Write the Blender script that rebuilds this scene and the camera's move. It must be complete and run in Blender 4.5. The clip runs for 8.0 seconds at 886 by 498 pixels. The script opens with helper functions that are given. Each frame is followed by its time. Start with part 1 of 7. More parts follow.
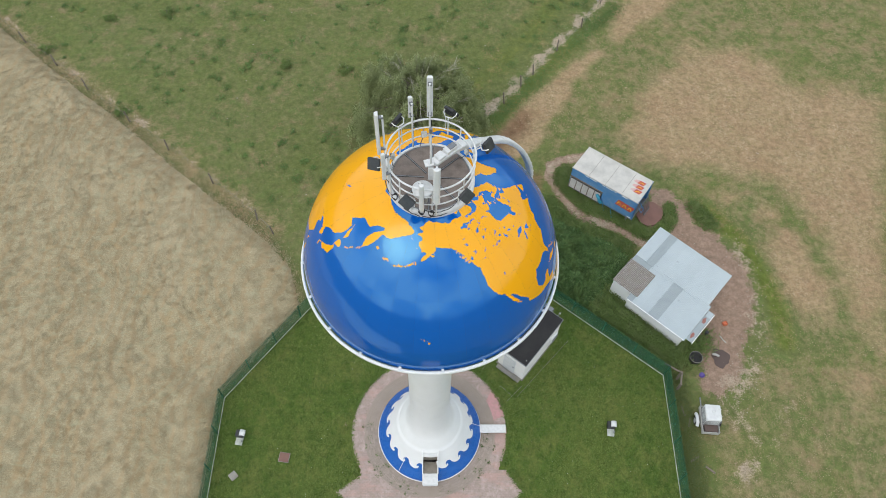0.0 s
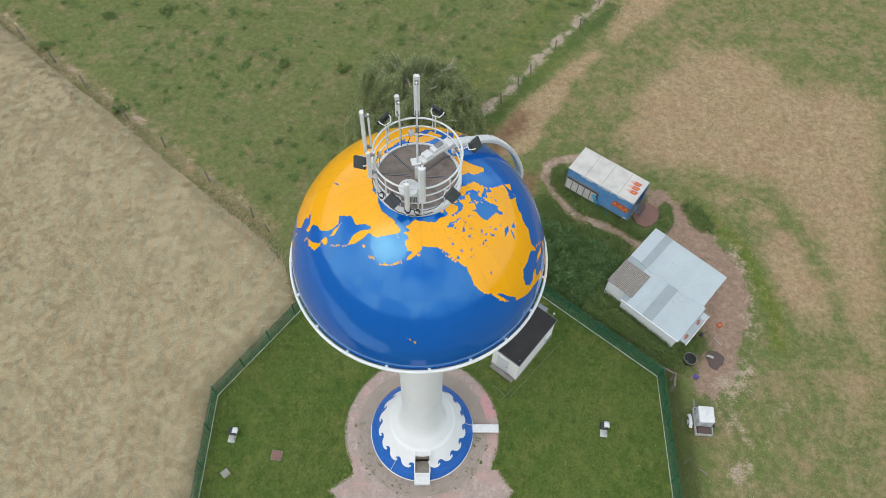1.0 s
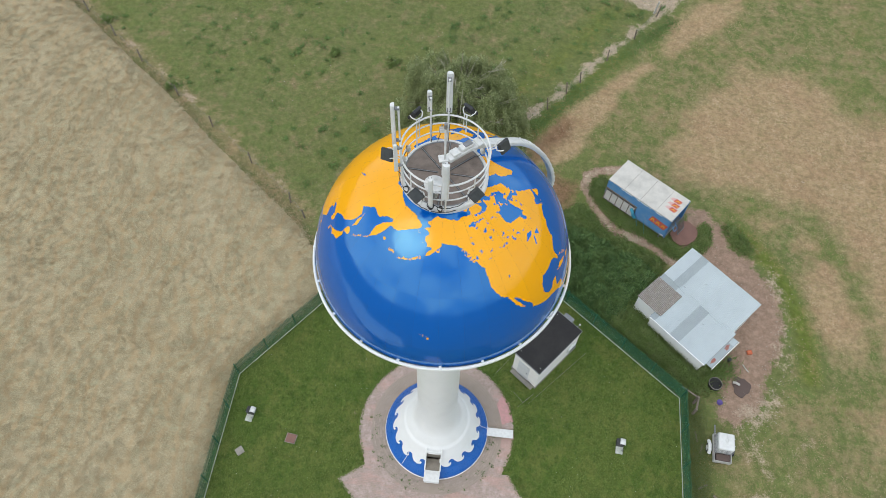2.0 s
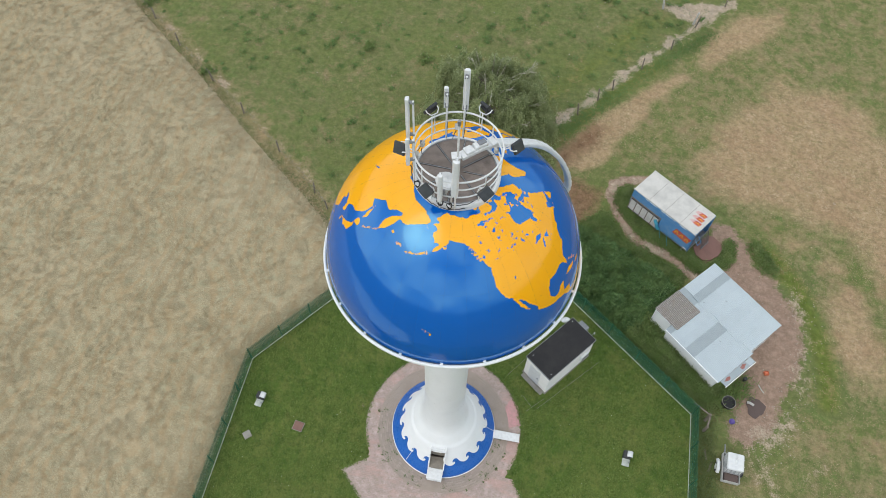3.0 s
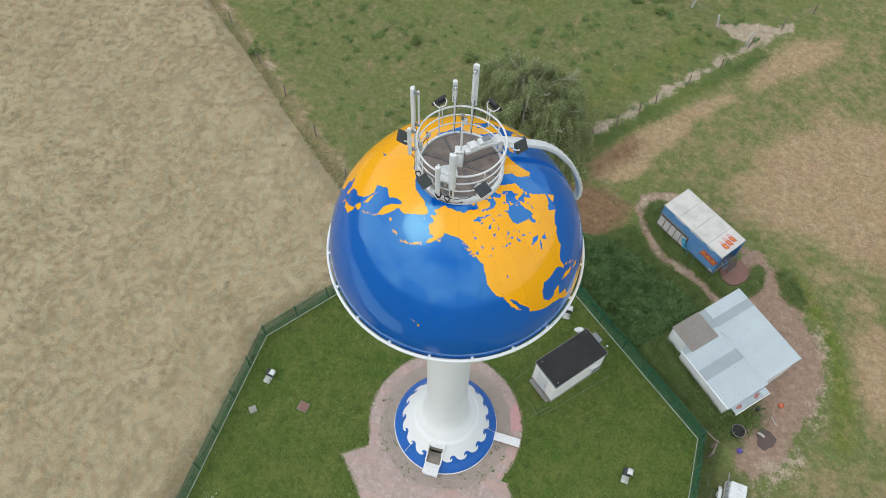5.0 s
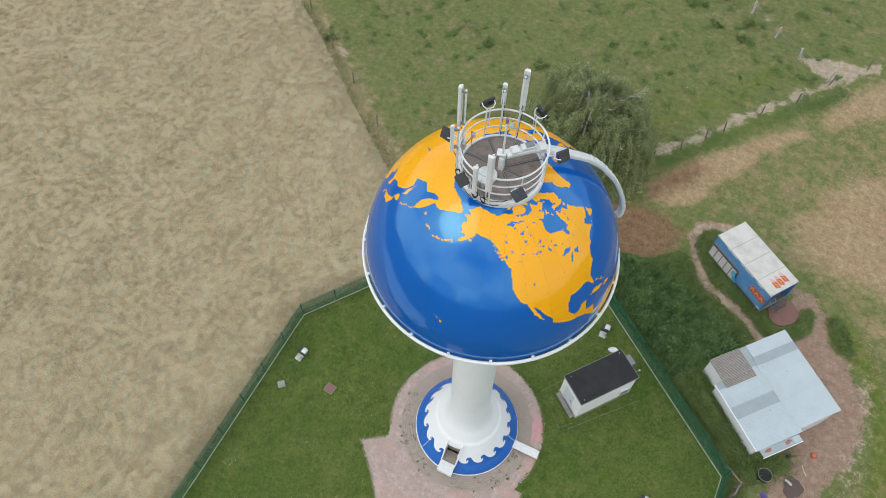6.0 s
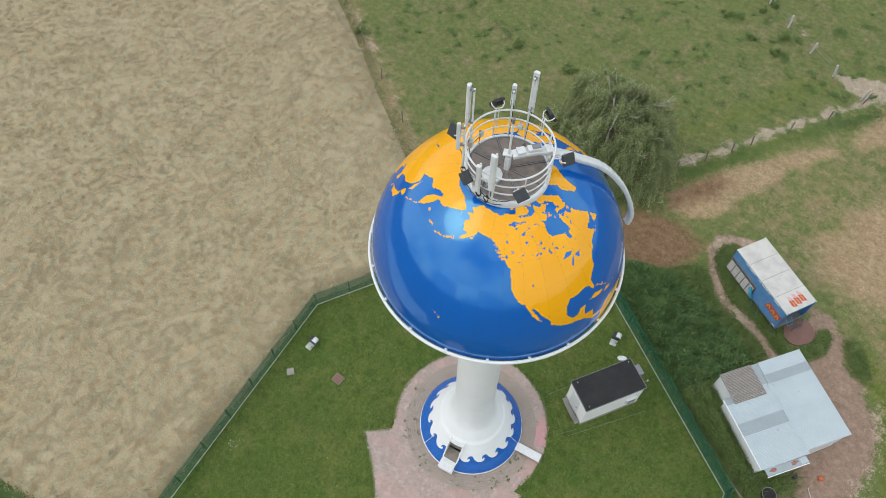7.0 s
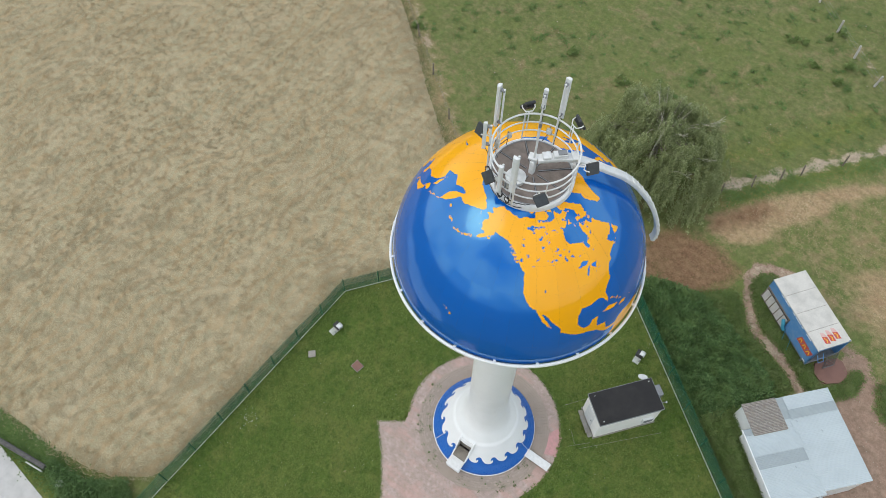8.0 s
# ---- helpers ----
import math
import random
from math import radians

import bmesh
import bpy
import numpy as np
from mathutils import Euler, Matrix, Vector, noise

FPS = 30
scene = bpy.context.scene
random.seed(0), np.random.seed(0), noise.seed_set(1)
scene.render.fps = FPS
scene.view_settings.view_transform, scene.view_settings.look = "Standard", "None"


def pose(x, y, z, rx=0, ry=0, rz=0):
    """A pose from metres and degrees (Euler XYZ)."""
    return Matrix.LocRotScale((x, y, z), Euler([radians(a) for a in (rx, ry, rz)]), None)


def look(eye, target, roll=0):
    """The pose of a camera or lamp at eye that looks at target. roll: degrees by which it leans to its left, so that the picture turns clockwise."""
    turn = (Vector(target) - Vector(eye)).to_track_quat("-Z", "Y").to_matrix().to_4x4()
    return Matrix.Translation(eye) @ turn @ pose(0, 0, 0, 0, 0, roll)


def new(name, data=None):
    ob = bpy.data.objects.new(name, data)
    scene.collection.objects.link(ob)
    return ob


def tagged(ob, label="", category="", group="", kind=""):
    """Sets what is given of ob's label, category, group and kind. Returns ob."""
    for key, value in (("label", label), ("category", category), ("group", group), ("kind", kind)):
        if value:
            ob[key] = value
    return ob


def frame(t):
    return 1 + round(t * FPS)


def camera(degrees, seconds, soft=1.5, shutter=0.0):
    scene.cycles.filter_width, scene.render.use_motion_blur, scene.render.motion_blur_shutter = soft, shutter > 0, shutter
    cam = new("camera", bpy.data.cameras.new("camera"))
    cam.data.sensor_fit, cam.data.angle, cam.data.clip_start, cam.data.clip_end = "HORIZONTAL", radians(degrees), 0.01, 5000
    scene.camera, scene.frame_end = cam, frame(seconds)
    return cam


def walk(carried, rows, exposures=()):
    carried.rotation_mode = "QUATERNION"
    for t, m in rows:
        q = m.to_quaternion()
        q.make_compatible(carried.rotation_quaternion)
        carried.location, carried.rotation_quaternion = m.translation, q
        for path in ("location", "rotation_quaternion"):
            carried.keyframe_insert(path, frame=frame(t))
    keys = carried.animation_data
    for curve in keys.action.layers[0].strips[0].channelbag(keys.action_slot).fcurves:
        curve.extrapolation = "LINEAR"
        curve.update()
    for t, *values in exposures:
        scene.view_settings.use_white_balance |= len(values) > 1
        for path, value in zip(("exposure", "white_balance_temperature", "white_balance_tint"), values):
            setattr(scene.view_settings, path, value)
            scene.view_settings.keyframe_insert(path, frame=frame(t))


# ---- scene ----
cam = camera(61.85, 8.0, soft=0.8)
PATH = [
    (0.0, 0.000, -15.460, 48.566, 31.482, -0.962, -0.296),
    (0.5, 0.249, -15.472, 48.582, 31.469, -1.003, -0.263),
    (1.0, 0.556, -15.473, 48.550, 31.449, -1.032, 0.188),
    (1.5, 0.900, -15.482, 48.500, 31.439, -0.992, 2.303),
    (2.0, 1.281, -15.479, 48.486, 31.381, -0.962, 6.189),
    (2.2, 1.432, -15.452, 48.469, 31.342, -0.957, 7.756),
    (3.3, 2.275, -15.456, 48.381, 31.339, -0.948, 10.630),
    (3.5, 2.450, -15.453, 48.362, 31.370, -0.968, 10.684),
    (4.0, 2.876, -15.418, 48.336, 31.337, -0.981, 11.264),
    (4.5, 3.288, -15.363, 48.328, 31.308, -0.944, 12.705),
    (5.0, 3.763, -15.340, 48.364, 31.307, -0.862, 17.048),
    (5.2, 3.948, -15.297, 48.370, 31.278, -0.845, 19.121),
    (6.3, 4.900, -15.110, 48.480, 31.255, -0.810, 26.435),
    (6.5, 5.076, -15.053, 48.510, 31.208, -0.760, 26.759),
    (7.0, 5.553, -14.931, 48.556, 31.212, -0.712, 29.368),
    (7.5, 5.998, -14.794, 48.590, 31.199, -0.697, 33.380),
    (8.0, 6.475, -14.570, 48.618, 31.143, -0.715, 36.058),
]
walk(cam, [(t, pose(x, y, z, rx, ry, rz)) for t, x, y, z, rx, ry, rz in PATH])

# world, sun and exposure: a bright, thinly overcast noon
SUN_AZ, SUN_EL = radians(-138), radians(57)
world = bpy.data.worlds.new("sky")
scene.world = world
world.use_nodes = True
wt = world.node_tree
wt.nodes.clear()
w_out = wt.nodes.new("ShaderNodeOutputWorld")
w_sky = wt.nodes.new("ShaderNodeTexSky")
w_sky.sky_type, w_sky.sun_disc = "NISHITA", False
w_sky.sun_elevation, w_sky.sun_rotation = SUN_EL, radians(90) - SUN_AZ
w_sky.dust_density, w_sky.air_density = 2.5, 1.0
w_clear = wt.nodes.new("ShaderNodeBackground")
w_clear.inputs["Strength"].default_value = 0.05
w_cloud = wt.nodes.new("ShaderNodeBackground")
w_co = wt.nodes.new("ShaderNodeTexCoord")
w_noise = wt.nodes.new("ShaderNodeTexNoise")
w_noise.inputs["Scale"].default_value, w_noise.inputs["Detail"].default_value = 2.2, 6.0
w_ramp = wt.nodes.new("ShaderNodeValToRGB")
w_ramp.color_ramp.elements[0].position, w_ramp.color_ramp.elements[0].color = 0.43, (0.3, 0.43, 0.62, 1)
w_ramp.color_ramp.elements[1].position, w_ramp.color_ramp.elements[1].color = 0.57, (1.03, 1.035, 0.99, 1)
w_add = wt.nodes.new("ShaderNodeAddShader")
wt.links.new(w_sky.outputs[0], w_clear.inputs["Color"])
w_map = wt.nodes.new("ShaderNodeMapping")
w_map.inputs["Location"].default_value = (1.3, 4.2, 0.6)
wt.links.new(w_co.outputs["Generated"], w_map.inputs[0])
wt.links.new(w_map.outputs[0], w_noise.inputs["Vector"])
# the cloud cover is closed overhead and breaks up towards the horizon
w_xyz = wt.nodes.new("ShaderNodeSeparateXYZ")
w_rise = wt.nodes.new("ShaderNodeMapRange")
w_rise.inputs["From Min"].default_value, w_rise.inputs["From Max"].default_value = 0.0, 0.5
w_rise.inputs["To Min"].default_value, w_rise.inputs["To Max"].default_value = -0.045, 0.05
w_cover = wt.nodes.new("ShaderNodeMath")
wt.links.new(w_co.outputs["Generated"], w_xyz.inputs[0])
wt.links.new(w_xyz.outputs["Z"], w_rise.inputs[0])
wt.links.new(w_noise.outputs[0], w_cover.inputs[0])
wt.links.new(w_rise.outputs[0], w_cover.inputs[1])
wt.links.new(w_cover.outputs[0], w_ramp.inputs[0])
# the thin cloud is brighter round the veiled sun
w_dot = wt.nodes.new("ShaderNodeVectorMath")
w_dot.operation = "DOT_PRODUCT"
w_dot.inputs[1].default_value = (math.cos(SUN_AZ) * math.cos(SUN_EL), math.sin(SUN_AZ) * math.cos(SUN_EL), math.sin(SUN_EL))
w_near = wt.nodes.new("ShaderNodeMath")
w_near.operation, w_near.use_clamp = "POWER", False
w_near.inputs[1].default_value = 24.0
w_pos = wt.nodes.new("ShaderNodeMath")
w_pos.operation = "MAXIMUM"
w_pos.inputs[1].default_value = 0.0
w_glow = wt.nodes.new("ShaderNodeMath")
w_glow.operation = "MULTIPLY_ADD"
w_glow.inputs[1].default_value, w_glow.inputs[2].default_value = 0.9, 1.02
wt.links.new(w_co.outputs["Generated"], w_dot.inputs[0])
wt.links.new(w_dot.outputs["Value"], w_pos.inputs[0])
wt.links.new(w_pos.outputs[0], w_near.inputs[0])
wt.links.new(w_near.outputs[0], w_glow.inputs[0])
wt.links.new(w_glow.outputs[0], w_cloud.inputs["Strength"])
wt.links.new(w_ramp.outputs[0], w_cloud.inputs["Color"])
wt.links.new(w_clear.outputs[0], w_add.inputs[0])
wt.links.new(w_cloud.outputs[0], w_add.inputs[1])
wt.links.new(w_add.outputs[0], w_out.inputs[0])

sun_data = bpy.data.lights.new("sun", "SUN")
sun_data.energy, sun_data.angle, sun_data.color = 0.5, radians(34), (1.0, 0.98, 0.95)
sun = new("sun", sun_data)
sun.matrix_world = look((60 * math.cos(SUN_AZ) * math.cos(SUN_EL), 60 * math.sin(SUN_AZ) * math.cos(SUN_EL), 60 * math.sin(SUN_EL)), (0, 0, 0))
scene.view_settings.exposure = 0.0


# ---- materials ----
def rgba(c):
    return (c[0], c[1], c[2], 1)


def node(nt, kind, **values):
    n = nt.nodes.new(kind)
    for key, value in values.items():
        n.inputs[key.replace("_", " ")].default_value = value
    return n


def noise_node(nt, scale, detail=5.0, rough=0.6, space="Object", stretch=None):
    co = nt.nodes.new("ShaderNodeTexCoord")
    n = node(nt, "ShaderNodeTexNoise", Scale=scale, Detail=detail, Roughness=rough)
    if stretch:
        mp = nt.nodes.new("ShaderNodeMapping")
        mp.inputs["Scale"].default_value = stretch
        nt.links.new(co.outputs[space], mp.inputs[0])
        nt.links.new(mp.outputs[0], n.inputs["Vector"])
    else:
        nt.links.new(co.outputs[space], n.inputs["Vector"])
    return n.outputs[0]


def ramp(nt, fac, lo, hi, a=(0, 0, 0), b=(1, 1, 1)):
    r = nt.nodes.new("ShaderNodeValToRGB")
    r.color_ramp.elements[0].position, r.color_ramp.elements[0].color = lo, rgba(a)
    r.color_ramp.elements[1].position, r.color_ramp.elements[1].color = hi, rgba(b)
    nt.links.new(fac, r.inputs[0])
    return r.outputs[0]


def mix(nt, fac, a, b, blend="MIX"):
    m = nt.nodes.new("ShaderNodeMix")
    m.data_type, m.blend_type = "RGBA", blend
    for value, socket in ((fac, m.inputs[0]), (a, m.inputs[6]), (b, m.inputs[7])):
        if isinstance(value, (int, float)):
            socket.default_value = value
        elif isinstance(value, tuple):
            socket.default_value = rgba(value)
        else:
            nt.links.new(value, socket)
    return m.outputs[2]


def sums(nt, op, a, b):
    m = nt.nodes.new("ShaderNodeMath")
    m.operation = op
    for value, socket in ((a, m.inputs[0]), (b, m.inputs[1])):
        if isinstance(value, (int, float)):
            socket.default_value = value
        else:
            nt.links.new(value, socket)
    return m.outputs[0]


def attr(nt, name):
    a = nt.nodes.new("ShaderNodeAttribute")
    a.attribute_name = name
    return a.outputs["Fac"]


def start(name, rough=0.6, metal=0.0, spec=0.5):
    m = bpy.data.materials.new(name)
    m.use_nodes = True
    nt = m.node_tree
    b = nt.nodes["Principled BSDF"]
    b.inputs["Roughness"].default_value, b.inputs["Metallic"].default_value = rough, metal
    b.inputs["Specular IOR Level"].default_value = spec
    return m, nt, b


def bump(nt, b, height, strength=0.3, distance=0.02):
    n = node(nt, "ShaderNodeBump", Strength=strength, Distance=distance)
    nt.links.new(height, n.inputs["Height"])
    nt.links.new(n.outputs[0], b.inputs["Normal"])


def plain(name, color, color2=None, rough=0.5, metal=0.0, grain=40.0, stain=1.5, wear=0.5, relief=0.1, spec=0.5, per_piece=0.0):
    """A surface of one colour with fine grain, large faint stains and a little relief."""
    m, nt, b = start(name, rough, metal, spec)
    color2 = color2 or tuple(c * 0.72 for c in color)
    big = ramp(nt, noise_node(nt, stain, 4), 0.42, 0.75)
    fine = ramp(nt, noise_node(nt, grain, 3), 0.3, 0.8)
    c = mix(nt, sums(nt, "MULTIPLY", big, wear), color, color2)
    c = mix(nt, sums(nt, "MULTIPLY", fine, wear * 0.5), c, color2)
    if per_piece:
        info = nt.nodes.new("ShaderNodeObjectInfo")
        c = mix(nt, sums(nt, "MULTIPLY", info.outputs["Random"], per_piece), c, color2)
    nt.links.new(c, b.inputs["Base Color"])
    r = nt.nodes.new("ShaderNodeMapRange")
    r.inputs["To Min"].default_value, r.inputs["To Max"].default_value = max(rough - 0.08, 0.03), min(rough + 0.12, 1)
    nt.links.new(fine, r.inputs[0])
    nt.links.new(r.outputs[0], b.inputs["Roughness"])
    if relief:
        bump(nt, b, fine, relief, 0.01)
    return m


def leafy(name, a, b2, c3, rough=0.55, trans=0.0, patch=None, size=0.35):
    """Foliage or stalks: each blade or leaf has its own tone."""
    m, nt, b = start(name, rough, 0, 0.25)
    geo = nt.nodes.new("ShaderNodeNewGeometry")
    r = nt.nodes.new("ShaderNodeValToRGB")
    r.color_ramp.elements[0].color, r.color_ramp.elements[1].color = rgba(a), rgba(c3)
    e = r.color_ramp.elements.new(0.5)
    e.color = rgba(b2)
    nt.links.new(geo.outputs["Random Per Island"], r.inputs[0])
    c = mix(nt, ramp(nt, noise_node(nt, 0.35, 4), 0.35, 0.7), r.outputs[0], tuple(x * 0.75 for x in b2))
    if patch:
        c = mix(nt, sums(nt, "MULTIPLY", ramp(nt, noise_node(nt, size, 5, 0.65), 0.47, 0.62), 0.8), c, patch)
        c = mix(nt, sums(nt, "MULTIPLY", ramp(nt, noise_node(nt, size * 0.6, 5, 0.65, stretch=(1.3, 1.0, 1.0)), 0.5, 0.64), 0.6), c, tuple(x * 0.62 for x in b2))
    nt.links.new(c, b.inputs["Base Color"])
    if trans:
        t = nt.nodes.new("ShaderNodeBsdfTranslucent")
        nt.links.new(c, t.inputs[0])
        mx = nt.nodes.new("ShaderNodeMixShader")
        mx.inputs[0].default_value = trans
        nt.links.new(b.outputs[0], mx.inputs[1])
        nt.links.new(t.outputs[0], mx.inputs[2])
        nt.links.new(mx.outputs[0], nt.nodes["Material Output"].inputs["Surface"])
    return m


WHITE_PAINT = plain("white_paint", (0.83, 0.84, 0.83), (0.7, 0.71, 0.69), 0.35, grain=14, stain=0.8, wear=0.35, relief=0.03)
WHITE_STEEL = plain("white_galvanised_steel", (0.74, 0.75, 0.74), (0.5, 0.5, 0.48), 0.4, grain=60, stain=6, wear=0.5, relief=0.05)
GREY_STEEL = plain("grey_steel", (0.3, 0.31, 0.32), (0.14, 0.14, 0.14), 0.45, 0.6, 50, 5, 0.6)
DARK_METAL = plain("dark_lamp_metal", (0.035, 0.036, 0.038), (0.09, 0.09, 0.09), 0.45, 0.3, 60, 6, 0.4)
LAMP_GLASS = plain("lamp_glass", (0.05, 0.055, 0.06), (0.12, 0.12, 0.12), 0.12, 0, 30, 4, 0.3, 0.0)
BLUE_BASE = plain("blue_gloss_paint", (0.012, 0.12, 0.45), (0.02, 0.09, 0.3), 0.3, grain=20, stain=1.2, wear=0.35, relief=0.03)
DECK = plain("weathered_deck", (0.25, 0.205, 0.175), (0.13, 0.105, 0.09), 0.8, 0, 45, 3, 1.0, 0.3)
SEAM = plain("dark_seam", (0.03, 0.03, 0.03), (0.06, 0.06, 0.06), 0.7)
PORCH_FLOOR = plain("porch_floor", (0.27, 0.24, 0.2), (0.17, 0.15, 0.12), 0.8, 0, 25, 3, 0.8, 0.2)
BITUMEN = plain("black_roofing_felt", (0.022, 0.021, 0.022), (0.04, 0.038, 0.036), 0.75, 0, 60, 1.2, 0.8, 0.25, 0.3)
RENDER_WALL = plain("off_white_render", (0.9, 0.885, 0.84), (0.74, 0.71, 0.64), 0.8, 0, 30, 1.0, 0.4, 0.25)
CONCRETE = plain("concrete", (0.34, 0.32, 0.28), (0.2, 0.185, 0.16), 0.85, 0, 30, 2, 0.8, 0.3)
CURB = plain("pale_kerb", (0.58, 0.6, 0.56), (0.25, 0.29, 0.22), 0.85, 0, 20, 1.5, 0.8, 0.3)
SHEET = plain("pale_roof_sheet", (0.48, 0.545, 0.565), (0.41, 0.465, 0.485), 0.4, 0.0, 25, 0.9, 0.7, 0.05, per_piece=0.35)
SHEET_GREY = plain("grey_roof_sheet", (0.34, 0.39, 0.405), (0.29, 0.33, 0.345), 0.5, 0.0, 25, 0.9, 0.7, 0.05)


def fibre_cement():
    """Old corrugated sheet: dark in the valleys, lichen in pale spots."""
    m, nt, b = start("old_fibre_cement", 0.9, 0, 0.2)
    co = nt.nodes.new("ShaderNodeTexCoord")
    wv = node(nt, "ShaderNodeTexWave", Scale=3.4, Distortion=2.5, Detail=4.0)
    nt.links.new(co.outputs["Object"], wv.inputs["Vector"])
    c = mix(nt, ramp(nt, wv.outputs[1], 0.2, 0.8), (0.2, 0.18, 0.16), (0.36, 0.335, 0.3))
    c = mix(nt, ramp(nt, noise_node(nt, 2.5, 5, 0.7), 0.5, 0.7), c, (0.25, 0.21, 0.17))
    c = mix(nt, ramp(nt, noise_node(nt, 9, 4, 0.6), 0.62, 0.7), c, (0.52, 0.5, 0.45))
    nt.links.new(c, b.inputs["Base Color"])
    bump(nt, b, noise_node(nt, 25, 4), 0.4, 0.02)
    return m


FIBRE = fibre_cement()
RED_PAINT = plain("red_paint", (0.5, 0.075, 0.055), (0.42, 0.1, 0.08), 0.5, 0, 30, 3, 0.5)
RUST_RED = plain("rusty_red", (0.3, 0.085, 0.065), (0.34, 0.22, 0.19), 0.8, 0, 9, 5, 1.0, 0.2)
FADED_RED = plain("sun_faded_red", (0.62, 0.36, 0.33), (0.6, 0.48, 0.44), 0.6, 0, 12, 3, 0.8)
YELLOW_PAINT = plain("yellow_paint", (0.85, 0.5, 0.03), (0.6, 0.3, 0.02), 0.5, 0, 30, 3, 0.5)
BOX_BLUE = plain("faded_blue_panel", (0.06, 0.22, 0.47), (0.17, 0.3, 0.46), 0.45, 0, 20, 1.6, 0.9, 0.05)
BOARD = plain("grey_white_board", (0.5, 0.49, 0.46), (0.36, 0.35, 0.32), 0.7, 0, 20, 2, 0.8, 0.1)
BOX_ROOF = plain("grubby_white_roof", (0.62, 0.6, 0.55), (0.42, 0.41, 0.38), 0.6, 0, 14, 1.0, 0.9, 0.1)
TIMBER = plain("grey_weathered_timber", (0.24, 0.2, 0.16), (0.12, 0.1, 0.08), 0.85, 0, 30, 3, 0.9, 0.4)
PALE_BARK = plain("pale_twig_bark", (0.48, 0.45, 0.37), (0.3, 0.28, 0.23), 0.85, 0, 12, 4, 0.8, 0.2)
STONE_POST = plain("bleached_post", (0.5, 0.48, 0.44), (0.32, 0.3, 0.27), 0.9, 0, 12, 4, 0.8, 0.3)
DARK_TIMBER = plain("dark_tarred_timber", (0.12, 0.115, 0.11), (0.05, 0.047, 0.045), 0.8, 0, 14, 4, 1.0, 0.4)
BARK = plain("birch_bark", (0.42, 0.4, 0.36), (0.1, 0.09, 0.08), 0.85, 0, 12, 4, 1.0, 0.4)
PLASTIC_WHITE = plain("translucent_white_plastic", (0.72, 0.73, 0.72), (0.55, 0.56, 0.55), 0.4, 0, 20, 3, 0.5, 0.05)
PLASTIC_ORANGE = plain("orange_plastic", (0.6, 0.17, 0.08), (0.5, 0.1, 0.03), 0.45)
PLASTIC_BLACK = plain("black_rubber", (0.02, 0.02, 0.02), (0.05, 0.05, 0.05), 0.7)
PLASTIC_VIOLET = plain("violet_plastic", (0.13, 0.09, 0.3), (0.05, 0.03, 0.2), 0.5)
TURQUOISE = plain("turquoise_tarpaulin", (0.05, 0.3, 0.42), (0.03, 0.2, 0.3), 0.5)
RUSTY = plain("brown_tarpaulin", (0.235, 0.125, 0.1), (0.17, 0.09, 0.072), 0.8, 0, 20, 1.5, 0.7, 0.2)
FENCE_GREEN = plain("green_coated_wire", (0.01, 0.1, 0.05), (0.02, 0.07, 0.04), 0.5, 0, 30, 3, 0.4)
ROAD = plain("pale_asphalt", (0.52, 0.51, 0.49), (0.38, 0.375, 0.36), 0.9, 0, 60, 1.5, 0.7, 0.3)
PUDDLE = plain("damp_mud", (0.09, 0.06, 0.05), (0.12, 0.08, 0.065), 0.5, 0, 20, 2, 0.5, 0.1)


def globe_paint():
    """Deep blue sea and orange land; the coast is the zero line of the mesh's own attribute, made ragged."""
    m, nt, b = start("globe_paint", 0.16, 0, 0.5)
    rag = sums(nt, "MULTIPLY", sums(nt, "SUBTRACT", noise_node(nt, 6.5, 5, 0.75), 0.5), 2.3)
    land = ramp(nt, sums(nt, "ADD", sums(nt, "ADD", attr(nt, "coast"), rag), 0.5), 0.46, 0.54)
    info = nt.nodes.new("ShaderNodeObjectInfo")
    sea = mix(nt, sums(nt, "MULTIPLY", info.outputs["Random"], 0.6), (0.0, 0.088, 0.42), (0.0, 0.1, 0.47))
    earth = mix(nt, sums(nt, "MULTIPLY", info.outputs["Random"], 0.6), (0.92, 0.415, 0.006), (0.88, 0.39, 0.008))
    grime = ramp(nt, noise_node(nt, 1.1, 6, 0.7), 0.5, 0.85)
    c = mix(nt, land, sea, earth)
    c = mix(nt, sums(nt, "MULTIPLY", grime, 0.04), c, (0.2, 0.22, 0.24))
    nt.links.new(c, b.inputs["Base Color"])
    r = nt.nodes.new("ShaderNodeMapRange")
    r.inputs["To Min"].default_value, r.inputs["To Max"].default_value = 0.05, 0.16
    nt.links.new(noise_node(nt, 2.0, 5), r.inputs[0])
    nt.links.new(r.outputs[0], b.inputs["Roughness"])
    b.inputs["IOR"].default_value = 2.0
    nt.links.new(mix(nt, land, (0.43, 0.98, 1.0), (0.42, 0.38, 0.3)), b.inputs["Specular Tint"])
    bump(nt, b, noise_node(nt, 0.9, 2), 0.08, 0.05)
    return m


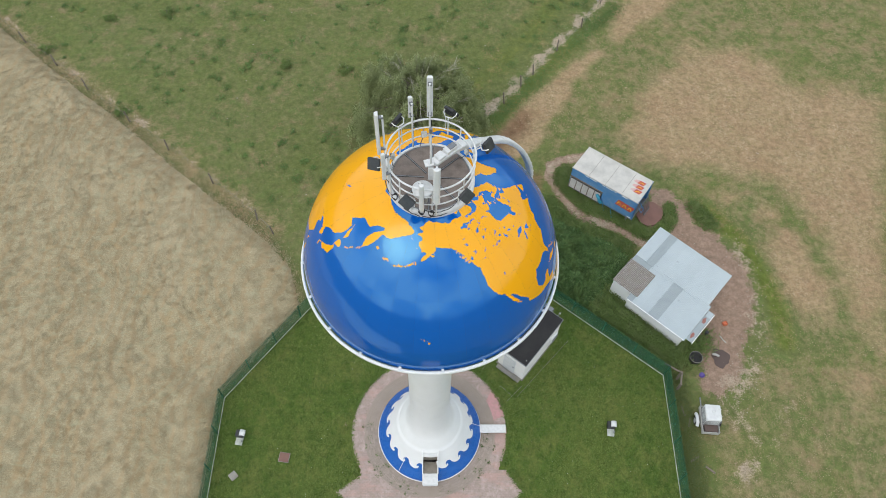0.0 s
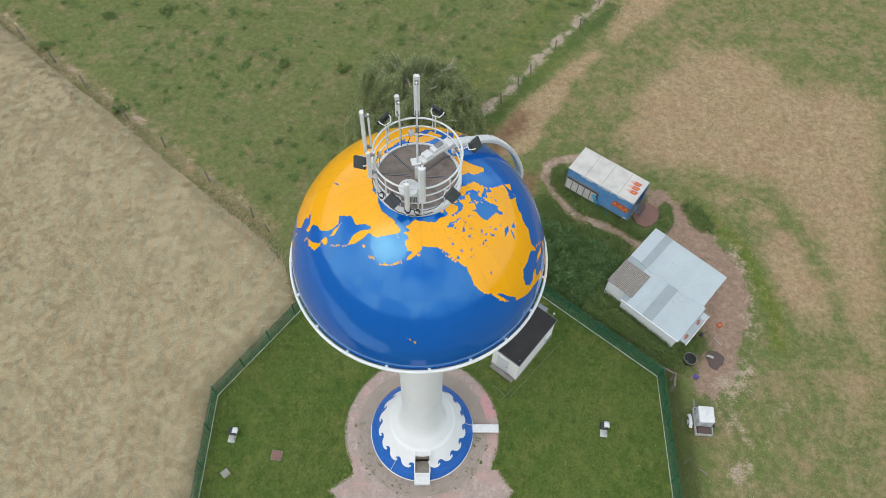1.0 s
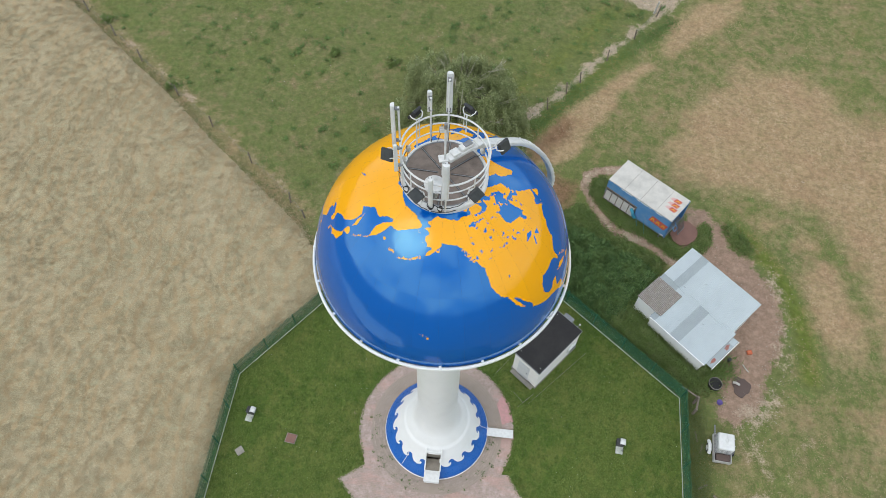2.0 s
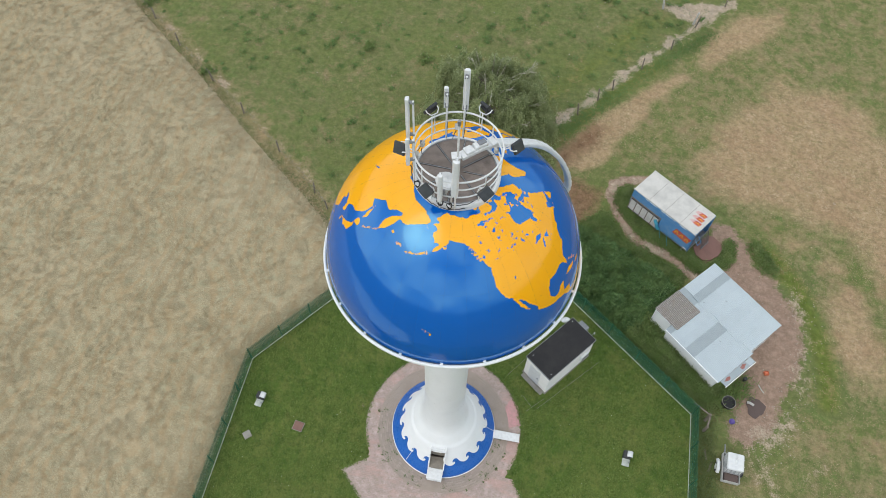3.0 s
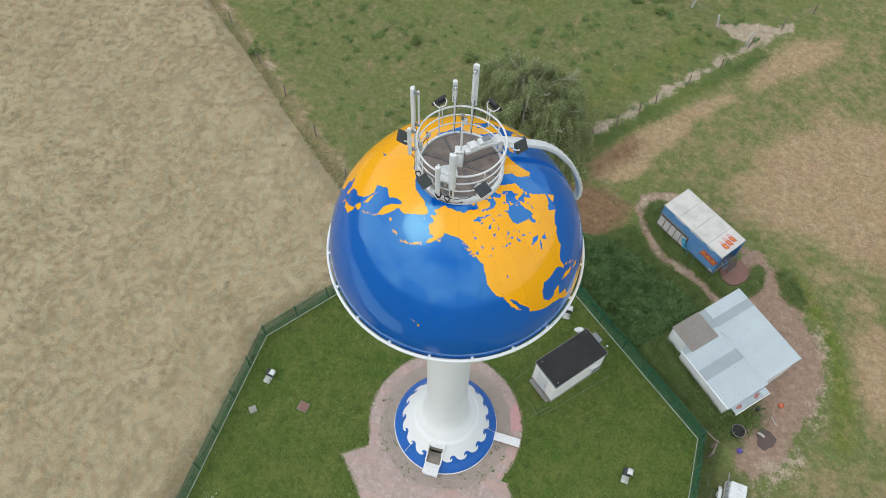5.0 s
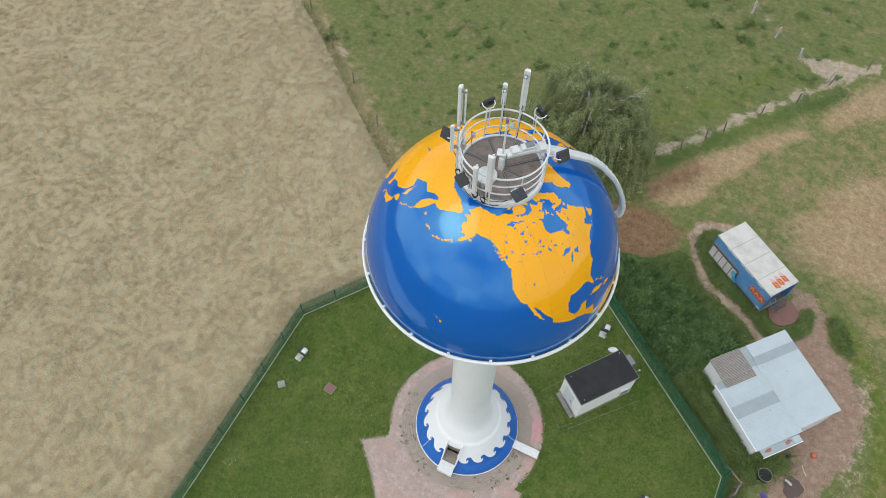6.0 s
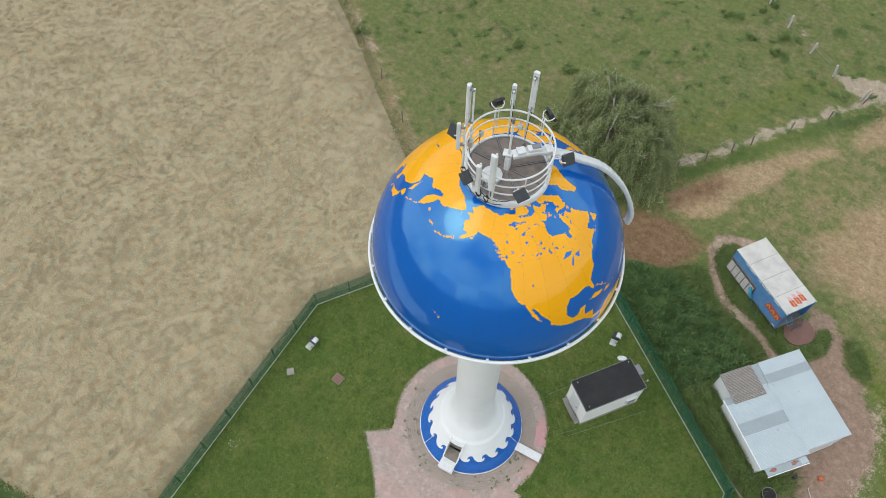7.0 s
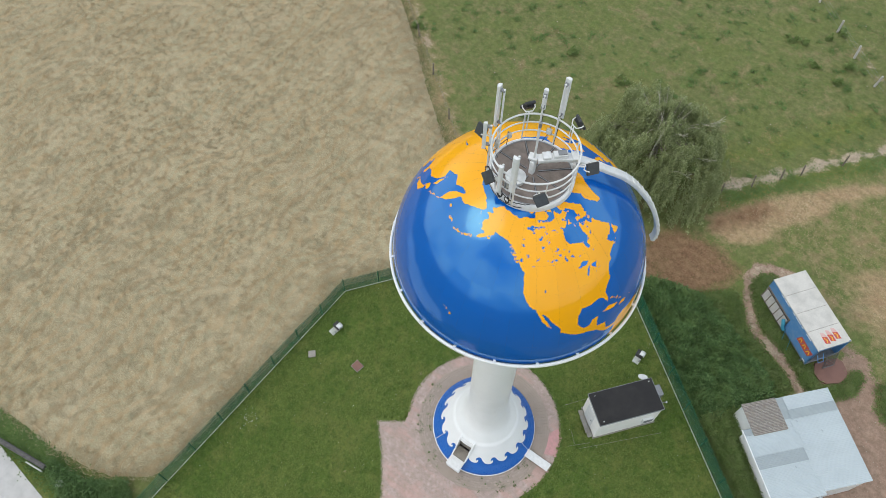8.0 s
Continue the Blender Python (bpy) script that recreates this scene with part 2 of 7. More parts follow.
def turf_tones(nt, c):
    """The drifts and tufts of the lawn, the same in the blades and in the soil under them."""
    for size, rough, lo, hi, much, tone in ((0.2, 0.6, 0.44, 0.58, 0.7, (0.085, 0.15, 0.028)), (0.4, 0.7, 0.48, 0.6, 0.7, (0.175, 0.2, 0.056)), (1.3, 0.7, 0.52, 0.62, 0.6, (0.065, 0.12, 0.022)), (3.0, 0.7, 0.54, 0.64, 0.5, (0.2, 0.245, 0.075)), (3.6, 0.7, 0.54, 0.64, 0.55, (0.055, 0.1, 0.018))):
        c = mix(nt, sums(nt, "MULTIPLY", ramp(nt, noise_node(nt, size, 5, rough, stretch=(1.0 + 0.1 * size, 1.0, 1.0)), lo, hi), much), c, tone)
    return c


def ground_soil():
    """Pasture with dry and bare patches, mown lawn, trodden earth, each by its own mask on the sheet."""
    m, nt, b = start("ground_soil", 0.95, 0, 0.15)
    fine, mid, wide = noise_node(nt, 9.0, 6, 0.7), noise_node(nt, 1.1, 6, 0.65), noise_node(nt, 0.16, 5, 0.6)
    c = mix(nt, ramp(nt, mid, 0.38, 0.68), (0.118, 0.147, 0.047), (0.185, 0.18, 0.08))
    c = mix(nt, ramp(nt, wide, 0.42, 0.66), c, (0.13, 0.158, 0.048))
    blot = noise_node(nt, 0.42, 5, 0.6)
    c = mix(nt, sums(nt, "MULTIPLY", ramp(nt, blot, 0.52, 0.68), 0.55), c, (0.21, 0.19, 0.1))
    c = mix(nt, sums(nt, "MULTIPLY", ramp(nt, noise_node(nt, 0.8, 5, 0.65), 0.52, 0.65), 0.6), c, (0.11, 0.165, 0.045))
    c = mix(nt, sums(nt, "MULTIPLY", ramp(nt, fine, 0.45, 0.75), 0.5), c, (0.225, 0.215, 0.115))
    lawn = turf_tones(nt, mix(nt, ramp(nt, fine, 0.35, 0.75), (0.095, 0.14, 0.03), (0.135, 0.17, 0.045)))
    dry = mix(nt, ramp(nt, mid, 0.35, 0.68), (0.36, 0.24, 0.15), (0.26, 0.2, 0.1))
    dry = mix(nt, ramp(nt, fine, 0.35, 0.8), dry, (0.38, 0.285, 0.175))
    dry = mix(nt, sums(nt, "MULTIPLY", ramp(nt, noise_node(nt, 1.6, 6, 0.7, stretch=(1.0, 2.2, 1.0)), 0.5, 0.7), 0.75), dry, (0.2, 0.185, 0.075))
    dry = mix(nt, sums(nt, "MULTIPLY", ramp(nt, noise_node(nt, 0.33, 4, 0.6), 0.45, 0.6), 0.5), dry, (0.32, 0.205, 0.125))
    straw = sums(nt, "MULTIPLY", ramp(nt, noise_node(nt, 5.0, 7, 0.8), 0.48, 0.64), ramp(nt, noise_node(nt, 0.7, 5, 0.7), 0.4, 0.62))
    dry = mix(nt, sums(nt, "MULTIPLY", straw, 0.75), dry, (0.52, 0.41, 0.28))
    dry = mix(nt, sums(nt, "MULTIPLY", ramp(nt, noise_node(nt, 0.5, 5, 0.7, stretch=(1.7, 1.0, 1.0)), 0.5, 0.7), 0.6), dry, (0.42, 0.3, 0.18))
    brown = mix(nt, ramp(nt, mid, 0.35, 0.7), (0.145, 0.078, 0.046), (0.215, 0.145, 0.08))
    brown = mix(nt, ramp(nt, fine, 0.4, 0.8), brown, (0.3, 0.19, 0.12))
    dirt = mix(nt, ramp(nt, mid, 0.35, 0.7), (0.31, 0.215, 0.162), (0.265, 0.175, 0.13))
    dirt = mix(nt, sums(nt, "MULTIPLY", ramp(nt, fine, 0.4, 0.8), 0.5), dirt, (0.4, 0.3, 0.24))
    pale = mix(nt, ramp(nt, fine, 0.35, 0.7), (0.33, 0.25, 0.18), (0.5, 0.42, 0.33))
    rich = mix(nt, ramp(nt, mid, 0.35, 0.7), (0.1, 0.14, 0.026), (0.155, 0.175, 0.045))
    frayed = sums(nt, "ADD", sums(nt, "MULTIPLY", sums(nt, "SUBTRACT", mid, 0.5), 1.3), sums(nt, "ADD", sums(nt, "MULTIPLY", sums(nt, "SUBTRACT", fine, 0.5), 0.9), sums(nt, "MULTIPLY", sums(nt, "SUBTRACT", blot, 0.5), 1.1)))
    for name, colour, soft in (("rich", rich, 0.3), ("dry", dry, 0.4), ("brown", brown, 0.38), ("lawn", lawn, 0.06), ("dirt", dirt, 0.14), ("pale", pale, 0.16)):
        edge = sums(nt, "ADD", attr(nt, name), sums(nt, "MULTIPLY", frayed, 0.2 if name == "lawn" else 1.0))
        c = mix(nt, ramp(nt, edge, 0.5 - soft, 0.5 + soft), c, colour)
    # tufts and bare spots a hand or two across
    c = mix(nt, 1.0, c, ramp(nt, noise_node(nt, 2.1, 6, 0.72), 0.36, 0.64, (0.78, 0.8, 0.76), (1.2, 1.19, 1.17)), "MULTIPLY")
    nt.links.new(c, b.inputs["Base Color"])
    bump(nt, b, sums(nt, "ADD", fine, mid), 0.6, 0.08)
    return m


def paving():
    """Small pinkish setts laid in rings, mossy in the joints."""
    m, nt, b = start("pink_paving", 0.85, 0, 0.25)
    co = nt.nodes.new("ShaderNodeTexCoord")
    br = node(nt, "ShaderNodeTexBrick", Scale=1.0, Mortar_Size=0.012, Brick_Width=0.22, Row_Height=0.11)
    br.inputs["Color1"].default_value, br.inputs["Color2"].default_value = rgba((0.42, 0.32, 0.28)), rgba((0.385, 0.3, 0.265))
    br.inputs["Mortar"].default_value = rgba((0.345, 0.28, 0.24))
    nt.links.new(co.outputs["Object"], br.inputs["Vector"])
    c = mix(nt, ramp(nt, noise_node(nt, 0.9, 5), 0.45, 0.7), br.outputs[0], (0.46, 0.36, 0.33))
    c = mix(nt, ramp(nt, noise_node(nt, 5, 6, 0.75), 0.48, 0.72), c, (0.27, 0.23, 0.185))
    c = mix(nt, sums(nt, "MULTIPLY", ramp(nt, noise_node(nt, 2.2, 6, 0.7), 0.52, 0.66), 0.7), c, (0.54, 0.42, 0.39))
    c = mix(nt, sums(nt, "MULTIPLY", ramp(nt, noise_node(nt, 0.55, 5, 0.7, stretch=(0.5, 1.6, 1.0)), 0.5, 0.6), 0.5), c, (0.5, 0.31, 0.265))
    c = mix(nt, sums(nt, "MULTIPLY", ramp(nt, noise_node(nt, 3.0, 6, 0.75), 0.55, 0.68), 0.6), c, (0.3, 0.265, 0.19))
    nt.links.new(c, b.inputs["Base Color"])
    bump(nt, b, noise_node(nt, 30, 4), 0.3, 0.01)
    return m


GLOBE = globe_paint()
SOIL = ground_soil()
PAVING = paving()
SETTS = plain("grey_brown_setts", (0.42, 0.345, 0.295), (0.31, 0.26, 0.21), 0.9, 0, 20, 1.5, 0.8, 0.3, per_piece=0.7)
PINK = plain("pink_setts", (0.58, 0.3, 0.3), (0.42, 0.27, 0.24), 0.85, 0, 9, 3, 1.0, 0.3)
JOINT = plain("dark_joint_sand", (0.33, 0.275, 0.225), (0.38, 0.315, 0.265), 0.95, 0, 20, 1.5, 0.9, 0.3)


def wheat_tones(name, stalks):
    """Straw tones with broad pinkish, greenish and pale drifts."""
    m, nt, b = start(name, 0.9, 0, 0.1)
    geo = nt.nodes.new("ShaderNodeNewGeometry")
    if stalks:
        c = mix(nt, geo.outputs["Random Per Island"], (0.345, 0.288, 0.174), (0.48, 0.42, 0.278))
    else:
        c = mix(nt, ramp(nt, noise_node(nt, 9, 5, 0.7), 0.35, 0.7), (0.285, 0.235, 0.138), (0.47, 0.405, 0.262))
    # lodged swaths: streaks that bend with the lie of the straw
    co = nt.nodes.new("ShaderNodeTexCoord")
    bend = node(nt, "ShaderNodeTexNoise", Scale=0.16, Detail=2.0)
    push = nt.nodes.new("ShaderNodeVectorMath")
    push.operation = "MULTIPLY_ADD"
    push.inputs[1].default_value = (5.0, 5.0, 0.0)
    nt.links.new(co.outputs["Object"], bend.inputs["Vector"])
    nt.links.new(bend.outputs["Color"], push.inputs[0])
    nt.links.new(co.outputs["Object"], push.inputs[2])
    for turn, scale, lo, hi, much, tone in ((20, (2.4, 5.6, 1.0), 0.52, 0.68, 0.34, (0.3, 0.25, 0.145)), (95, (2.4, 5.6, 1.0), 0.53, 0.68, 0.42, (0.56, 0.51, 0.37)), (60, (2.6, 5.0, 1.0), 0.55, 0.66, 0.5, (0.43, 0.29, 0.15)), (140, (3.6, 8.0, 1.0), 0.56, 0.66, 0.45, (0.27, 0.23, 0.135))):
        mp = nt.nodes.new("ShaderNodeMapping")
        mp.inputs["Rotation"].default_value, mp.inputs["Scale"].default_value = (0, 0, radians(turn)), scale
        nz = node(nt, "ShaderNodeTexNoise", Scale=1.9, Detail=6.0, Roughness=0.66)
        nt.links.new(push.outputs[0], mp.inputs[0])
        nt.links.new(mp.outputs[0], nz.inputs["Vector"])
        c = mix(nt, sums(nt, "MULTIPLY", ramp(nt, nz.outputs[0], lo, hi), much), c, tone)
    # long bent lines where the wind has laid the crop over
    lie = node(nt, "ShaderNodeTexWave", Scale=0.32, Distortion=7.0, Detail=4.0, Detail_Scale=0.7, Detail_Roughness=0.6)
    nt.links.new(push.outputs[0], lie.inputs["Vector"])
    c = mix(nt, sums(nt, "MULTIPLY", ramp(nt, lie.outputs["Fac"], 0.62, 0.95), 0.45), c, (0.4, 0.285, 0.155))
    c = mix(nt, sums(nt, "MULTIPLY", ramp(nt, noise_node(nt, 0.95, 6, 0.75), 0.55, 0.68), 0.55), c, (0.4, 0.285, 0.145))
    c = mix(nt, sums(nt, "MULTIPLY", ramp(nt, noise_node(nt, 1.3, 6, 0.7, stretch=(1.0, 1.7, 1.0)), 0.52, 0.64), 0.5), c, (0.375, 0.365, 0.24))
    c = mix(nt, sums(nt, "MULTIPLY", ramp(nt, noise_node(nt, 0.22, 4), 0.45, 0.7), 0.35), c, (0.47, 0.4, 0.27))
    nt.links.new(c, b.inputs["Base Color"])
    if not stalks:
        bump(nt, b, noise_node(nt, 7, 5, 0.7), 0.5, 0.08)
    return m


def turf(name):
    """Mown grass: dark, fresh and yellowed patches, from hand-size tufts to whole drifts."""
    m, nt, b = start(name, 0.6, 0, 0.2)
    geo = nt.nodes.new("ShaderNodeNewGeometry")
    nt.links.new(turf_tones(nt, mix(nt, geo.outputs["Random Per Island"], (0.115, 0.175, 0.036), (0.165, 0.22, 0.056))), b.inputs["Base Color"])
    return m


WHEAT = wheat_tones("ripe_wheat", True)
WHEAT_BED = wheat_tones("wheat_canopy", False)
GRASS = leafy("meadow_grass", (0.115, 0.16, 0.05), (0.14, 0.185, 0.06), (0.19, 0.21, 0.085))
LAWN = turf("lawn_grass")
WEED = leafy("dark_weeds", (0.105, 0.175, 0.047), (0.155, 0.232, 0.062), (0.22, 0.285, 0.095), patch=(0.2, 0.245, 0.09), size=1.2)
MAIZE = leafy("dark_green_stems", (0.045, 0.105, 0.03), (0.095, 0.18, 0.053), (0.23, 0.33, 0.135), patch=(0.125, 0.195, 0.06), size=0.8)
LEAF = leafy("birch_leaves", (0.22, 0.27, 0.11), (0.38, 0.43, 0.2), (0.58, 0.62, 0.38), 0.5, 0.52)
SPECK = leafy("pasture_weeds", (0.08, 0.15, 0.034), (0.108, 0.185, 0.045), (0.165, 0.23, 0.07))
STONE = plain("field_stone", (0.4, 0.35, 0.29), (0.28, 0.23, 0.18), 0.9, 0, 20, 3, 0.8, 0.2)
STRAW = leafy("dry_straw", (0.3, 0.22, 0.12), (0.42, 0.32, 0.19), (0.5, 0.42, 0.28))


# ---- mesh helpers ----
def empty(name, m=None):
    ob = new(name)
    if m is not None:
        ob.matrix_basis = m
    return ob


def part(name, bm, material, parent=None, label="", smooth=False, m=None):
    """Links a bmesh as one mesh object, under a thing or under a part."""
    me = bpy.data.meshes.new(name)
    bm.to_mesh(me)
    bm.free()
    me.materials.append(material)
    if smooth:
        me.shade_smooth()
    ob = new(name, me)
    ob.parent = parent
    if m is not None:
        ob.matrix_basis = m
    if label:
        ob["label"] = label
    return ob


def again(ob, m):
    """One more part on the same mesh, under the same parent."""
    o = new(ob.name.split(".")[0], ob.data)
    o.parent, o.matrix_basis = ob.parent, m
    return o


def box(size, at=(0, 0, 0), bevel=0.0, turn=0.0, bm=None):
    """A block of that size whose base is centred on at."""
    bm = bm or bmesh.new()
    m = Matrix.Translation((at[0], at[1], at[2] + size[2] / 2)) @ Matrix.Rotation(radians(turn), 4, "Z") @ Matrix.Diagonal((*size, 1))
    made = bmesh.ops.create_cube(bm, size=1, matrix=m)
    if bevel:
        edges = list({e for v in made["verts"] for e in v.link_edges})
        bmesh.ops.bevel(bm, geom=edges, offset=bevel, segments=1, affect="EDGES")
    return bm


def tube(a, b, r, r2=None, sides=10, bm=None):
    """A round bar from a to b."""
    bm = bm or bmesh.new()
    a, b = Vector(a), Vector(b)
    d = b - a
    m = Matrix.Translation((a + b) / 2) @ d.to_track_quat("Z", "Y").to_matrix().to_4x4()
    bmesh.ops.create_cone(bm, cap_ends=True, segments=sides, radius1=r, radius2=r if r2 is None else r2, depth=d.length, matrix=m)
    return bm


def lathe(profile, sides=96, bm=None, skip=None):
    """Turns a list of (radius, height) round z; skip(x, y, z) leaves faces out."""
    bm = bm or bmesh.new()
    rows = []
    for r, z in profile:
        if r < 1e-6:
            rows.append([bm.verts.new((0, 0, z))] * sides)
        else:
            rows.append([bm.verts.new((r * math.cos(2 * math.pi * i / sides), r * math.sin(2 * math.pi * i / sides), z)) for i in range(sides)])
    for lo, hi in zip(rows, rows[1:]):
        for i in range(sides):
            q = [lo[i], lo[(i + 1) % sides], hi[(i + 1) % sides], hi[i]]
            q = [v for k, v in enumerate(q) if v not in q[:k]]
            if skip:
                mid = sum((v.co for v in q), Vector()) / len(q)
                if skip(mid):
                    continue
            if len(q) > 2:
                bm.faces.new(q)
    return bm


def hoop(r, z, thick, tall, sides=96):
    """A flat ring of rectangular section, outer radius r, top at z."""
    return lathe([(r - thick, z - tall), (r, z - tall), (r, z), (r - thick, z), (r - thick, z - tall)], sides)


def ring_bar(r, z, d, sides=72, facets=8, start=0.0, end=2 * math.pi):
    """A bent round bar."""
    bm = bmesh.new()
    full = abs(end - start - 2 * math.pi) < 1e-6
    n = sides if full else sides + 1
    rows = []
    for i in range(n):
        a = start + (end - start) * i / sides
        rows.append([bm.verts.new(((r + d * math.cos(t)) * math.cos(a), (r + d * math.cos(t)) * math.sin(a), z + d * math.sin(t))) for t in [2 * math.pi * k / facets for k in range(facets)]])
    for i in range(sides):
        lo, hi = rows[i], rows[(i + 1) % n]
        for k in range(facets):
            bm.faces.new((lo[k], hi[k], hi[(k + 1) % facets], lo[(k + 1) % facets]))
    return bm


def slab(points, z0, z1, bm=None):
    """A plate with a polygon outline."""
    bm = bm or bmesh.new()
    lo = [bm.verts.new((x, y, z0)) for x, y in points]
    hi = [bm.verts.new((x, y, z1)) for x, y in points]
    area = sum(a[0] * b[1] - b[0] * a[1] for a, b in zip(points, list(points[1:]) + [points[0]]))
    if area < 0:
        lo.reverse(), hi.reverse()
    bm.faces.new(hi)
    bm.faces.new(lo[::-1])
    for i in range(len(lo)):
        j = (i + 1) % len(lo)
        bm.faces.new((lo[i], lo[j], hi[j], hi[i]))
    return bm


def sweep(points, r, sides=8, bm=None):
    """A bent bar through points."""
    bm = bm or bmesh.new()
    pts = [Vector(p) for p in points]
    rows = []
    for i, p in enumerate(pts):
        d = (pts[min(i + 1, len(pts) - 1)] - pts[max(i - 1, 0)]).normalized()
        side = d.cross(Vector((0, 0, 1)))
        side = side.normalized() if side.length > 1e-4 else Vector((1, 0, 0))
        up = side.cross(d)
        rows.append([bm.verts.new(p + (side * math.cos(a) + up * math.sin(a)) * r) for a in [2 * math.pi * k / sides for k in range(sides)]])
    for lo, hi in zip(rows, rows[1:]):
        for k in range(sides):
            bm.faces.new((lo[k], lo[(k + 1) % sides], hi[(k + 1) % sides], hi[k]))
    bm.faces.new(rows[0][::-1])
    bm.faces.new(rows[-1])
    return bm


def bulk(name, verts, faces, material, attributes=None, smooth=False):
    """A large mesh straight from arrays; faces is an n x 3 or n x 4 array."""
    me = bpy.data.meshes.new(name)
    k = faces.shape[1]
    me.vertices.add(len(verts))
    me.vertices.foreach_set("co", np.asarray(verts, np.float32).ravel())
    me.loops.add(faces.size)
    me.loops.foreach_set("vertex_index", faces.astype(np.int32).ravel())
    me.polygons.add(len(faces))
    me.polygons.foreach_set("loop_start", np.arange(0, faces.size, k, dtype=np.int32))
    for key, values in (attributes or {}).items():
        a = me.attributes.new(key, "FLOAT", "POINT")
        a.data.foreach_set("value", np.asarray(values, np.float32))
    me.update(calc_edges=True)
    me.validate()
    if smooth:
        me.shade_smooth()
    me.materials.append(material)
    return new(name, me)


def inside(px, py, poly):
    """Which points lie in a polygon."""
    hit = np.zeros(np.shape(px), bool)
    for (x0, y0), (x1, y1) in zip(poly, list(poly[1:]) + [poly[0]]):
        if y0 != y1:
            hit ^= ((y0 > py) != (y1 > py)) & (px < (x1 - x0) * (py - y0) / (y1 - y0) + x0)
    return hit


def away(px, py, line, closed=False):
    """The distance of points from a line of corners."""
    best = np.full(np.shape(px), 1e9)
    pairs = list(zip(line, line[1:])) + ([(line[-1], line[0])] if closed else [])
    for (x0, y0), (x1, y1) in pairs:
        dx, dy = x1 - x0, y1 - y0
        t = np.clip(((px - x0) * dx + (py - y0) * dy) / max(dx * dx + dy * dy, 1e-12), 0, 1)
        best = np.minimum(best, np.hypot(px - x0 - t * dx, py - y0 - t * dy))
    return best


def field(px, py, poly):
    """Signed distance: positive within."""
    d = away(px, py, poly, True)
    return np.where(inside(px, py, poly), d, -d)


RNG = np.random.default_rng(7)


def scatter(poly, n, keep=None):
    """n random points in a polygon."""
    p = np.array(poly, float)
    lo, hi = p.min(0), p.max(0)
    got = np.zeros((0, 2))
    while len(got) < n:
        q = lo + (hi - lo) * RNG.random((n * 2, 2))
        ok = inside(q[:, 0], q[:, 1], poly)
        if keep is not None:
            ok &= keep(q[:, 0], q[:, 1])
        got = np.vstack([got, q[ok]])
    return got[:n]


def blades(name, xy, z, length, width, lean, material, heading=None, spread=3.14):
    """Grass, straw or leaves: bent blades of two faces, each with its own bend."""
    n = len(xy)
    a = RNG.uniform(-spread, spread, n) + (heading if heading is not None else 0)
    ln, wd = RNG.uniform(*length, n), RNG.uniform(*width, n)
    le = RNG.uniform(*lean, n)
    d = np.stack([np.cos(a), np.sin(a)], 1)
    s = np.stack([-d[:, 1], d[:, 0]], 1) * wd[:, None] / 2
    zz = np.broadcast_to(z, (n,))
    base = np.column_stack([xy, zz])
    mid = np.column_stack([xy + d * (ln * np.sin(le) * 0.45)[:, None], zz + ln * np.cos(le * 0.7) * 0.6])
    tip = np.column_stack([xy + d * (ln * np.sin(le))[:, None], zz + ln * np.cos(le)])
    s3 = np.column_stack([s, np.zeros(n)])
    v = np.stack([base - s3, base + s3, mid + s3 * 0.9, mid - s3 * 0.9, tip], 1).reshape(-1, 3)
    i = np.arange(n)[:, None] * 5
    f = np.vstack([i + [[0, 1, 2]], i + [[0, 2, 3]], i + [[3, 2, 4]]])
    return bulk(name, v, f, material)


# ---- ground ----
FENCE_W, FENCE_NW, FENCE_N, FENCE_E = (-14.6, -30.0), (-14.05, 2.3), (-1.6, 18.7), (16.4, 4.0)
FENCE_SE = (15.6, -30.0)
COMPOUND = [FENCE_W, FENCE_NW, FENCE_N, FENCE_E, FENCE_SE]
WHEAT_EDGE = [(-60.0, 54.5), (-40.1, 38.1), (-33.5, 32.6), (-27.3, 27.4), (-21.5, 22.4), (-16.2, 17.8), (-12.6, 14.8), (-10.6, 12.6), (-9.6, 9.4), (-11.6, 6.4), (-14.5, 2.6),
              (-14.6, -4.3), (-14.75, -9.3), (-14.95, -12.5), (-15.3, -15.2), (-17.5, -17.0), (-21.2, -17.9), (-26.6, -18.4), (-40.0, -19.0), (-70.0, -19.5)]
WHEAT_FIELD = WHEAT_EDGE + [(-70.0, 54.5)]
YARD = [(17.9, 20.3), (19.3, 20.0), (20.3, 18.7), (21.0, 17.0), (22.5, 15.6), (23.5, 14.2), (24.3, 12.4), (24.4, 10.3), (23.5, 7.8), (22.0, 4.2), (20.2, 2.4), (18.9, 2.8), (19.2, 4.4), (19.6, 6.2), (18.0, 9.0), (17.2, 15.0), (17.6, 17.4)]
PATH_LINE = [(13.0, 23.5), (10.9, 23.1), (10.1, 22.5), (9.8, 21.3), (10.2, 20.0), (10.9, 18.7), (11.6, 17.8), (12.3, 17.1), (13.2, 16.9), (14.1, 16.6), (14.9, 16.1), (15.8, 15.5), (16.6, 15.0)]
TRACK = [(3.9, 27.2), (6.1, 29.9), (8.4, 32.6), (12.0, 37.2), (17.0, 43.0), (20.0, 46.6)]
DRY_A = [(15.8, 25.6), (17.1, 27.3), (18.5, 30.3), (20.2, 33.2), (22.5, 34.2), (23.8, 37.6), (25.5, 36.3), (29.3, 36.5), (30.1, 35.2), (32.0, 34.4), (32.6, 32.1), (34.3, 30.7), (36.0, 32.5), (40.5, 29.9), (37.5, 20.5), (34.5, 11.5), (32.5, 5.0), (31.2, 9.0), (30.6, 16.0), (28.4, 20.8), (25.4, 21.2), (23.2, 22.1), (20.0, 22.3), (17.4, 23.4)]
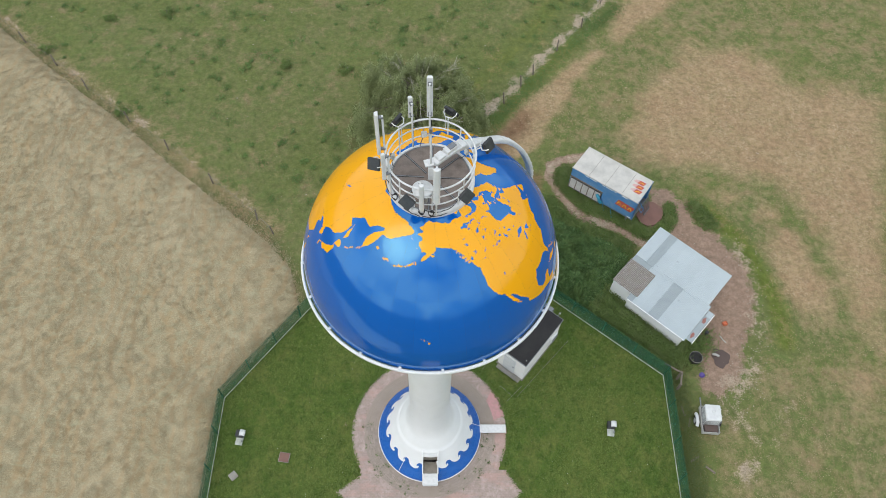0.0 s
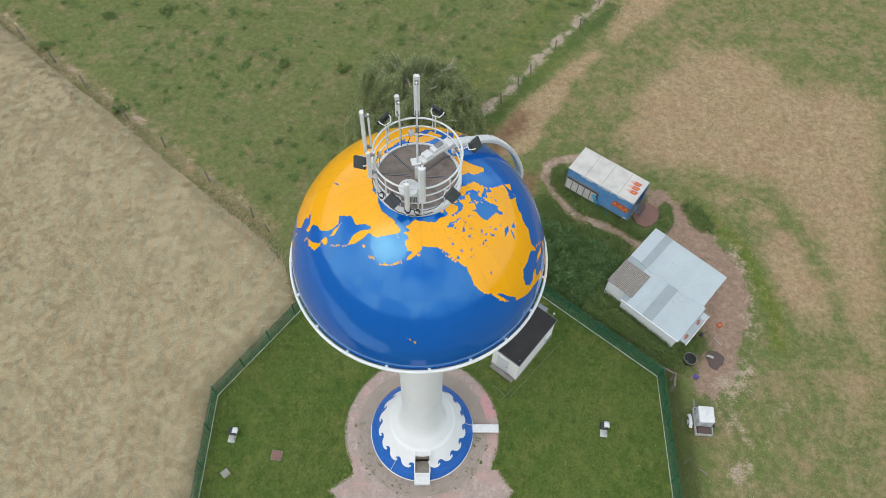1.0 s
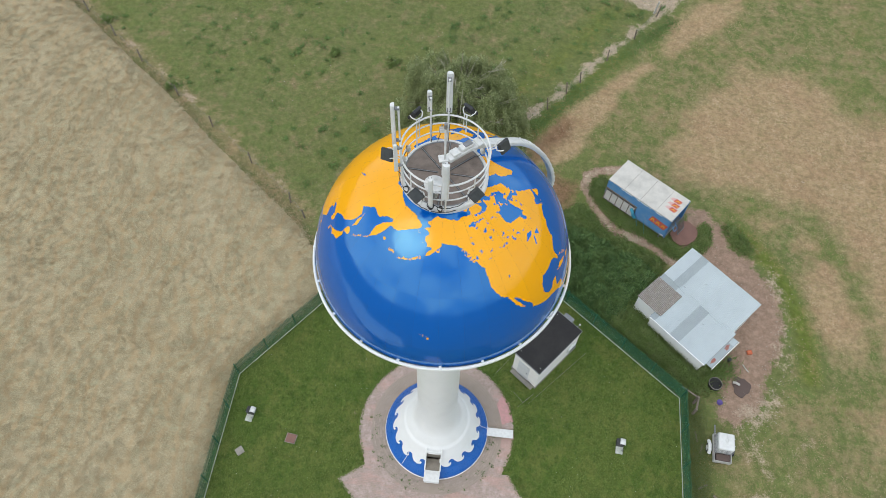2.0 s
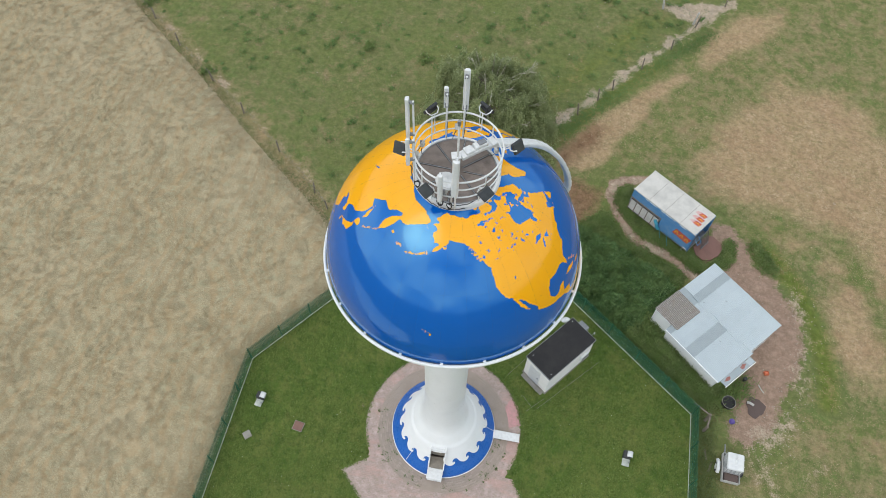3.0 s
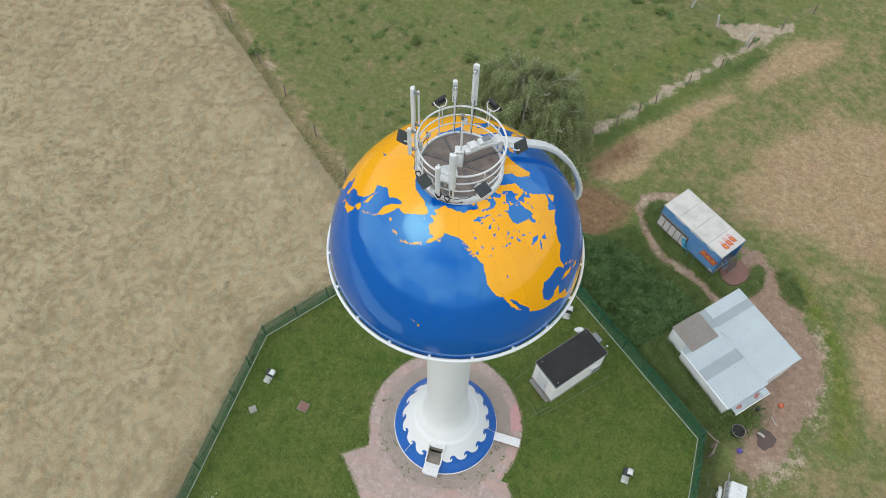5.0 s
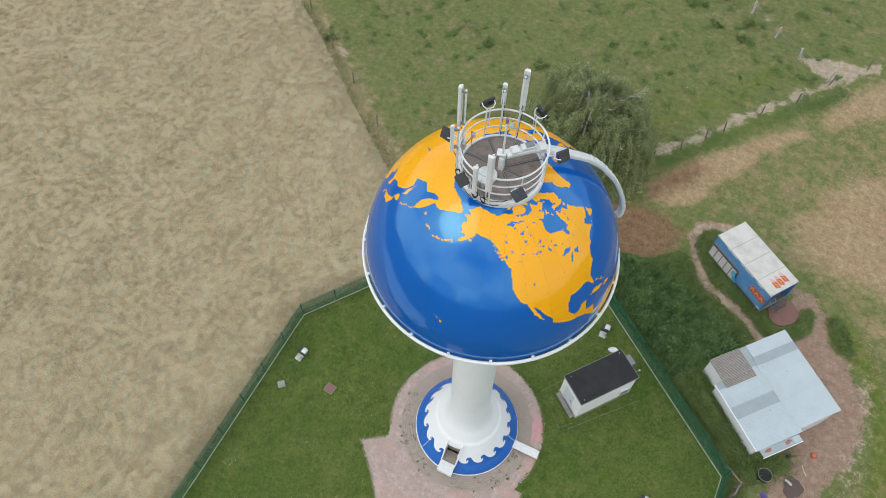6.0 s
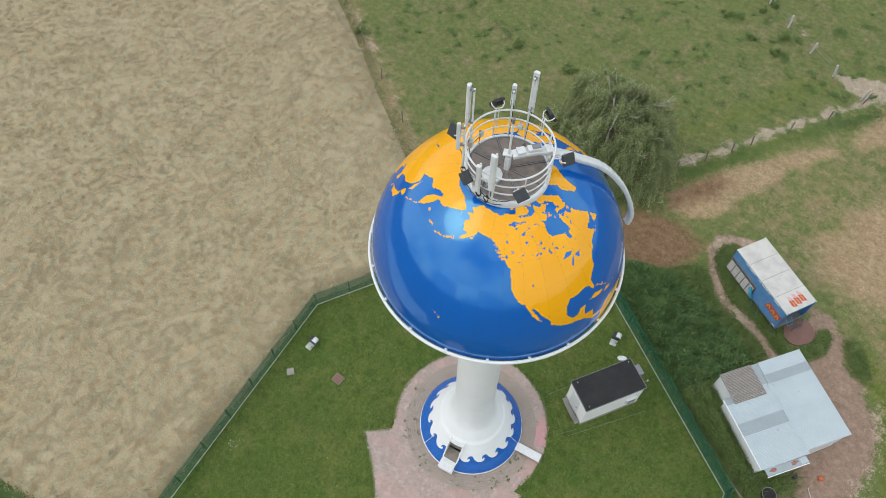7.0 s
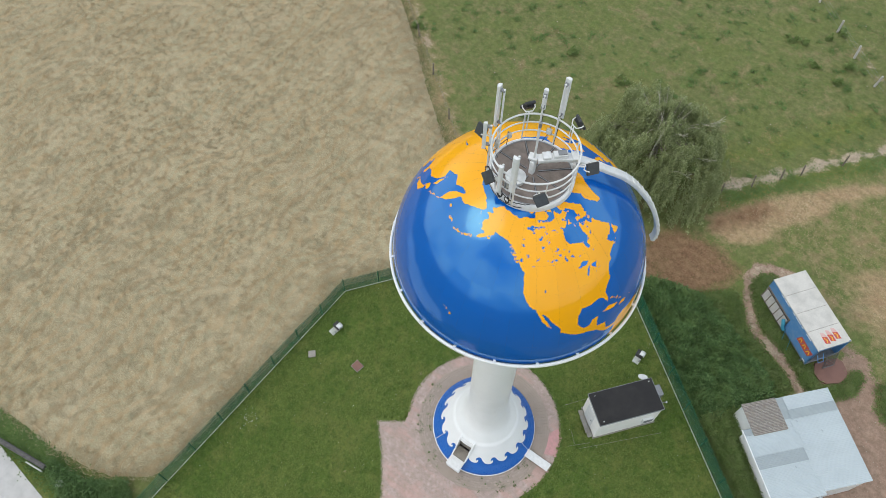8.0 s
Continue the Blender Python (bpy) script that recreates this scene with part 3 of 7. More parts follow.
DRY_B = [(16.6, 37.0), (18.4, 41.8), (20.8, 44.9), (24.7, 45.8), (25.0, 44.2), (22.6, 41.5), (19.8, 38.9), (17.1, 36.7)]
DRY_C = [(4.9, 24.5), (6.2, 26.5), (7.9, 29.0), (10.9, 32.1), (12.9, 34.1), (15.5, 36.5), (16.0, 35.5), (12.9, 32.0), (11.9, 29.5), (10.2, 26.8), (9.1, 24.6), (7.3, 22.9), (5.7, 23.4)]
PALE_PATCH = [(13.6, 44.5), (15.0, 45.4), (17.9, 45.9), (19.7, 46.0), (18.9, 44.5), (16.5, 42.8), (15.2, 43.3)]
DRY_D = [(28.8, 4.6), (32.3, 4.6), (30.9, 0.1), (29.7, 0.9)]
DRY_E = [(25.4, 13.8), (27.6, 16.4), (29.0, 15.5), (30.6, 11.0), (29.8, 8.0), (27.5, 9.0), (26.4, 11.0)]
BROWN_A = [(1.7, 20.0), (3.1, 21.8), (5.5, 22.6), (7.0, 22.1), (9.0, 21.4), (9.0, 20.2), (7.4, 17.7), (4.8, 15.5), (2.0, 17.2)]
BROWN_B = [(4.9, 24.5), (6.2, 26.5), (7.9, 28.8), (9.0, 28.2), (8.3, 26.2), (6.5, 24.7), (5.7, 23.4)]
RICH_A = [(10.8, 42.8), (13.6, 42.8), (9.2, 35.8), (6.0, 32.9), (1.8, 28.1), (0.3, 29.4), (5.0, 33.6)]
RICH_LINE = [(22.0, 18.0), (22.8, 17.2), (24.1, 15.4), (25.0, 13.2), (25.4, 11.0), (25.7, 8.8), (25.7, 6.4)]


def axis(lo, hi, step, far):
    """Even steps in the middle, ever longer ones out to the horizon."""
    mid = list(np.arange(lo, hi + step / 2, step))
    out, d = [], step
    while (out[-1] if out else 0) < far:
        d *= 1.5
        out.append((out[-1] if out else 0) + d)
    return np.array([lo - v for v in out[::-1]] + mid + [hi + v for v in out])


def make_ground():
    gx, gy = axis(-45, 50, 0.35, 2500), axis(-32, 68, 0.35, 2500)
    X, Y = np.meshgrid(gx, gy)
    x, y = X.ravel(), Y.ravel()
    soft = lambda d, w: np.clip(0.5 + d / (2 * w), 0, 1)
    lawn = soft(field(x, y, COMPOUND), 0.25)
    dirt = np.maximum(soft(field(x, y, YARD), 0.8), soft(0.42 - away(x, y, PATH_LINE), 0.35))
    trailer_rim = [(13.0, 23.6), (16.4, 21.0), (18.6, 19.2)]
    dirt = np.maximum(dirt, soft(0.3 - away(x, y, trailer_rim), 0.5))
    wear = 0.3 * np.sin(1.9 * x + 0.7 * y) * np.sin(0.8 * y - 1.1 * x)
    pale = np.maximum(0.9 * soft(0.38 + wear - away(x, y, TRACK), 0.6), soft(field(x, y, PALE_PATCH), 0.5))
    pale = np.maximum(pale, 0.6 * soft(0.12 - away(x, y, [(17.0, 43.0), (14.0, 44.8), (9.0, 49.2), (4.0, 54.0)]), 0.3))
    pale = np.maximum(pale, 0.78 * soft(0.05 - away(x, y, [(-40.0, 39.5), (-30.0, 31.3), (-13.0, 17.2)]), 0.5))
    pale = np.maximum(pale, 0.55 * soft(0.4 - away(x, y, PATH_LINE), 0.4))
    rim = away(x, y, [(23.4, 14.9), (24.6, 12.4), (24.0, 8.0), (22.4, 4.0), (20.8, 1.6), (22.5, -1.5), (20.5, -3.0)])
    pale = np.maximum(pale, 0.62 * soft(0.4 - rim, 1.0))
    dry = np.maximum.reduce([soft(field(x, y, DRY_A), 1.6), soft(field(x, y, DRY_B), 0.8), soft(field(x, y, DRY_C), 0.5), 0.8 * soft(field(x, y, DRY_D), 2.0), soft(field(x, y, DRY_E), 1.2)])
    for cx, cy, cr in ((24.0, 19.2, 0.9), (26.9, 17.9, 1.1), (22.6, 24.0, 1.2)):
        dry = np.maximum(dry, 0.8 * soft(cr - np.hypot(x - cx, y - cy), 0.8))
    dry = np.maximum(dry, 0.12 * soft(x - 20.5, 3.0) * soft(14 - y, 2.0))
    dry = np.maximum(dry, 0.55 * soft(1.0 - away(x, y, [(-41.0, 39.6), (-12.5, 16.0)]), 0.8))
    brown = np.maximum(soft(field(x, y, BROWN_A), 0.9), 0.95 * soft(field(x, y, BROWN_B), 0.7))
    east = [(4.0, 25.6), (20.0, 45.0), (60.0, 90.0), (300.0, 90.0), (300.0, -60.0), (16.8, -60.0), (17.6, 1.5), (20.5, 1.0), (24.6, 8.0), (24.6, 14.0), (19.0, 20.5), (13.0, 24.6)]
    dry = np.maximum(dry, 0.25 * soft(field(x, y, east), 1.5))
    for cx, cy, cr in ((21.0, 3.4, 1.0), (22.2, 4.2, 0.9), (20.4, 2.3, 0.6), (23.6, 0.9, 0.9), (24.6, 1.6, 0.7), (23.2, -0.6, 0.6)):
        pale = np.maximum(pale, 0.55 * soft(0.7 * cr - np.hypot(x - cx, y - cy), 0.9))
    rich = np.maximum.reduce([0.75 * soft(field(x, y, RICH_A), 2.0), 0.85 * soft(0.7 - away(x, y, [(5.2, 26.6), (8.0, 30.6), (13.5, 37.0)]), 0.8)])
    rich = np.maximum(rich, 0.9 * soft(1.2 - away(x, y, [(-16.5, -19.0), (-22.0, -19.4), (-30.0, -19.6)]), 0.6))
    rich = np.maximum(rich, 0.62 * soft(0.9 - away(x, y, [FENCE_N, FENCE_E, (16.9, 0.0), (16.6, -20.0)]), 0.8))
    band = soft(0.75 - away(x, y, RICH_LINE), 0.7)
    rich, dry = np.maximum(rich, 0.95 * band), dry * (1 - 0.85 * band)
    for a in (dry, brown, rich, pale):
        a *= 1 - lawn
    ny, nx = X.shape
    i = np.arange(ny * nx).reshape(ny, nx)
    f = np.stack([i[:-1, :-1], i[:-1, 1:], i[1:, 1:], i[1:, :-1]], -1).reshape(-1, 4)
    low = 0.05 * np.sin(x * 0.31 + 1.3) * np.cos(y * 0.27) * (1 - lawn) * (1 - soft(field(x, y, YARD), 3.0))
    g = bulk("ground", np.column_stack([x, y, low - 0.03]), f, SOIL, dict(lawn=lawn, dirt=dirt, pale=pale, dry=dry, brown=brown, rich=rich), True)
    return tagged(g, "uneven pasture ground with lawn, dry patches and trodden earth", "ground", kind="structure")


ground = make_ground()

road = part("road", slab([(-80.0, -19.6), (-24.8, -19.95), (-19.6, -20.5), (-13.0, -23.0), (-10.0, -28.0), (-16.0, -40.0), (-80.0, -40.0)], -0.02, 0.05), ROAD)
tagged(road, "pale grey asphalt road beside a grassy verge", "road", kind="structure")


def paved_area():
    n = 180
    rng = random.Random(21)
    wob = [rng.uniform(-0.05, 0.05) for _ in range(n)]
    wob = [0.5 * wob[i] + 0.25 * (wob[i - 1] + wob[i - 2]) for i in range(n)]
    ring = [((5.17 + wob[i]) * math.cos(2 * math.pi * i / n), (5.17 + wob[i]) * math.sin(2 * math.pi * i / n)) for i in range(n)]
    arc = [p for p in ring if not (p[1] < -2.3 and abs(p[0]) < 4.45)]
    start = max(range(len(arc)), key=lambda k: (arc[k][0] > 0) * 10 - arc[k][1])
    arc = arc[start:] + arc[:start]
    pts = arc + [(-4.5, -2.95), (-6.0, -4.0), (-4.3, -5.7), (-2.2, -8.4), (-2.0, -24.0), (2.4, -24.0), (2.6, -8.4), (4.2, -5.9), (6.0, -4.0), (5.0, -2.6)]
    p = part("pavement", slab(pts, -0.1, 0.05), PAVING)
    tagged(p, "pinkish worn block paving round the tower foot", "pavement", kind="structure")
    pink = part("pink_patch", slab([(3.8, 2.0), (4.2, 2.75), (4.75, 2.3), (5.05, 1.0), (4.3, 0.75)], 0.0, 0.056), PINK, p, "patch of newer pink setts")
    part("joint_bed", lathe([(3.4, 0.045), (3.42, 0.058), (4.3, 0.058), (4.34, 0.045)], 96), JOINT, p, "dark sandy joints")
    # rings of small setts round the foot
    rng = random.Random(3)
    piece = box((0.2, 0.125, 0.05), (0, 0, 0), 0.012)
    first, rest = None, bmesh.new()
    for k in range(6):
        r = 3.58 + 0.145 * k
        n_ = int(2 * math.pi * r / 0.215)
        for i in range(n_):
            a = 2 * math.pi * (i + 0.5 * (k % 2)) / n_
            if abs(math.cos(a) * r) < 0.6 and math.sin(a) < 0 or (abs(math.sin(a) * r - 0.05) < 0.32 and math.cos(a) > 0):
                continue
            if rng.random() < 0.05:
                continue
            r = 3.58 + 0.145 * k + rng.uniform(-0.014, 0.014)
            m = Matrix.Translation((r * math.cos(a), r * math.sin(a), 0.027 + rng.uniform(-0.006, 0.008))) @ Matrix.Rotation(a + math.pi / 2 + rng.uniform(-0.14, 0.14), 4, "Z")
            if math.sin(a) < 0.1 and k < 5:
                if first is None:
                    first = part("sett", piece, SETTS, p, "", False, m)
                else:
                    again(first, m)
            else:
                box((0.2, 0.125, 0.05), m.translation, 0, math.degrees(a) + 90, rest)
    tagged(part("setts", rest, SETTS), "worn grey-brown setts laid in rings", "paving", kind="stuff")
    return p


pavement = paved_area()


# ---- water tower ----
GLOBE_R, GLOBE_Z = 5.04, 23.02
RING_R = 5.19
LON0 = -155.3  # the meridian that faces south, minus y

NA_WEST = [(-168, 65.6), (-161, 64.5), (-165, 62.5), (-162, 59), (-158, 58.6), (-163.5, 54.8), (-158, 56.2), (-152, 59.3), (-151, 61), (-147, 60.4), (-139, 59.6), (-134.5, 57.5), (-130.5, 54.5),
           (-127.5, 51), (-124.6, 48.4), (-124.2, 43), (-124.2, 40.3), (-121.9, 36.8), (-120.5, 34.5), (-117.2, 32.6), (-115.5, 29.8), (-114.3, 27.4), (-112, 25), (-109.6, 23), (-111.2, 26),
           (-113, 29), (-114.6, 31.6), (-112.6, 30.5), (-109.5, 26.3), (-105.8, 22.5), (-105.3, 20), (-101.5, 17.8), (-97, 15.9), (-93, 15.2), (-88, 13.1), (-85.8, 10.5), (-83, 8.4), (-79.8, 7.4), (-77.3, 7)]
NA_EAST = [(-77.5, 9), (-80, 9.3), (-83, 10.5), (-83.4, 15), (-88, 16), (-87.8, 18.8), (-86.9, 21.4), (-90.2, 21), (-91.6, 18.6), (-95, 18.6), (-97.6, 21.8), (-97.3, 26), (-94.8, 29.2), (-90, 29.2),
           (-85.5, 30), (-82.8, 28.6), (-81.2, 25.3), (-80.2, 27), (-81.3, 31), (-78, 34), (-75.7, 35.6), (-75.5, 38), (-73.5, 40.7), (-70, 41.8), (-70.4, 43.5), (-66.6, 44.8), (-61.5, 45.6), (-65, 47.3),
           (-66, 49.3), (-60, 50.2), (-56, 52.2), (-60.5, 55.5), (-64.5, 60.2), (-67.5, 58.5), (-70, 61), (-77.5, 62.4), (-78.3, 58.8), (-76.7, 56.5), (-79.5, 54.6), (-79, 51.4)]
NA_NORTH = [(-82.2, 53), (-82.3, 55.2), (-88, 56.4), (-92.6, 57), (-94.7, 59), (-93.8, 61.6), (-90.7, 63.4), (-87, 64.8), (-86, 67), (-82, 68), (-84, 69.7), (-90, 69.2), (-95, 71.8), (-96, 68.4),
            (-102, 67.8), (-109, 68), (-115, 68), (-116, 69.4), (-124, 70), (-128, 70.2), (-135, 69.2), (-141, 69.7), (-150, 70.6), (-157, 71.3), (-163, 69.4), (-166.5, 68.3), (-161.5, 66.4)]
ASIA_EAST = [(190, 66), (186, 64.4), (178, 62.5), (171, 60), (165, 60.2), (163, 57.5), (160, 53), (156.8, 51), (155.6, 55.5), (157, 58), (163.5, 61.6), (163, 62.6), (156, 61.4), (152, 59), (143, 59.3),
             (136, 54.6), (141, 52.8), (140, 48), (135, 43.4), (130.6, 42.3), (127.6, 39.6), (129.4, 36), (126.4, 34.5), (126, 37.8), (121.6, 39), (118, 39), (121.5, 37), (119.5, 34.8), (122, 30), (118, 24.5), (110, 20.8),
             (106, 18), (109, 12.5), (105, 9), (100.5, 13.4), (103.5, 1.5), (98.5, 9), (97, 16.5), (91.5, 22.5), (85, 19.5), (80.2, 15), (77.6, 8.2)]
ASIA_WEST = [(73, 18), (72.5, 21.5), (67, 25), (57, 26.5), (48, 30), (51, 24), (56, 24), (52, 16), (43.5, 12.8), (35, 28), (43, 11.5), (51, 11.5), (43, 0.5), (10, 0.5), (9, 4.5), (-8, 4.5), (-17, 14),
             (-10, 29), (-6, 35.5), (10, 37.2), (20, 31), (34, 31), (36, 36.5), (27, 37), (22.5, 37), (19, 42), (13, 45.5), (16, 39), (9, 44.3), (3, 42), (-2, 36.8), (-9, 37.5), (-9, 43.4), (-1.5, 44)]
ASIA_NORTH = [(-4.5, 48.4), (4, 52), (8.3, 54), (12, 54.4), (20, 54.8), (22, 57.5), (29, 60), (22.5, 60.2), (25, 65), (18, 61.5), (16.5, 56.5), (11, 59), (5.5, 59), (6, 62), (15, 68.5), (26, 71), (41, 67), (35, 64.5),
              (43.5, 66.3), (54, 68.6), (68, 68.6), (70, 73), (80, 73), (100, 76.5), (113, 74), (129, 71.2), (140, 72.6), (160, 70), (170, 69.7), (180, 69)]
ISLANDS = [
    [(-66, 62), (-65, 64.5), (-62, 66.8), (-68, 69.6), (-73, 71.5), (-80, 73.7), (-89, 73.4), (-86, 70.4), (-79, 69.8), (-73, 67.5), (-73.5, 65), (-78, 64.4), (-72, 62.8)],
    [(-116, 69.2), (-118, 71.8), (-113, 73.2), (-105.5, 73), (-101.5, 69.8), (-107, 68.8)],
    [(-125, 72), (-123.5, 74.2), (-117, 73.5), (-121, 71.2)],
    [(-102, 72), (-97, 71), (-97, 74), (-101, 74)],
    [(-87, 63.7), (-84.5, 66), (-80.5, 63.8)],
    [(-44, 60), (-48.5, 61), (-53.5, 66.5), (-51, 69), (-54.5, 71), (-58, 75), (-40, 79), (-20, 78), (-20, 73.5), (-24, 69.5), (-33, 67.6), (-40, 65)],
    [(-59, 47.6), (-53, 46.8), (-55.8, 51.4)], [(-64.5, 43.8), (-60, 46.2), (-61.5, 45.3)],
    [(-84.6, 21.9), (-81, 23.2), (-75, 20.8), (-77.6, 19.9)], [(-74.2, 18.4), (-73, 19.9), (-68.6, 18.7), (-71.2, 17.8)], [(-67, 18), (-66, 18.6), (-65.6, 18)], [(-78.2, 18.3), (-77, 18.5), (-76.3, 17.9)],
    [(-128, 50.8), (-125, 50), (-123.4, 48.4), (-126, 49.2)], [(-133, 54.1), (-131.7, 54), (-131, 52.3)], [(-154.7, 57.4), (-152.5, 58.4), (-152.5, 57)],
    [(-23.5, 65), (-20, 66.2), (-14.6, 65.4), (-19, 63.5)], [(-5, 50), (1, 52), (-2, 56), (-3.5, 58.6), (-6, 57), (-3.5, 54)], [(-10, 52), (-6, 52.3), (-6, 55)],
    [(142, 54.2), (143.4, 52), (144.5, 49), (142.8, 46.2), (141.9, 50)],
    [(131, 34.2), (136.5, 37), (139.8, 39.5), (141.2, 41.3), (142, 39.4), (140.6, 35.7), (137, 34.6), (135.6, 33.6), (133, 34.4)],
    [(140, 41.7), (141.7, 45.4), (145.4, 43.4), (143.2, 42)], [(130, 33.7), (131.8, 33.4), (130.8, 31.2)], [(120.3, 23), (121.8, 25), (121, 22)],
    [(-77.3, 8.6), (-74.8, 11.1), (-71.5, 12.4), (-68, 11), (-62, 10.6), (-57, 6), (-51, 4), (-49.5, 0), (-46, -3), (-81, -3), (-80, 1), (-77.5, 4)],
    [(-156.1, 20.2), (-154.8, 19.5), (-155.8, 18.9)], [(-156.8, 21.1), (-155.9, 20.9), (-156.5, 20.5)],
    [(121, 18.5), (122.2, 17), (121, 14), (120, 15.5)], [(-171.8, 63.7), (-169, 63.2), (-171, 63.0)], [(-167, 60.2), (-165.6, 60), (-166.5, 59.7)],
]
LAKES = [
    [(-92, 46.7), (-88.5, 48.7), (-85, 47.5), (-87, 46.5)], [(-88, 42), (-87.5, 44.5), (-85, 45.8), (-86.4, 43)], [(-84.5, 45.9), (-80, 45.7), (-82, 43.2), (-83.3, 44.5)], [(-83, 41.6), (-79, 42.8), (-81, 42.6)],
    [(-113.2, 41.9), (-112, 41.2), (-112.8, 40.4)], [(-124.8, 66), (-120.5, 67), (-118.5, 65.4), (-122, 65)], [(-117, 61), (-112, 62.6), (-110, 62.6), (-114, 60.9)], [(-98.5, 53.5), (-97.2, 52), (-96.5, 50.4), (-99, 52)],
    [(-112, 59), (-107, 59.4), (-110, 58.9)], [(-103, 58), (-102, 56.5), (-102.7, 56.4)], [(105, 52), (109.8, 55.6), (108, 53)], [(48, 45), (53, 46.5), (51, 41), (53.5, 37.5), (49.5, 37.7), (49, 42)], [(28.5, 42), (31, 46), (38, 46.5), (41.5, 42), (35, 42)],
]


def specks(rng):
    """Small lakes strewn over the north, and the small islands of the long arcs."""
    lakes = []
    for _ in range(70):
        lo, la = rng.uniform(-128, -72), rng.uniform(50, 67)
        a, w = rng.uniform(-0.9, 0.9), rng.uniform(0.4, 1.15)
        k = 1 / math.cos(radians(la))
        c, s = math.cos(a), math.sin(a)
        lakes.append([(lo + k * (c * u - s * v), la + s * u + c * v) for u, v in ((-w, 0), (-0.2 * w, 0.3), (w, 0.1), (0.1 * w, -0.3))])
    isles = []
    arcs = (((-164.8, 54.4), (-172, 52.5), 11), ((-173.5, 52.1), (-179.5, 51.4), 9), ((177.5, 51.9), (172.8, 52.9), 5), ((168.0, 54.6), (165.5, 55.3), 2), ((155.8, 50.3), (146.5, 44.2), 9), ((-136.5, 58), (-129, 51.8), 12),
            ((-79, 26.5), (-73, 22), 8), ((-160.2, 21.9), (-157.6, 21.3), 3), ((-112, 75), (-95, 75), 6), ((-95, 69.3), (-78, 68.3), 9), ((-64, 66), (-66.5, 60.8), 6), ((-82, 62.3), (-76, 63.4), 4))
    for (x0, y0), (x1, y1), n in arcs:
        if abs(x1 - x0) > 180:
            x1 += 360 if x1 < x0 else -360
        for i in range(n):
            t = (i + rng.uniform(0.1, 0.9)) / n
            lo, la, w = x0 + (x1 - x0) * t, y0 + (y1 - y0) * t + rng.uniform(-0.4, 0.4), rng.uniform(0.32, 0.75)
            k = 1 / math.cos(radians(la))
            isles.append([(lo - k * w, la - 0.2), (lo, la + 0.42), (lo + k * w, la + 0.25), (lo + 0.2 * k, la - 0.42)])
    return lakes, isles


def coast_field(lon, lat):
    """Signed distance in degrees from the coast, positive on land."""
    lakes, isles = specks(random.Random(5))
    out = np.full(lon.shape, -9.0)
    k = np.cos(np.radians(lat))
    polys = [(NA_WEST + NA_EAST + NA_NORTH, 1), (ASIA_EAST + ASIA_WEST + ASIA_NORTH, 1)] + [(p, 1) for p in ISLANDS + isles] + [(p, -1) for p in LAKES + lakes]
    for poly, sign in polys:
        xs = [p[0] for p in poly]
        mid = (min(xs) + max(xs)) / 2
        lo = (lon - mid + 180) % 360 - 180 + mid
        near = (np.abs(lat - np.mean([p[1] for p in poly])) < 9 + np.ptp([p[1] for p in poly])) & (np.abs(lo - mid) < 14 + (max(xs) - min(xs)) / 2)
        if not near.any():
            continue
        x, y, kk = lo[near], lat[near], k[near]
        best = np.full(x.shape, 1e9)
        for (x0, y0), (x1, y1) in zip(poly, poly[1:] + poly[:1]):
            ax, ay, bx, by = (x0 - x) * kk, y0 - y, (x1 - x0) * kk, y1 - y0
            t = np.clip(-(ax * bx + ay * by) / np.maximum(bx * bx + by * by, 1e-9), 0, 1)
            best = np.minimum(best, np.hypot(ax + t * bx, ay + t * by))
        s = np.where(inside(x, y, poly), best, -best)
        out[near] = np.maximum(out[near], s) if sign > 0 else np.minimum(out[near], -s)
    return out


def globe_point(lon, lat, r=GLOBE_R):
    a, e = np.radians(lon - LON0 - 90), np.radians(lat)
    return np.stack([r * np.cos(e) * np.cos(a), r * np.cos(e) * np.sin(a), r * np.sin(e) + 0 * a], -1)


tower = tagged(empty("water_tower"), "white water tower with a glossy blue and orange globe tank", "water tower")


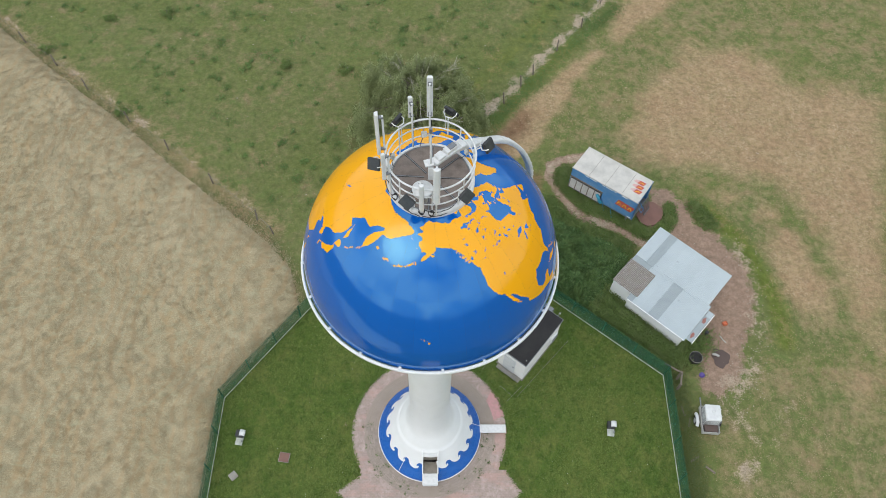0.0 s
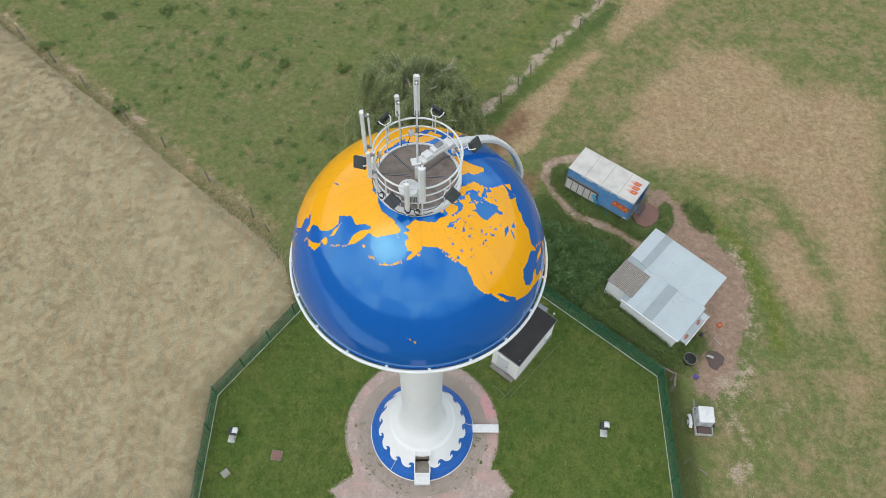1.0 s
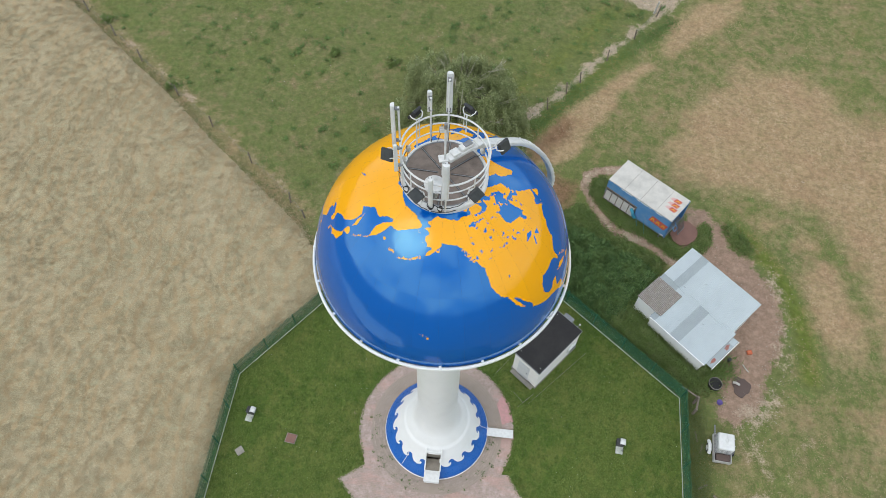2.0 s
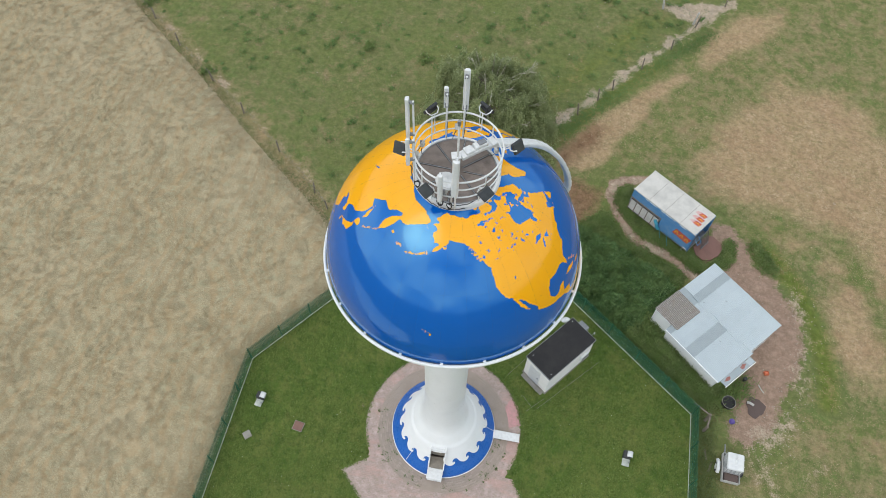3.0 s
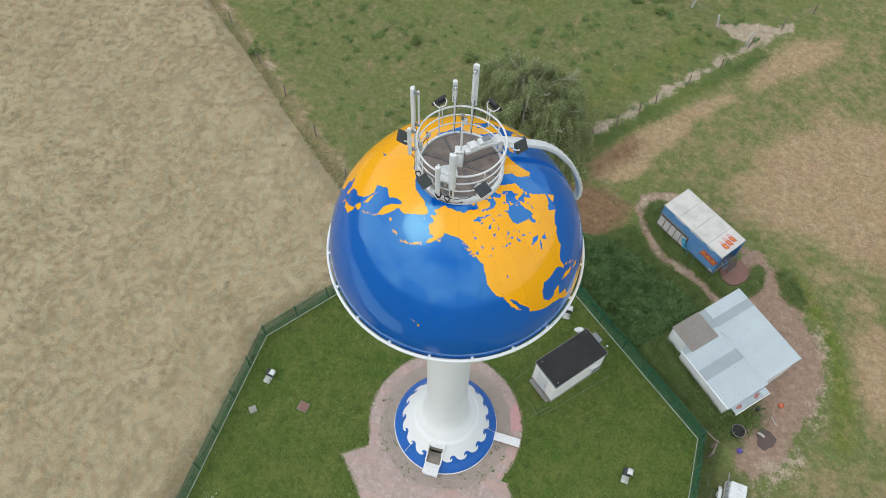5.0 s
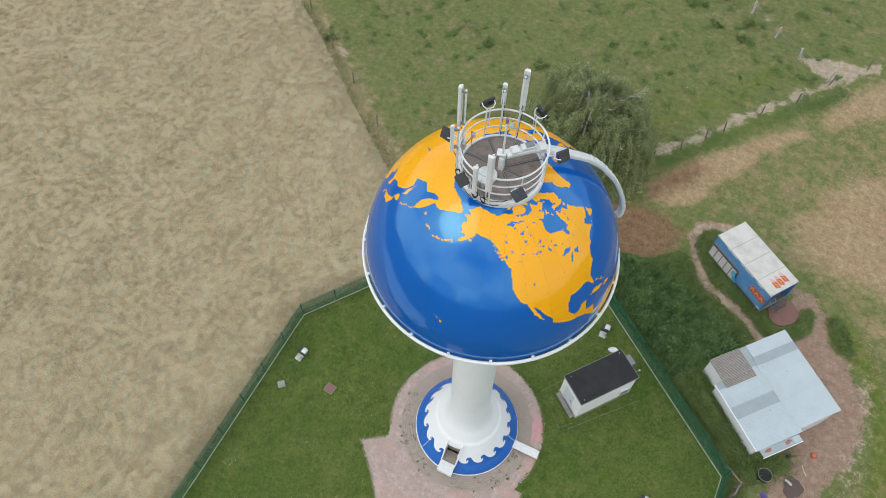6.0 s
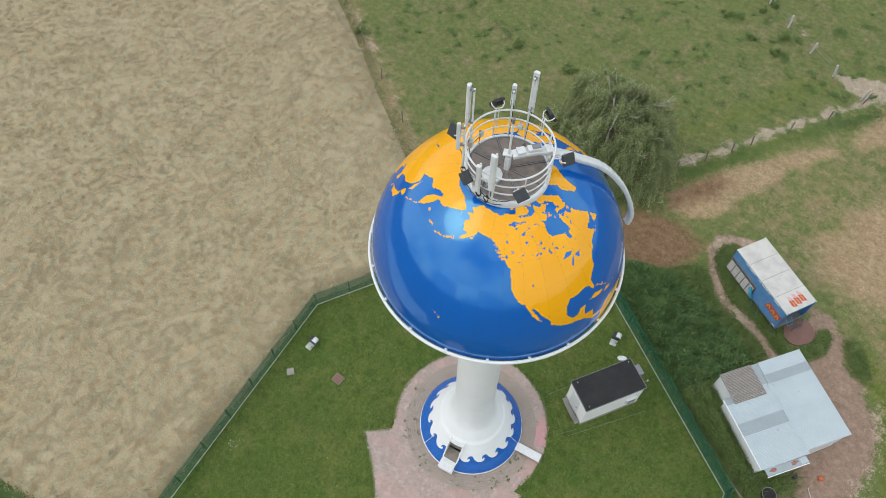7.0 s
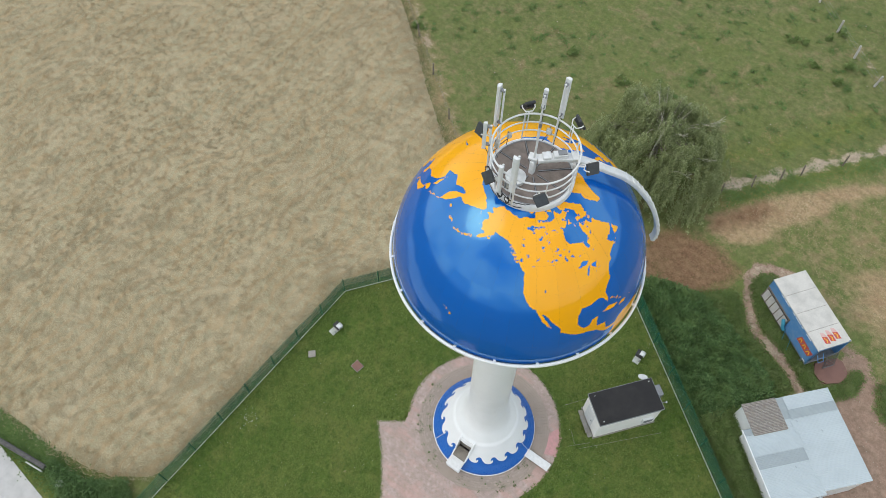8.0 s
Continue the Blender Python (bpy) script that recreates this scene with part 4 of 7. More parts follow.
def globe_tank():
    liner = part("tank_shell", lathe([(5.02 * math.cos(radians(a)), GLOBE_Z + 5.02 * math.sin(radians(a))) for a in range(-2, 76, 4)], 128), SEAM, tower, "dark seams between the steel panels", True)
    gores, bands = 32, [0, 13, 26, 39, 51, 62, 73.6]
    n = 18
    for g in range(gores):
        for la0, la1 in zip(bands, bands[1:]):
            lo0 = LON0 + 4.2 + 360 / gores * g
            lo1 = lo0 + 360 / gores
            gap = 0.013
            u, v = np.meshgrid(np.linspace(0, 1, n), np.linspace(0, 1, n))
            lon = lo0 + (lo1 - lo0) * u
            lat = la0 + 0.006 + (la1 - la0 - 0.012) * v
            g0 = gap / np.maximum(np.cos(np.radians(lat)), 0.2)
            lon = lo0 + g0 + (lo1 - lo0 - 2 * g0) * u
            p = globe_point(lon, lat)
            flat = ((1 - u) * (1 - v))[..., None] * p[0, 0] + (u * (1 - v))[..., None] * p[0, -1] + ((1 - u) * v)[..., None] * p[-1, 0] + (u * v)[..., None] * p[-1, -1]
            p = p * 0.9 + flat * 0.1
            p[..., 2] += GLOBE_Z
            i = np.arange(n * n).reshape(n, n)
            f = np.stack([i[:-1, :-1], i[:-1, 1:], i[1:, 1:], i[1:, :-1]], -1).reshape(-1, 4)
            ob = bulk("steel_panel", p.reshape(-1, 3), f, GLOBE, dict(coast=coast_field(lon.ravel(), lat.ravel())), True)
            ob.parent = tower
    cone = lathe([(1.25, 17.6), (2.2, 18.6), (3.6, 20.5), (4.55, 22.0), (4.97, 22.82)], 128)
    part("tank_underside", cone, WHITE_PAINT, tower, "white conical tank underside", True)
    part("waist_band", lathe([(4.985, 22.8), (5.02, 22.84), (5.03, 23.0), (5.0, 23.03)], 128), BLUE_BASE, tower, "dark blue band behind the ring", True)
    rail = lathe([(RING_R - 0.1, 22.86), (RING_R - 0.01, 22.85), (RING_R + 0.01, 22.9), (RING_R + 0.01, 22.98), (RING_R - 0.02, 23.02), (RING_R - 0.09, 23.02), (RING_R - 0.1, 22.98), (RING_R - 0.1, 22.86)], 160)
    part("gutter_ring", rail, WHITE_PAINT, tower, "white ring round the tank's waist", True)
    first = None
    for i in range(20):
        m = Matrix.Rotation(2 * math.pi * (i + 0.3) / 20, 4, "Z")
        if first is None:
            first = part("ring_bracket", box((0.2, 0.11, 0.05), (5.1, 0, 22.985), 0.01), WHITE_PAINT, tower, "", False, m)
        else:
            again(first, m)


globe_tank()


def tower_foot():
    notch = lambda p: abs(p.x - 0.05) < 0.47 and p.y < -2.25 and 0.6 < p.z < 2.1
    prof = [(1.2, 18.2), (1.2, 5.2), (1.22, 4.6), (1.3, 4.0), (1.42, 3.5), (1.56, 3.12), (1.6, 3.06), (1.7, 2.9), (1.92, 2.5), (2.0, 2.34), (2.06, 2.3), (2.3, 1.86), (2.505, 1.5)]
    dense = []
    for (r0, z0), (r1, z1) in zip(prof, prof[1:]):
        k = max(1, int(abs(z1 - z0) / 0.2)) if z0 < 6 else 1
        dense += [(r0 + (r1 - r0) * i / k, z0 + (z1 - z0) * i / k) for i in range(k)]
    dense.append(prof[-1])
    part("shaft", lathe(dense[::-1], 192, None, notch), WHITE_PAINT, tower, "white tapering steel shaft", True)
    part("foot_skirt", lathe([(3.37, 0.02), (3.37, 0.3), (3.34, 0.36), (3.0, 0.7), (2.95, 0.76), (2.78, 1.03), (2.615, 1.3), (2.5, 1.506)], 192, None, notch), BLUE_BASE, tower, "gloss blue skirt with painted waves", True)
    part("foot_kerb", lathe([(3.36, 0.0), (3.415, 0.0), (3.415, 0.12), (3.36, 0.135)], 128), WHITE_PAINT, tower, "narrow white kerb")
    # painted waves: a white curl laid on the blue skirt, with an eye of blue left free
    count = 18

    def cone_at(r, a):
        z = 1.3 - (r - 2.615) * (1.612 if r > 2.615 else 1.79)
        return ((r + 0.006) * math.cos(a), (r + 0.006) * math.sin(a), z + 0.006)

    wave = bmesh.new()
    step = 2 * math.pi / count
    shape = [(0.0, 2.58), (0.0, 2.73), (0.06, 2.79), (0.13, 2.85), (0.23, 2.9), (0.36, 2.935), (0.5, 2.945), (0.62, 2.935), (0.72, 2.905), (0.78, 2.86), (0.78, 2.82), (0.73, 2.795), (0.68, 2.81), (0.66, 2.84), (0.63, 2.83), (0.62, 2.785), (0.65, 2.735), (0.72, 2.7), (0.81, 2.68), (0.9, 2.685), (0.96, 2.7), (1.0, 2.73), (1.0, 2.58)]
    face = wave.faces.new([wave.verts.new((u, 2.485 + (r - 2.58) * 1.05, 0)) for u, r in shape])
    bmesh.ops.triangulate(wave, faces=[face])
    bmesh.ops.subdivide_edges(wave, edges=[e for e in wave.edges if e.calc_length() > 0.12], cuts=5, use_grid_fill=True)
    bmesh.ops.triangulate(wave, faces=wave.faces[:])
    for v in wave.verts:
        v.co = cone_at(v.co.y, v.co.x * step)
    bmesh.ops.recalc_face_normals(wave, faces=wave.faces[:])
    first = None
    for i in range(count):
        a = i * step
        mid = a + step / 2
        if abs(math.cos(mid) * 2.8 - 0.05) < 0.62 and math.sin(mid) < 0:
            continue
        m = Matrix.Rotation(a, 4, "Z")
        if first is None:
            first = part("wave", wave, WHITE_PAINT, tower, "white painted wave curl", False, m)
        else:
            again(first, m)
    # entrance porch
    door = part("porch", box((0.9, 0.72, 0.1), (0.05, -2.7, 0.92)), PORCH_FLOOR, tower, "brown porch floor")
    for s in (-1, 1):
        wall = bmesh.new()
        pts = [(-3.08, 0.86), (-1.9, 0.86), (-1.9, 2.3), (-2.22, 2.27), (-2.33, 2.14), (-2.42, 1.98), (-2.72, 1.44), (-3.1, 0.96)]
        a = [wall.verts.new((0.05 + s * 0.45, y, z)) for y, z in pts]
        b = [wall.verts.new((0.05 + s * 0.52, y, z)) for y, z in pts]
        wall.faces.new(a), wall.faces.new(b[::-1])
        for i in range(len(a)):
            j = (i + 1) % len(a)
            wall.faces.new((a[i], b[i], b[j], a[j]))
        bmesh.ops.recalc_face_normals(wall, faces=wall.faces[:])
        part("porch_wall", wall, WHITE_PAINT, door, "white steel cheek")
    leaf = part("entrance_door", box((0.88, 0.06, 1.12), (0.05, -2.2, 1.0), 0.01), PORCH_FLOOR, door, "brown steel door")
    part("handle", box((0.03, 0.05, 0.14), (0.38, -2.25, 1.6), 0.005), GREY_STEEL, leaf)
    part("lintel", box((1.04, 0.2, 0.08), (0.05, -2.2, 2.12), 0.035), WHITE_STEEL, door)
    part("landing", box((1.0, 0.72, 0.07), (0.05, -3.42, 0.9), 0.02), WHITE_STEEL, tower, "white entrance landing")
    for y, z in ((-3.6, 0.55), (-3.72, 0.25)):
        part("entrance_step", box((0.95, 0.24, 0.08), (0.05, y + 0.15, z), 0.01), WHITE_STEEL, tower)
    for a in (4, 234):
        ca, sa = math.cos(radians(a)), math.sin(radians(a))
        part("earth_wire", sweep([(2.6 * ca, 2.6 * sa, 1.36), (2.97 * ca, 2.97 * sa, 0.76), (3.36 * ca, 3.36 * sa, 0.36)], 0.016, 6), WHITE_STEEL, tower, "thin pale earthing strip")


tower_foot()
duct = tagged(empty("cable_duct", pose(0, 0, 0)), "white covered cable trench lid beside the tower foot", "duct cover")
part("lid", box((1.75, 0.56, 0.06), (4.2, 0.05, 0.3), 0.015), WHITE_STEEL, duct)
for px_ in (3.5, 4.95):
    part("support", box((0.08, 0.46, 0.26), (px_, 0.05, 0.045)), CONCRETE, duct)


# ---- platform on top ----
def top_platform():
    part("collar", lathe([(1.4, 27.7), (1.5, 27.7), (1.53, 27.8), (1.53, 28.02), (1.5, 28.07), (1.41, 28.08), (1.4, 27.7)], 96), WHITE_STEEL, tower, "white collar round the top hatch deck", True)
    deck = part("top_deck", lathe([(0, 28.02), (1.41, 28.02), (1.41, 28.06), (0, 28.06)], 96), DECK, tower, "stained brown-grey deck")
    first = None
    for i in range(8):
        m = Matrix.Rotation(radians(45 * i - 3), 4, "Z")
        if first is None:
            first = part("deck_seam", box((1.14, 0.012, 0.014), (0.8, 0.026, 28.06), bm=box((1.14, 0.012, 0.014), (0.8, -0.026, 28.06))), SEAM, deck, "", False, m)
        else:
            again(first, m)
    strip = None
    for i in range(8):
        m = Matrix.Rotation(radians(45 * i - 3), 4, "Z")
        if strip is None:
            strip = part("deck_strip", box((1.14, 0.03, 0.016), (0.8, 0, 28.06)), GREY_STEEL, deck, "grey strip between the deck seams", False, m)
        else:
            again(strip, m)
    part("deck_rim", ring_bar(1.385, 28.065, 0.025, 72, 6), GREY_STEEL, deck, "grey rim round the deck")
    for i, (r, z, d) in enumerate(((1.5, 29.36, 0.034), (1.49, 28.95, 0.027), (1.48, 28.53, 0.027))):
        part("rail_hoop", ring_bar(r, z, d), WHITE_STEEL, tower, "white tubular guard rail")
    first = None
    for i in range(8):
        m = Matrix.Rotation(radians(45 * i + 2), 4, "Z")
        if first is None:
            first = part("rail_post", tube((1.48, 0, 27.95), (1.49, 0, 29.36), 0.024), WHITE_STEEL, tower, "", False, m)
        else:
            again(first, m)
    # central pivot with its mast
    part("pivot_mast", tube((0, 0, 27.94), (0, 0, 30.5), 0.038), WHITE_STEEL, tower, "slim white central mast")
    part("mast_head", tube((0, 0, 30.4), (0, 0, 30.62), 0.055), GREY_STEEL, tower)
    hub = part("pivot_hub", box((0.19, 0.19, 0.74), (0, -0.02, 27.94), 0.02), WHITE_STEEL, tower, "grey-white pivot housing")
    part("hub_lid", box((0.32, 0.3, 0.06), (-0.06, 0.04, 28.78), 0.01, 15), WHITE_STEEL, hub)
    part("hub_dome", lathe([(0.33, 28.06), (0.35, 28.2), (0.36, 28.24), (0.34, 28.26), (0.06, 28.34), (0.05, 28.38), (0, 28.385)], 40), WHITE_STEEL, tower, "white conical hatch cover", True, pose(-0.28, -0.62, 0))


top_platform()


def arch_ladder():
    """The swivelling service ladder: a box beam from the pivot that bends down over the tank."""
    az = radians(42)
    c, s = math.cos(az), math.sin(az)
    line = [(0.12, 28.75), (0.6, 28.76), (1.05, 28.75), (1.5, 28.6), (2.0, 28.32), (2.4, 28.07), (2.72, 27.84), (3.05, 27.64), (3.36, 27.42), (3.65, 27.16), (3.92, 26.88), (4.2, 26.53), (4.46, 26.15), (4.7, 25.8), (4.9, 25.45),
            (5.12, 25.02), (5.32, 24.55), (5.47, 24.18), (5.58, 23.8), (5.66, 23.5), (5.68, 23.2), (5.66, 22.98), (5.58, 22.86)]
    beam = bmesh.new()
    rows = []
    for i, (r, z) in enumerate(line):
        a, b = line[max(i - 1, 0)], line[min(i + 1, len(line) - 1)]
        d = Vector((b[0] - a[0], b[1] - a[1])).normalized()
        nrm = Vector((-d.y, d.x))
        row = []
        for side, up in ((-0.16, -0.08), (0.16, -0.08), (0.16, 0.08), (-0.16, 0.08)):
            rr, zz = r + nrm.x * up, z + nrm.y * up
            row.append(beam.verts.new((rr * c - side * s, rr * s + side * c, zz)))
        rows.append(row)
    for lo, hi in zip(rows, rows[1:]):
        for k in range(4):
            beam.faces.new((lo[k], lo[(k + 1) % 4], hi[(k + 1) % 4], hi[k]))
    beam.faces.new(rows[0][::-1]), beam.faces.new(rows[-1])
    bmesh.ops.recalc_face_normals(beam, faces=beam.faces[:])
    bmesh.ops.bevel(beam, geom=beam.edges[:], offset=0.012, segments=1, affect="EDGES")
    lad = part("service_arch", beam, WHITE_STEEL, tower, "white arched service ladder beam", True)
    for i in range(8, len(line) - 1):
        r, z = (line[i][0] + line[i + 1][0]) / 2, (line[i][1] + line[i + 1][1]) / 2
        d = Vector((line[i + 1][0] - line[i][0], line[i + 1][1] - line[i][1])).normalized()
        r, z = r - d.y * 0.085, z + d.x * 0.085
        part("rung", tube((r * c + 0.17 * s, r * s - 0.17 * c, z), (r * c - 0.17 * s, r * s + 0.17 * c, z), 0.018, sides=6), WHITE_STEEL, lad)
    for r, z, size in ((0.42, 28.83, (0.3, 0.3, 0.12)), (1.42, 28.7, (0.22, 0.38, 0.1))):
        part("flange", box(size, (r * c, r * s, z), 0.02, 42), WHITE_STEEL, lad, "white bolted flange")
    for r in (2.35, 2.85, 3.3, 3.75, 4.1):
        z = float(np.interp(r, [p[0] for p in line], [p[1] for p in line]))
        for side in (-0.168, 0.168):
            part("bolt_plate", box((0.1, 0.012, 0.1), (r * c - side * s, r * s + side * c, z - 0.05), 0.004, 42), WHITE_STEEL, lad)
    motor = part("drive_box", box((0.5, 0.26, 0.16), (0.9 * c, 0.9 * s, 28.82), 0.02, 42), WHITE_STEEL, lad, "white drive housing")
    part("drive_lid", box((0.3, 0.2, 0.05), (0.95 * c, 0.95 * s, 28.98), 0.01, 42), GREY_STEEL, lad)


arch_ladder()


def panel_antenna(at, height, width, face, pole_low, label, slim=False):
    """A tall sector antenna with its pole, clamps and cable."""
    t = tagged(empty("panel_antenna", pose(at[0], at[1], at[2], 0, 0, face)), label, "antenna", "antennas on the tower")
    bm = bmesh.new()
    outline = [(-width / 2, 0.0), (width / 2, 0.0), (width / 2, 0.06), (width * 0.28, 0.13), (-width * 0.28, 0.13), (-width / 2, 0.06)]
    slab(outline, -height, 0, bm)
    bmesh.ops.bevel(bm, geom=bm.edges[:], offset=0.012, segments=1, affect="EDGES")
    part("radome", bm, PLASTIC_WHITE, t, "off-white plastic radome")
    part("pole", tube((0, -0.13, -pole_low), (0, -0.13, -0.12), 0.035), WHITE_STEEL, t, "galvanised pole")
    for z in (-0.22, -height + 0.2):
        part("clamp", box((0.12, 0.16, 0.07), (0, -0.08, z), 0.01), GREY_STEEL, t)
    part("cable", sweep([(0.03, 0.03, -height), (0.06, -0.02, -height - 0.12), (0.05, -0.1, -height - 0.3), (0.02, -0.16, -pole_low + 0.05)], 0.014, 6), PLASTIC_BLACK, t, "black cable")
    return t


panel_antenna((-0.04, 1.6, 31.2), 1.85, 0.21, 0, 3.2, "tall white panel antenna clamped to the guard rail")
panel_antenna((-1.66, 0.16, 31.12), 1.95, 0.2, 95, 3.1, "tall white panel antenna on a galvanised pole")
panel_antenna((0.19, -1.68, 30.75), 1.75, 0.23, 180, 2.75, "white panel antenna hung outside the guard rail")
panel_antenna((-0.68, 1.47, 30.4), 0.95, 0.16, 20, 2.4, "short slim white antenna on a pole")
panel_antenna((-0.3, -1.68, 29.95), 1.35, 0.17, 190, 2.0, "slim white antenna with coiled cables below")
panel_antenna((-1.46, -0.84, 30.4), 1.3, 0.1, 120, 2.45, "slim white antenna beside a floodlight")


def floodlight(az, r, z, twist, roll, label):
    """A flat square floodlight on a bent arm, aimed down at the tank."""
    c, s = math.cos(radians(az)), math.sin(radians(az))
    t = tagged(empty("floodlight", pose(r * c, r * s, z, 0, 0, az)), label, "floodlight", "floodlights round the platform")
    tilt = Matrix.Rotation(radians(twist), 4, "Z") @ Matrix.Rotation(radians(62), 4, "Y") @ Matrix.Rotation(radians(roll), 4, "Z")
    head = box((0.42, 0.44, 0.1), (0, 0, -0.05), 0.02)
    bmesh.ops.transform(head, matrix=tilt, verts=head.verts[:])
    h = part("lamp_head", head, DARK_METAL, t, "dark square lamp housing")
    glass = box((0.38, 0.4, 0.012), (0, 0, 0.052))
    bmesh.ops.transform(glass, matrix=tilt, verts=glass.verts[:])
    part("lens", glass, LAMP_GLASS, h)
    for k in (-0.16, -0.08, 0.0, 0.08, 0.16):
        fin = box((0.3, 0.03, 0.09), (0, k, -0.14), 0.01)
        bmesh.ops.transform(fin, matrix=tilt, verts=fin.verts[:])
        part("fin", fin, DARK_METAL, h)
    part("bracket", sweep([(-0.05, -0.22, 0.06), (-0.16, -0.22, 0.04), (-0.26, -0.12, -0.04), (-0.26, 0.12, -0.04), (-0.16, 0.22, 0.04), (-0.05, 0.22, 0.06)], 0.022, 6), WHITE_STEEL, t, "bent white yoke")
    part("arm", sweep([(-0.26, 0, -0.04), (-(r - 1.5), 0, -0.14), (-(r - 1.5), 0, -0.9)], 0.028, 6), WHITE_STEEL, t, "white arm")
    part("arm", sweep([(-0.26, 0.1, -0.04), (-(r - 1.5), 0.1, -0.2), (-(r - 1.5), 0.1, -0.6)], 0.02, 6), WHITE_STEEL, t, "white arm")


for az, r, z, twist, roll in ((197, 1.93, 29.5, 48, 10), (132, 1.78, 29.5, 15, 15), (67, 1.78, 29.6, -15, -15), (12, 1.98, 29.3, -50, 0), (-52, 1.9, 29.05, -12, 32), (-115, 1.82, 28.9, 12, -34)):
    floodlight(az, r, z, twist, roll, "dark square floodlight on a white arm off the guard rail")


def cable_coil(at, r, turns, label):
    """A slack coil of cable hung on the guard rail."""
    n = 26 * turns
    pts = [(at[0] + (r + 0.03 * math.sin(i * 0.7)) * math.cos(i * 0.2417) * 0.5, at[1] + 0.012 * i / 26, at[2] + (r + 0.03 * math.sin(i * 0.7)) * math.sin(i * 0.2417)) for i in range(n)]
    tagged(part("cable_coil", sweep(pts, 0.014, 5), PLASTIC_BLACK, None, "", True), label, "cable", "cable coils")


cable_coil((-0.3, -1.63, 28.35), 0.2, 4, "black cable coil hung at the guard rail")
cable_coil((-1.2, -1.02, 28.3), 0.17, 3, "black cable coil hung at the guard rail")
cable_coil((0.02, -1.66, 28.25), 0.16, 3, "black cable coil hung at the guard rail")


def rail_cables():
    """Loose black cables that run along the collar from one antenna to the next."""
    rng = random.Random(9)
    for a0, a1, r, z in ((-125, -70, 1.58, 28.05), (-100, -60, 1.56, 28.3), (150, 215, 1.57, 28.2)):
        pts = []
        for i in range(15):
            a = radians(a0 + (a1 - a0) * i / 14)
            sag = 0.12 * math.sin(math.pi * i / 14) + rng.uniform(-0.03, 0.03)
            pts.append((r * math.cos(a), r * math.sin(a), z - sag))
        tagged(part("rail_cable", sweep(pts, 0.015, 5), PLASTIC_BLACK), "loose black cable along the platform collar", "cable", "platform cables")


rail_cables()


def junction_box(az, r, z, size, label):
    """A small closed box strapped inside the guard rail, with its cable tail."""
    c, sn = math.cos(radians(az)), math.sin(radians(az))
    t = tagged(empty("junction_box", pose(r * c, r * sn, z, 0, 0, az)), label, "junction box", "boxes on the guard rail")
    b = part("casing", box(size, (0, 0, 0), 0.015), BOARD, t, "pale grey casing")
    part("lid", box((0.012, size[1] - 0.04, size[2] - 0.05), (-size[0] / 2 - 0.006, 0, 0.025), 0.004), WHITE_STEEL, b)
    part("strap", box((0.05, 0.04, size[2] + 0.06), (size[0] / 2 + 0.02, 0, -0.03)), GREY_STEEL, t)
    part("cable", sweep([(0, 0.03, 0.01), (0.02, 0.05, -0.12), (-0.03, 0.12, -0.26), (-0.12, 0.16, -0.36 if z > 28.5 else -0.2)], 0.013, 5), PLASTIC_BLACK, t, "black cable")


for az, z, size in ((188, 28.62, (0.12, 0.2, 0.28)), (160, 28.5, (0.1, 0.16, 0.22)), (-98, 28.55, (0.12, 0.18, 0.24)), (100, 28.6, (0.1, 0.2, 0.26)), (28, 28.55, (0.1, 0.16, 0.2))):
    junction_box(az, 1.38, z, size, "small pale grey box strapped to the guard rail")


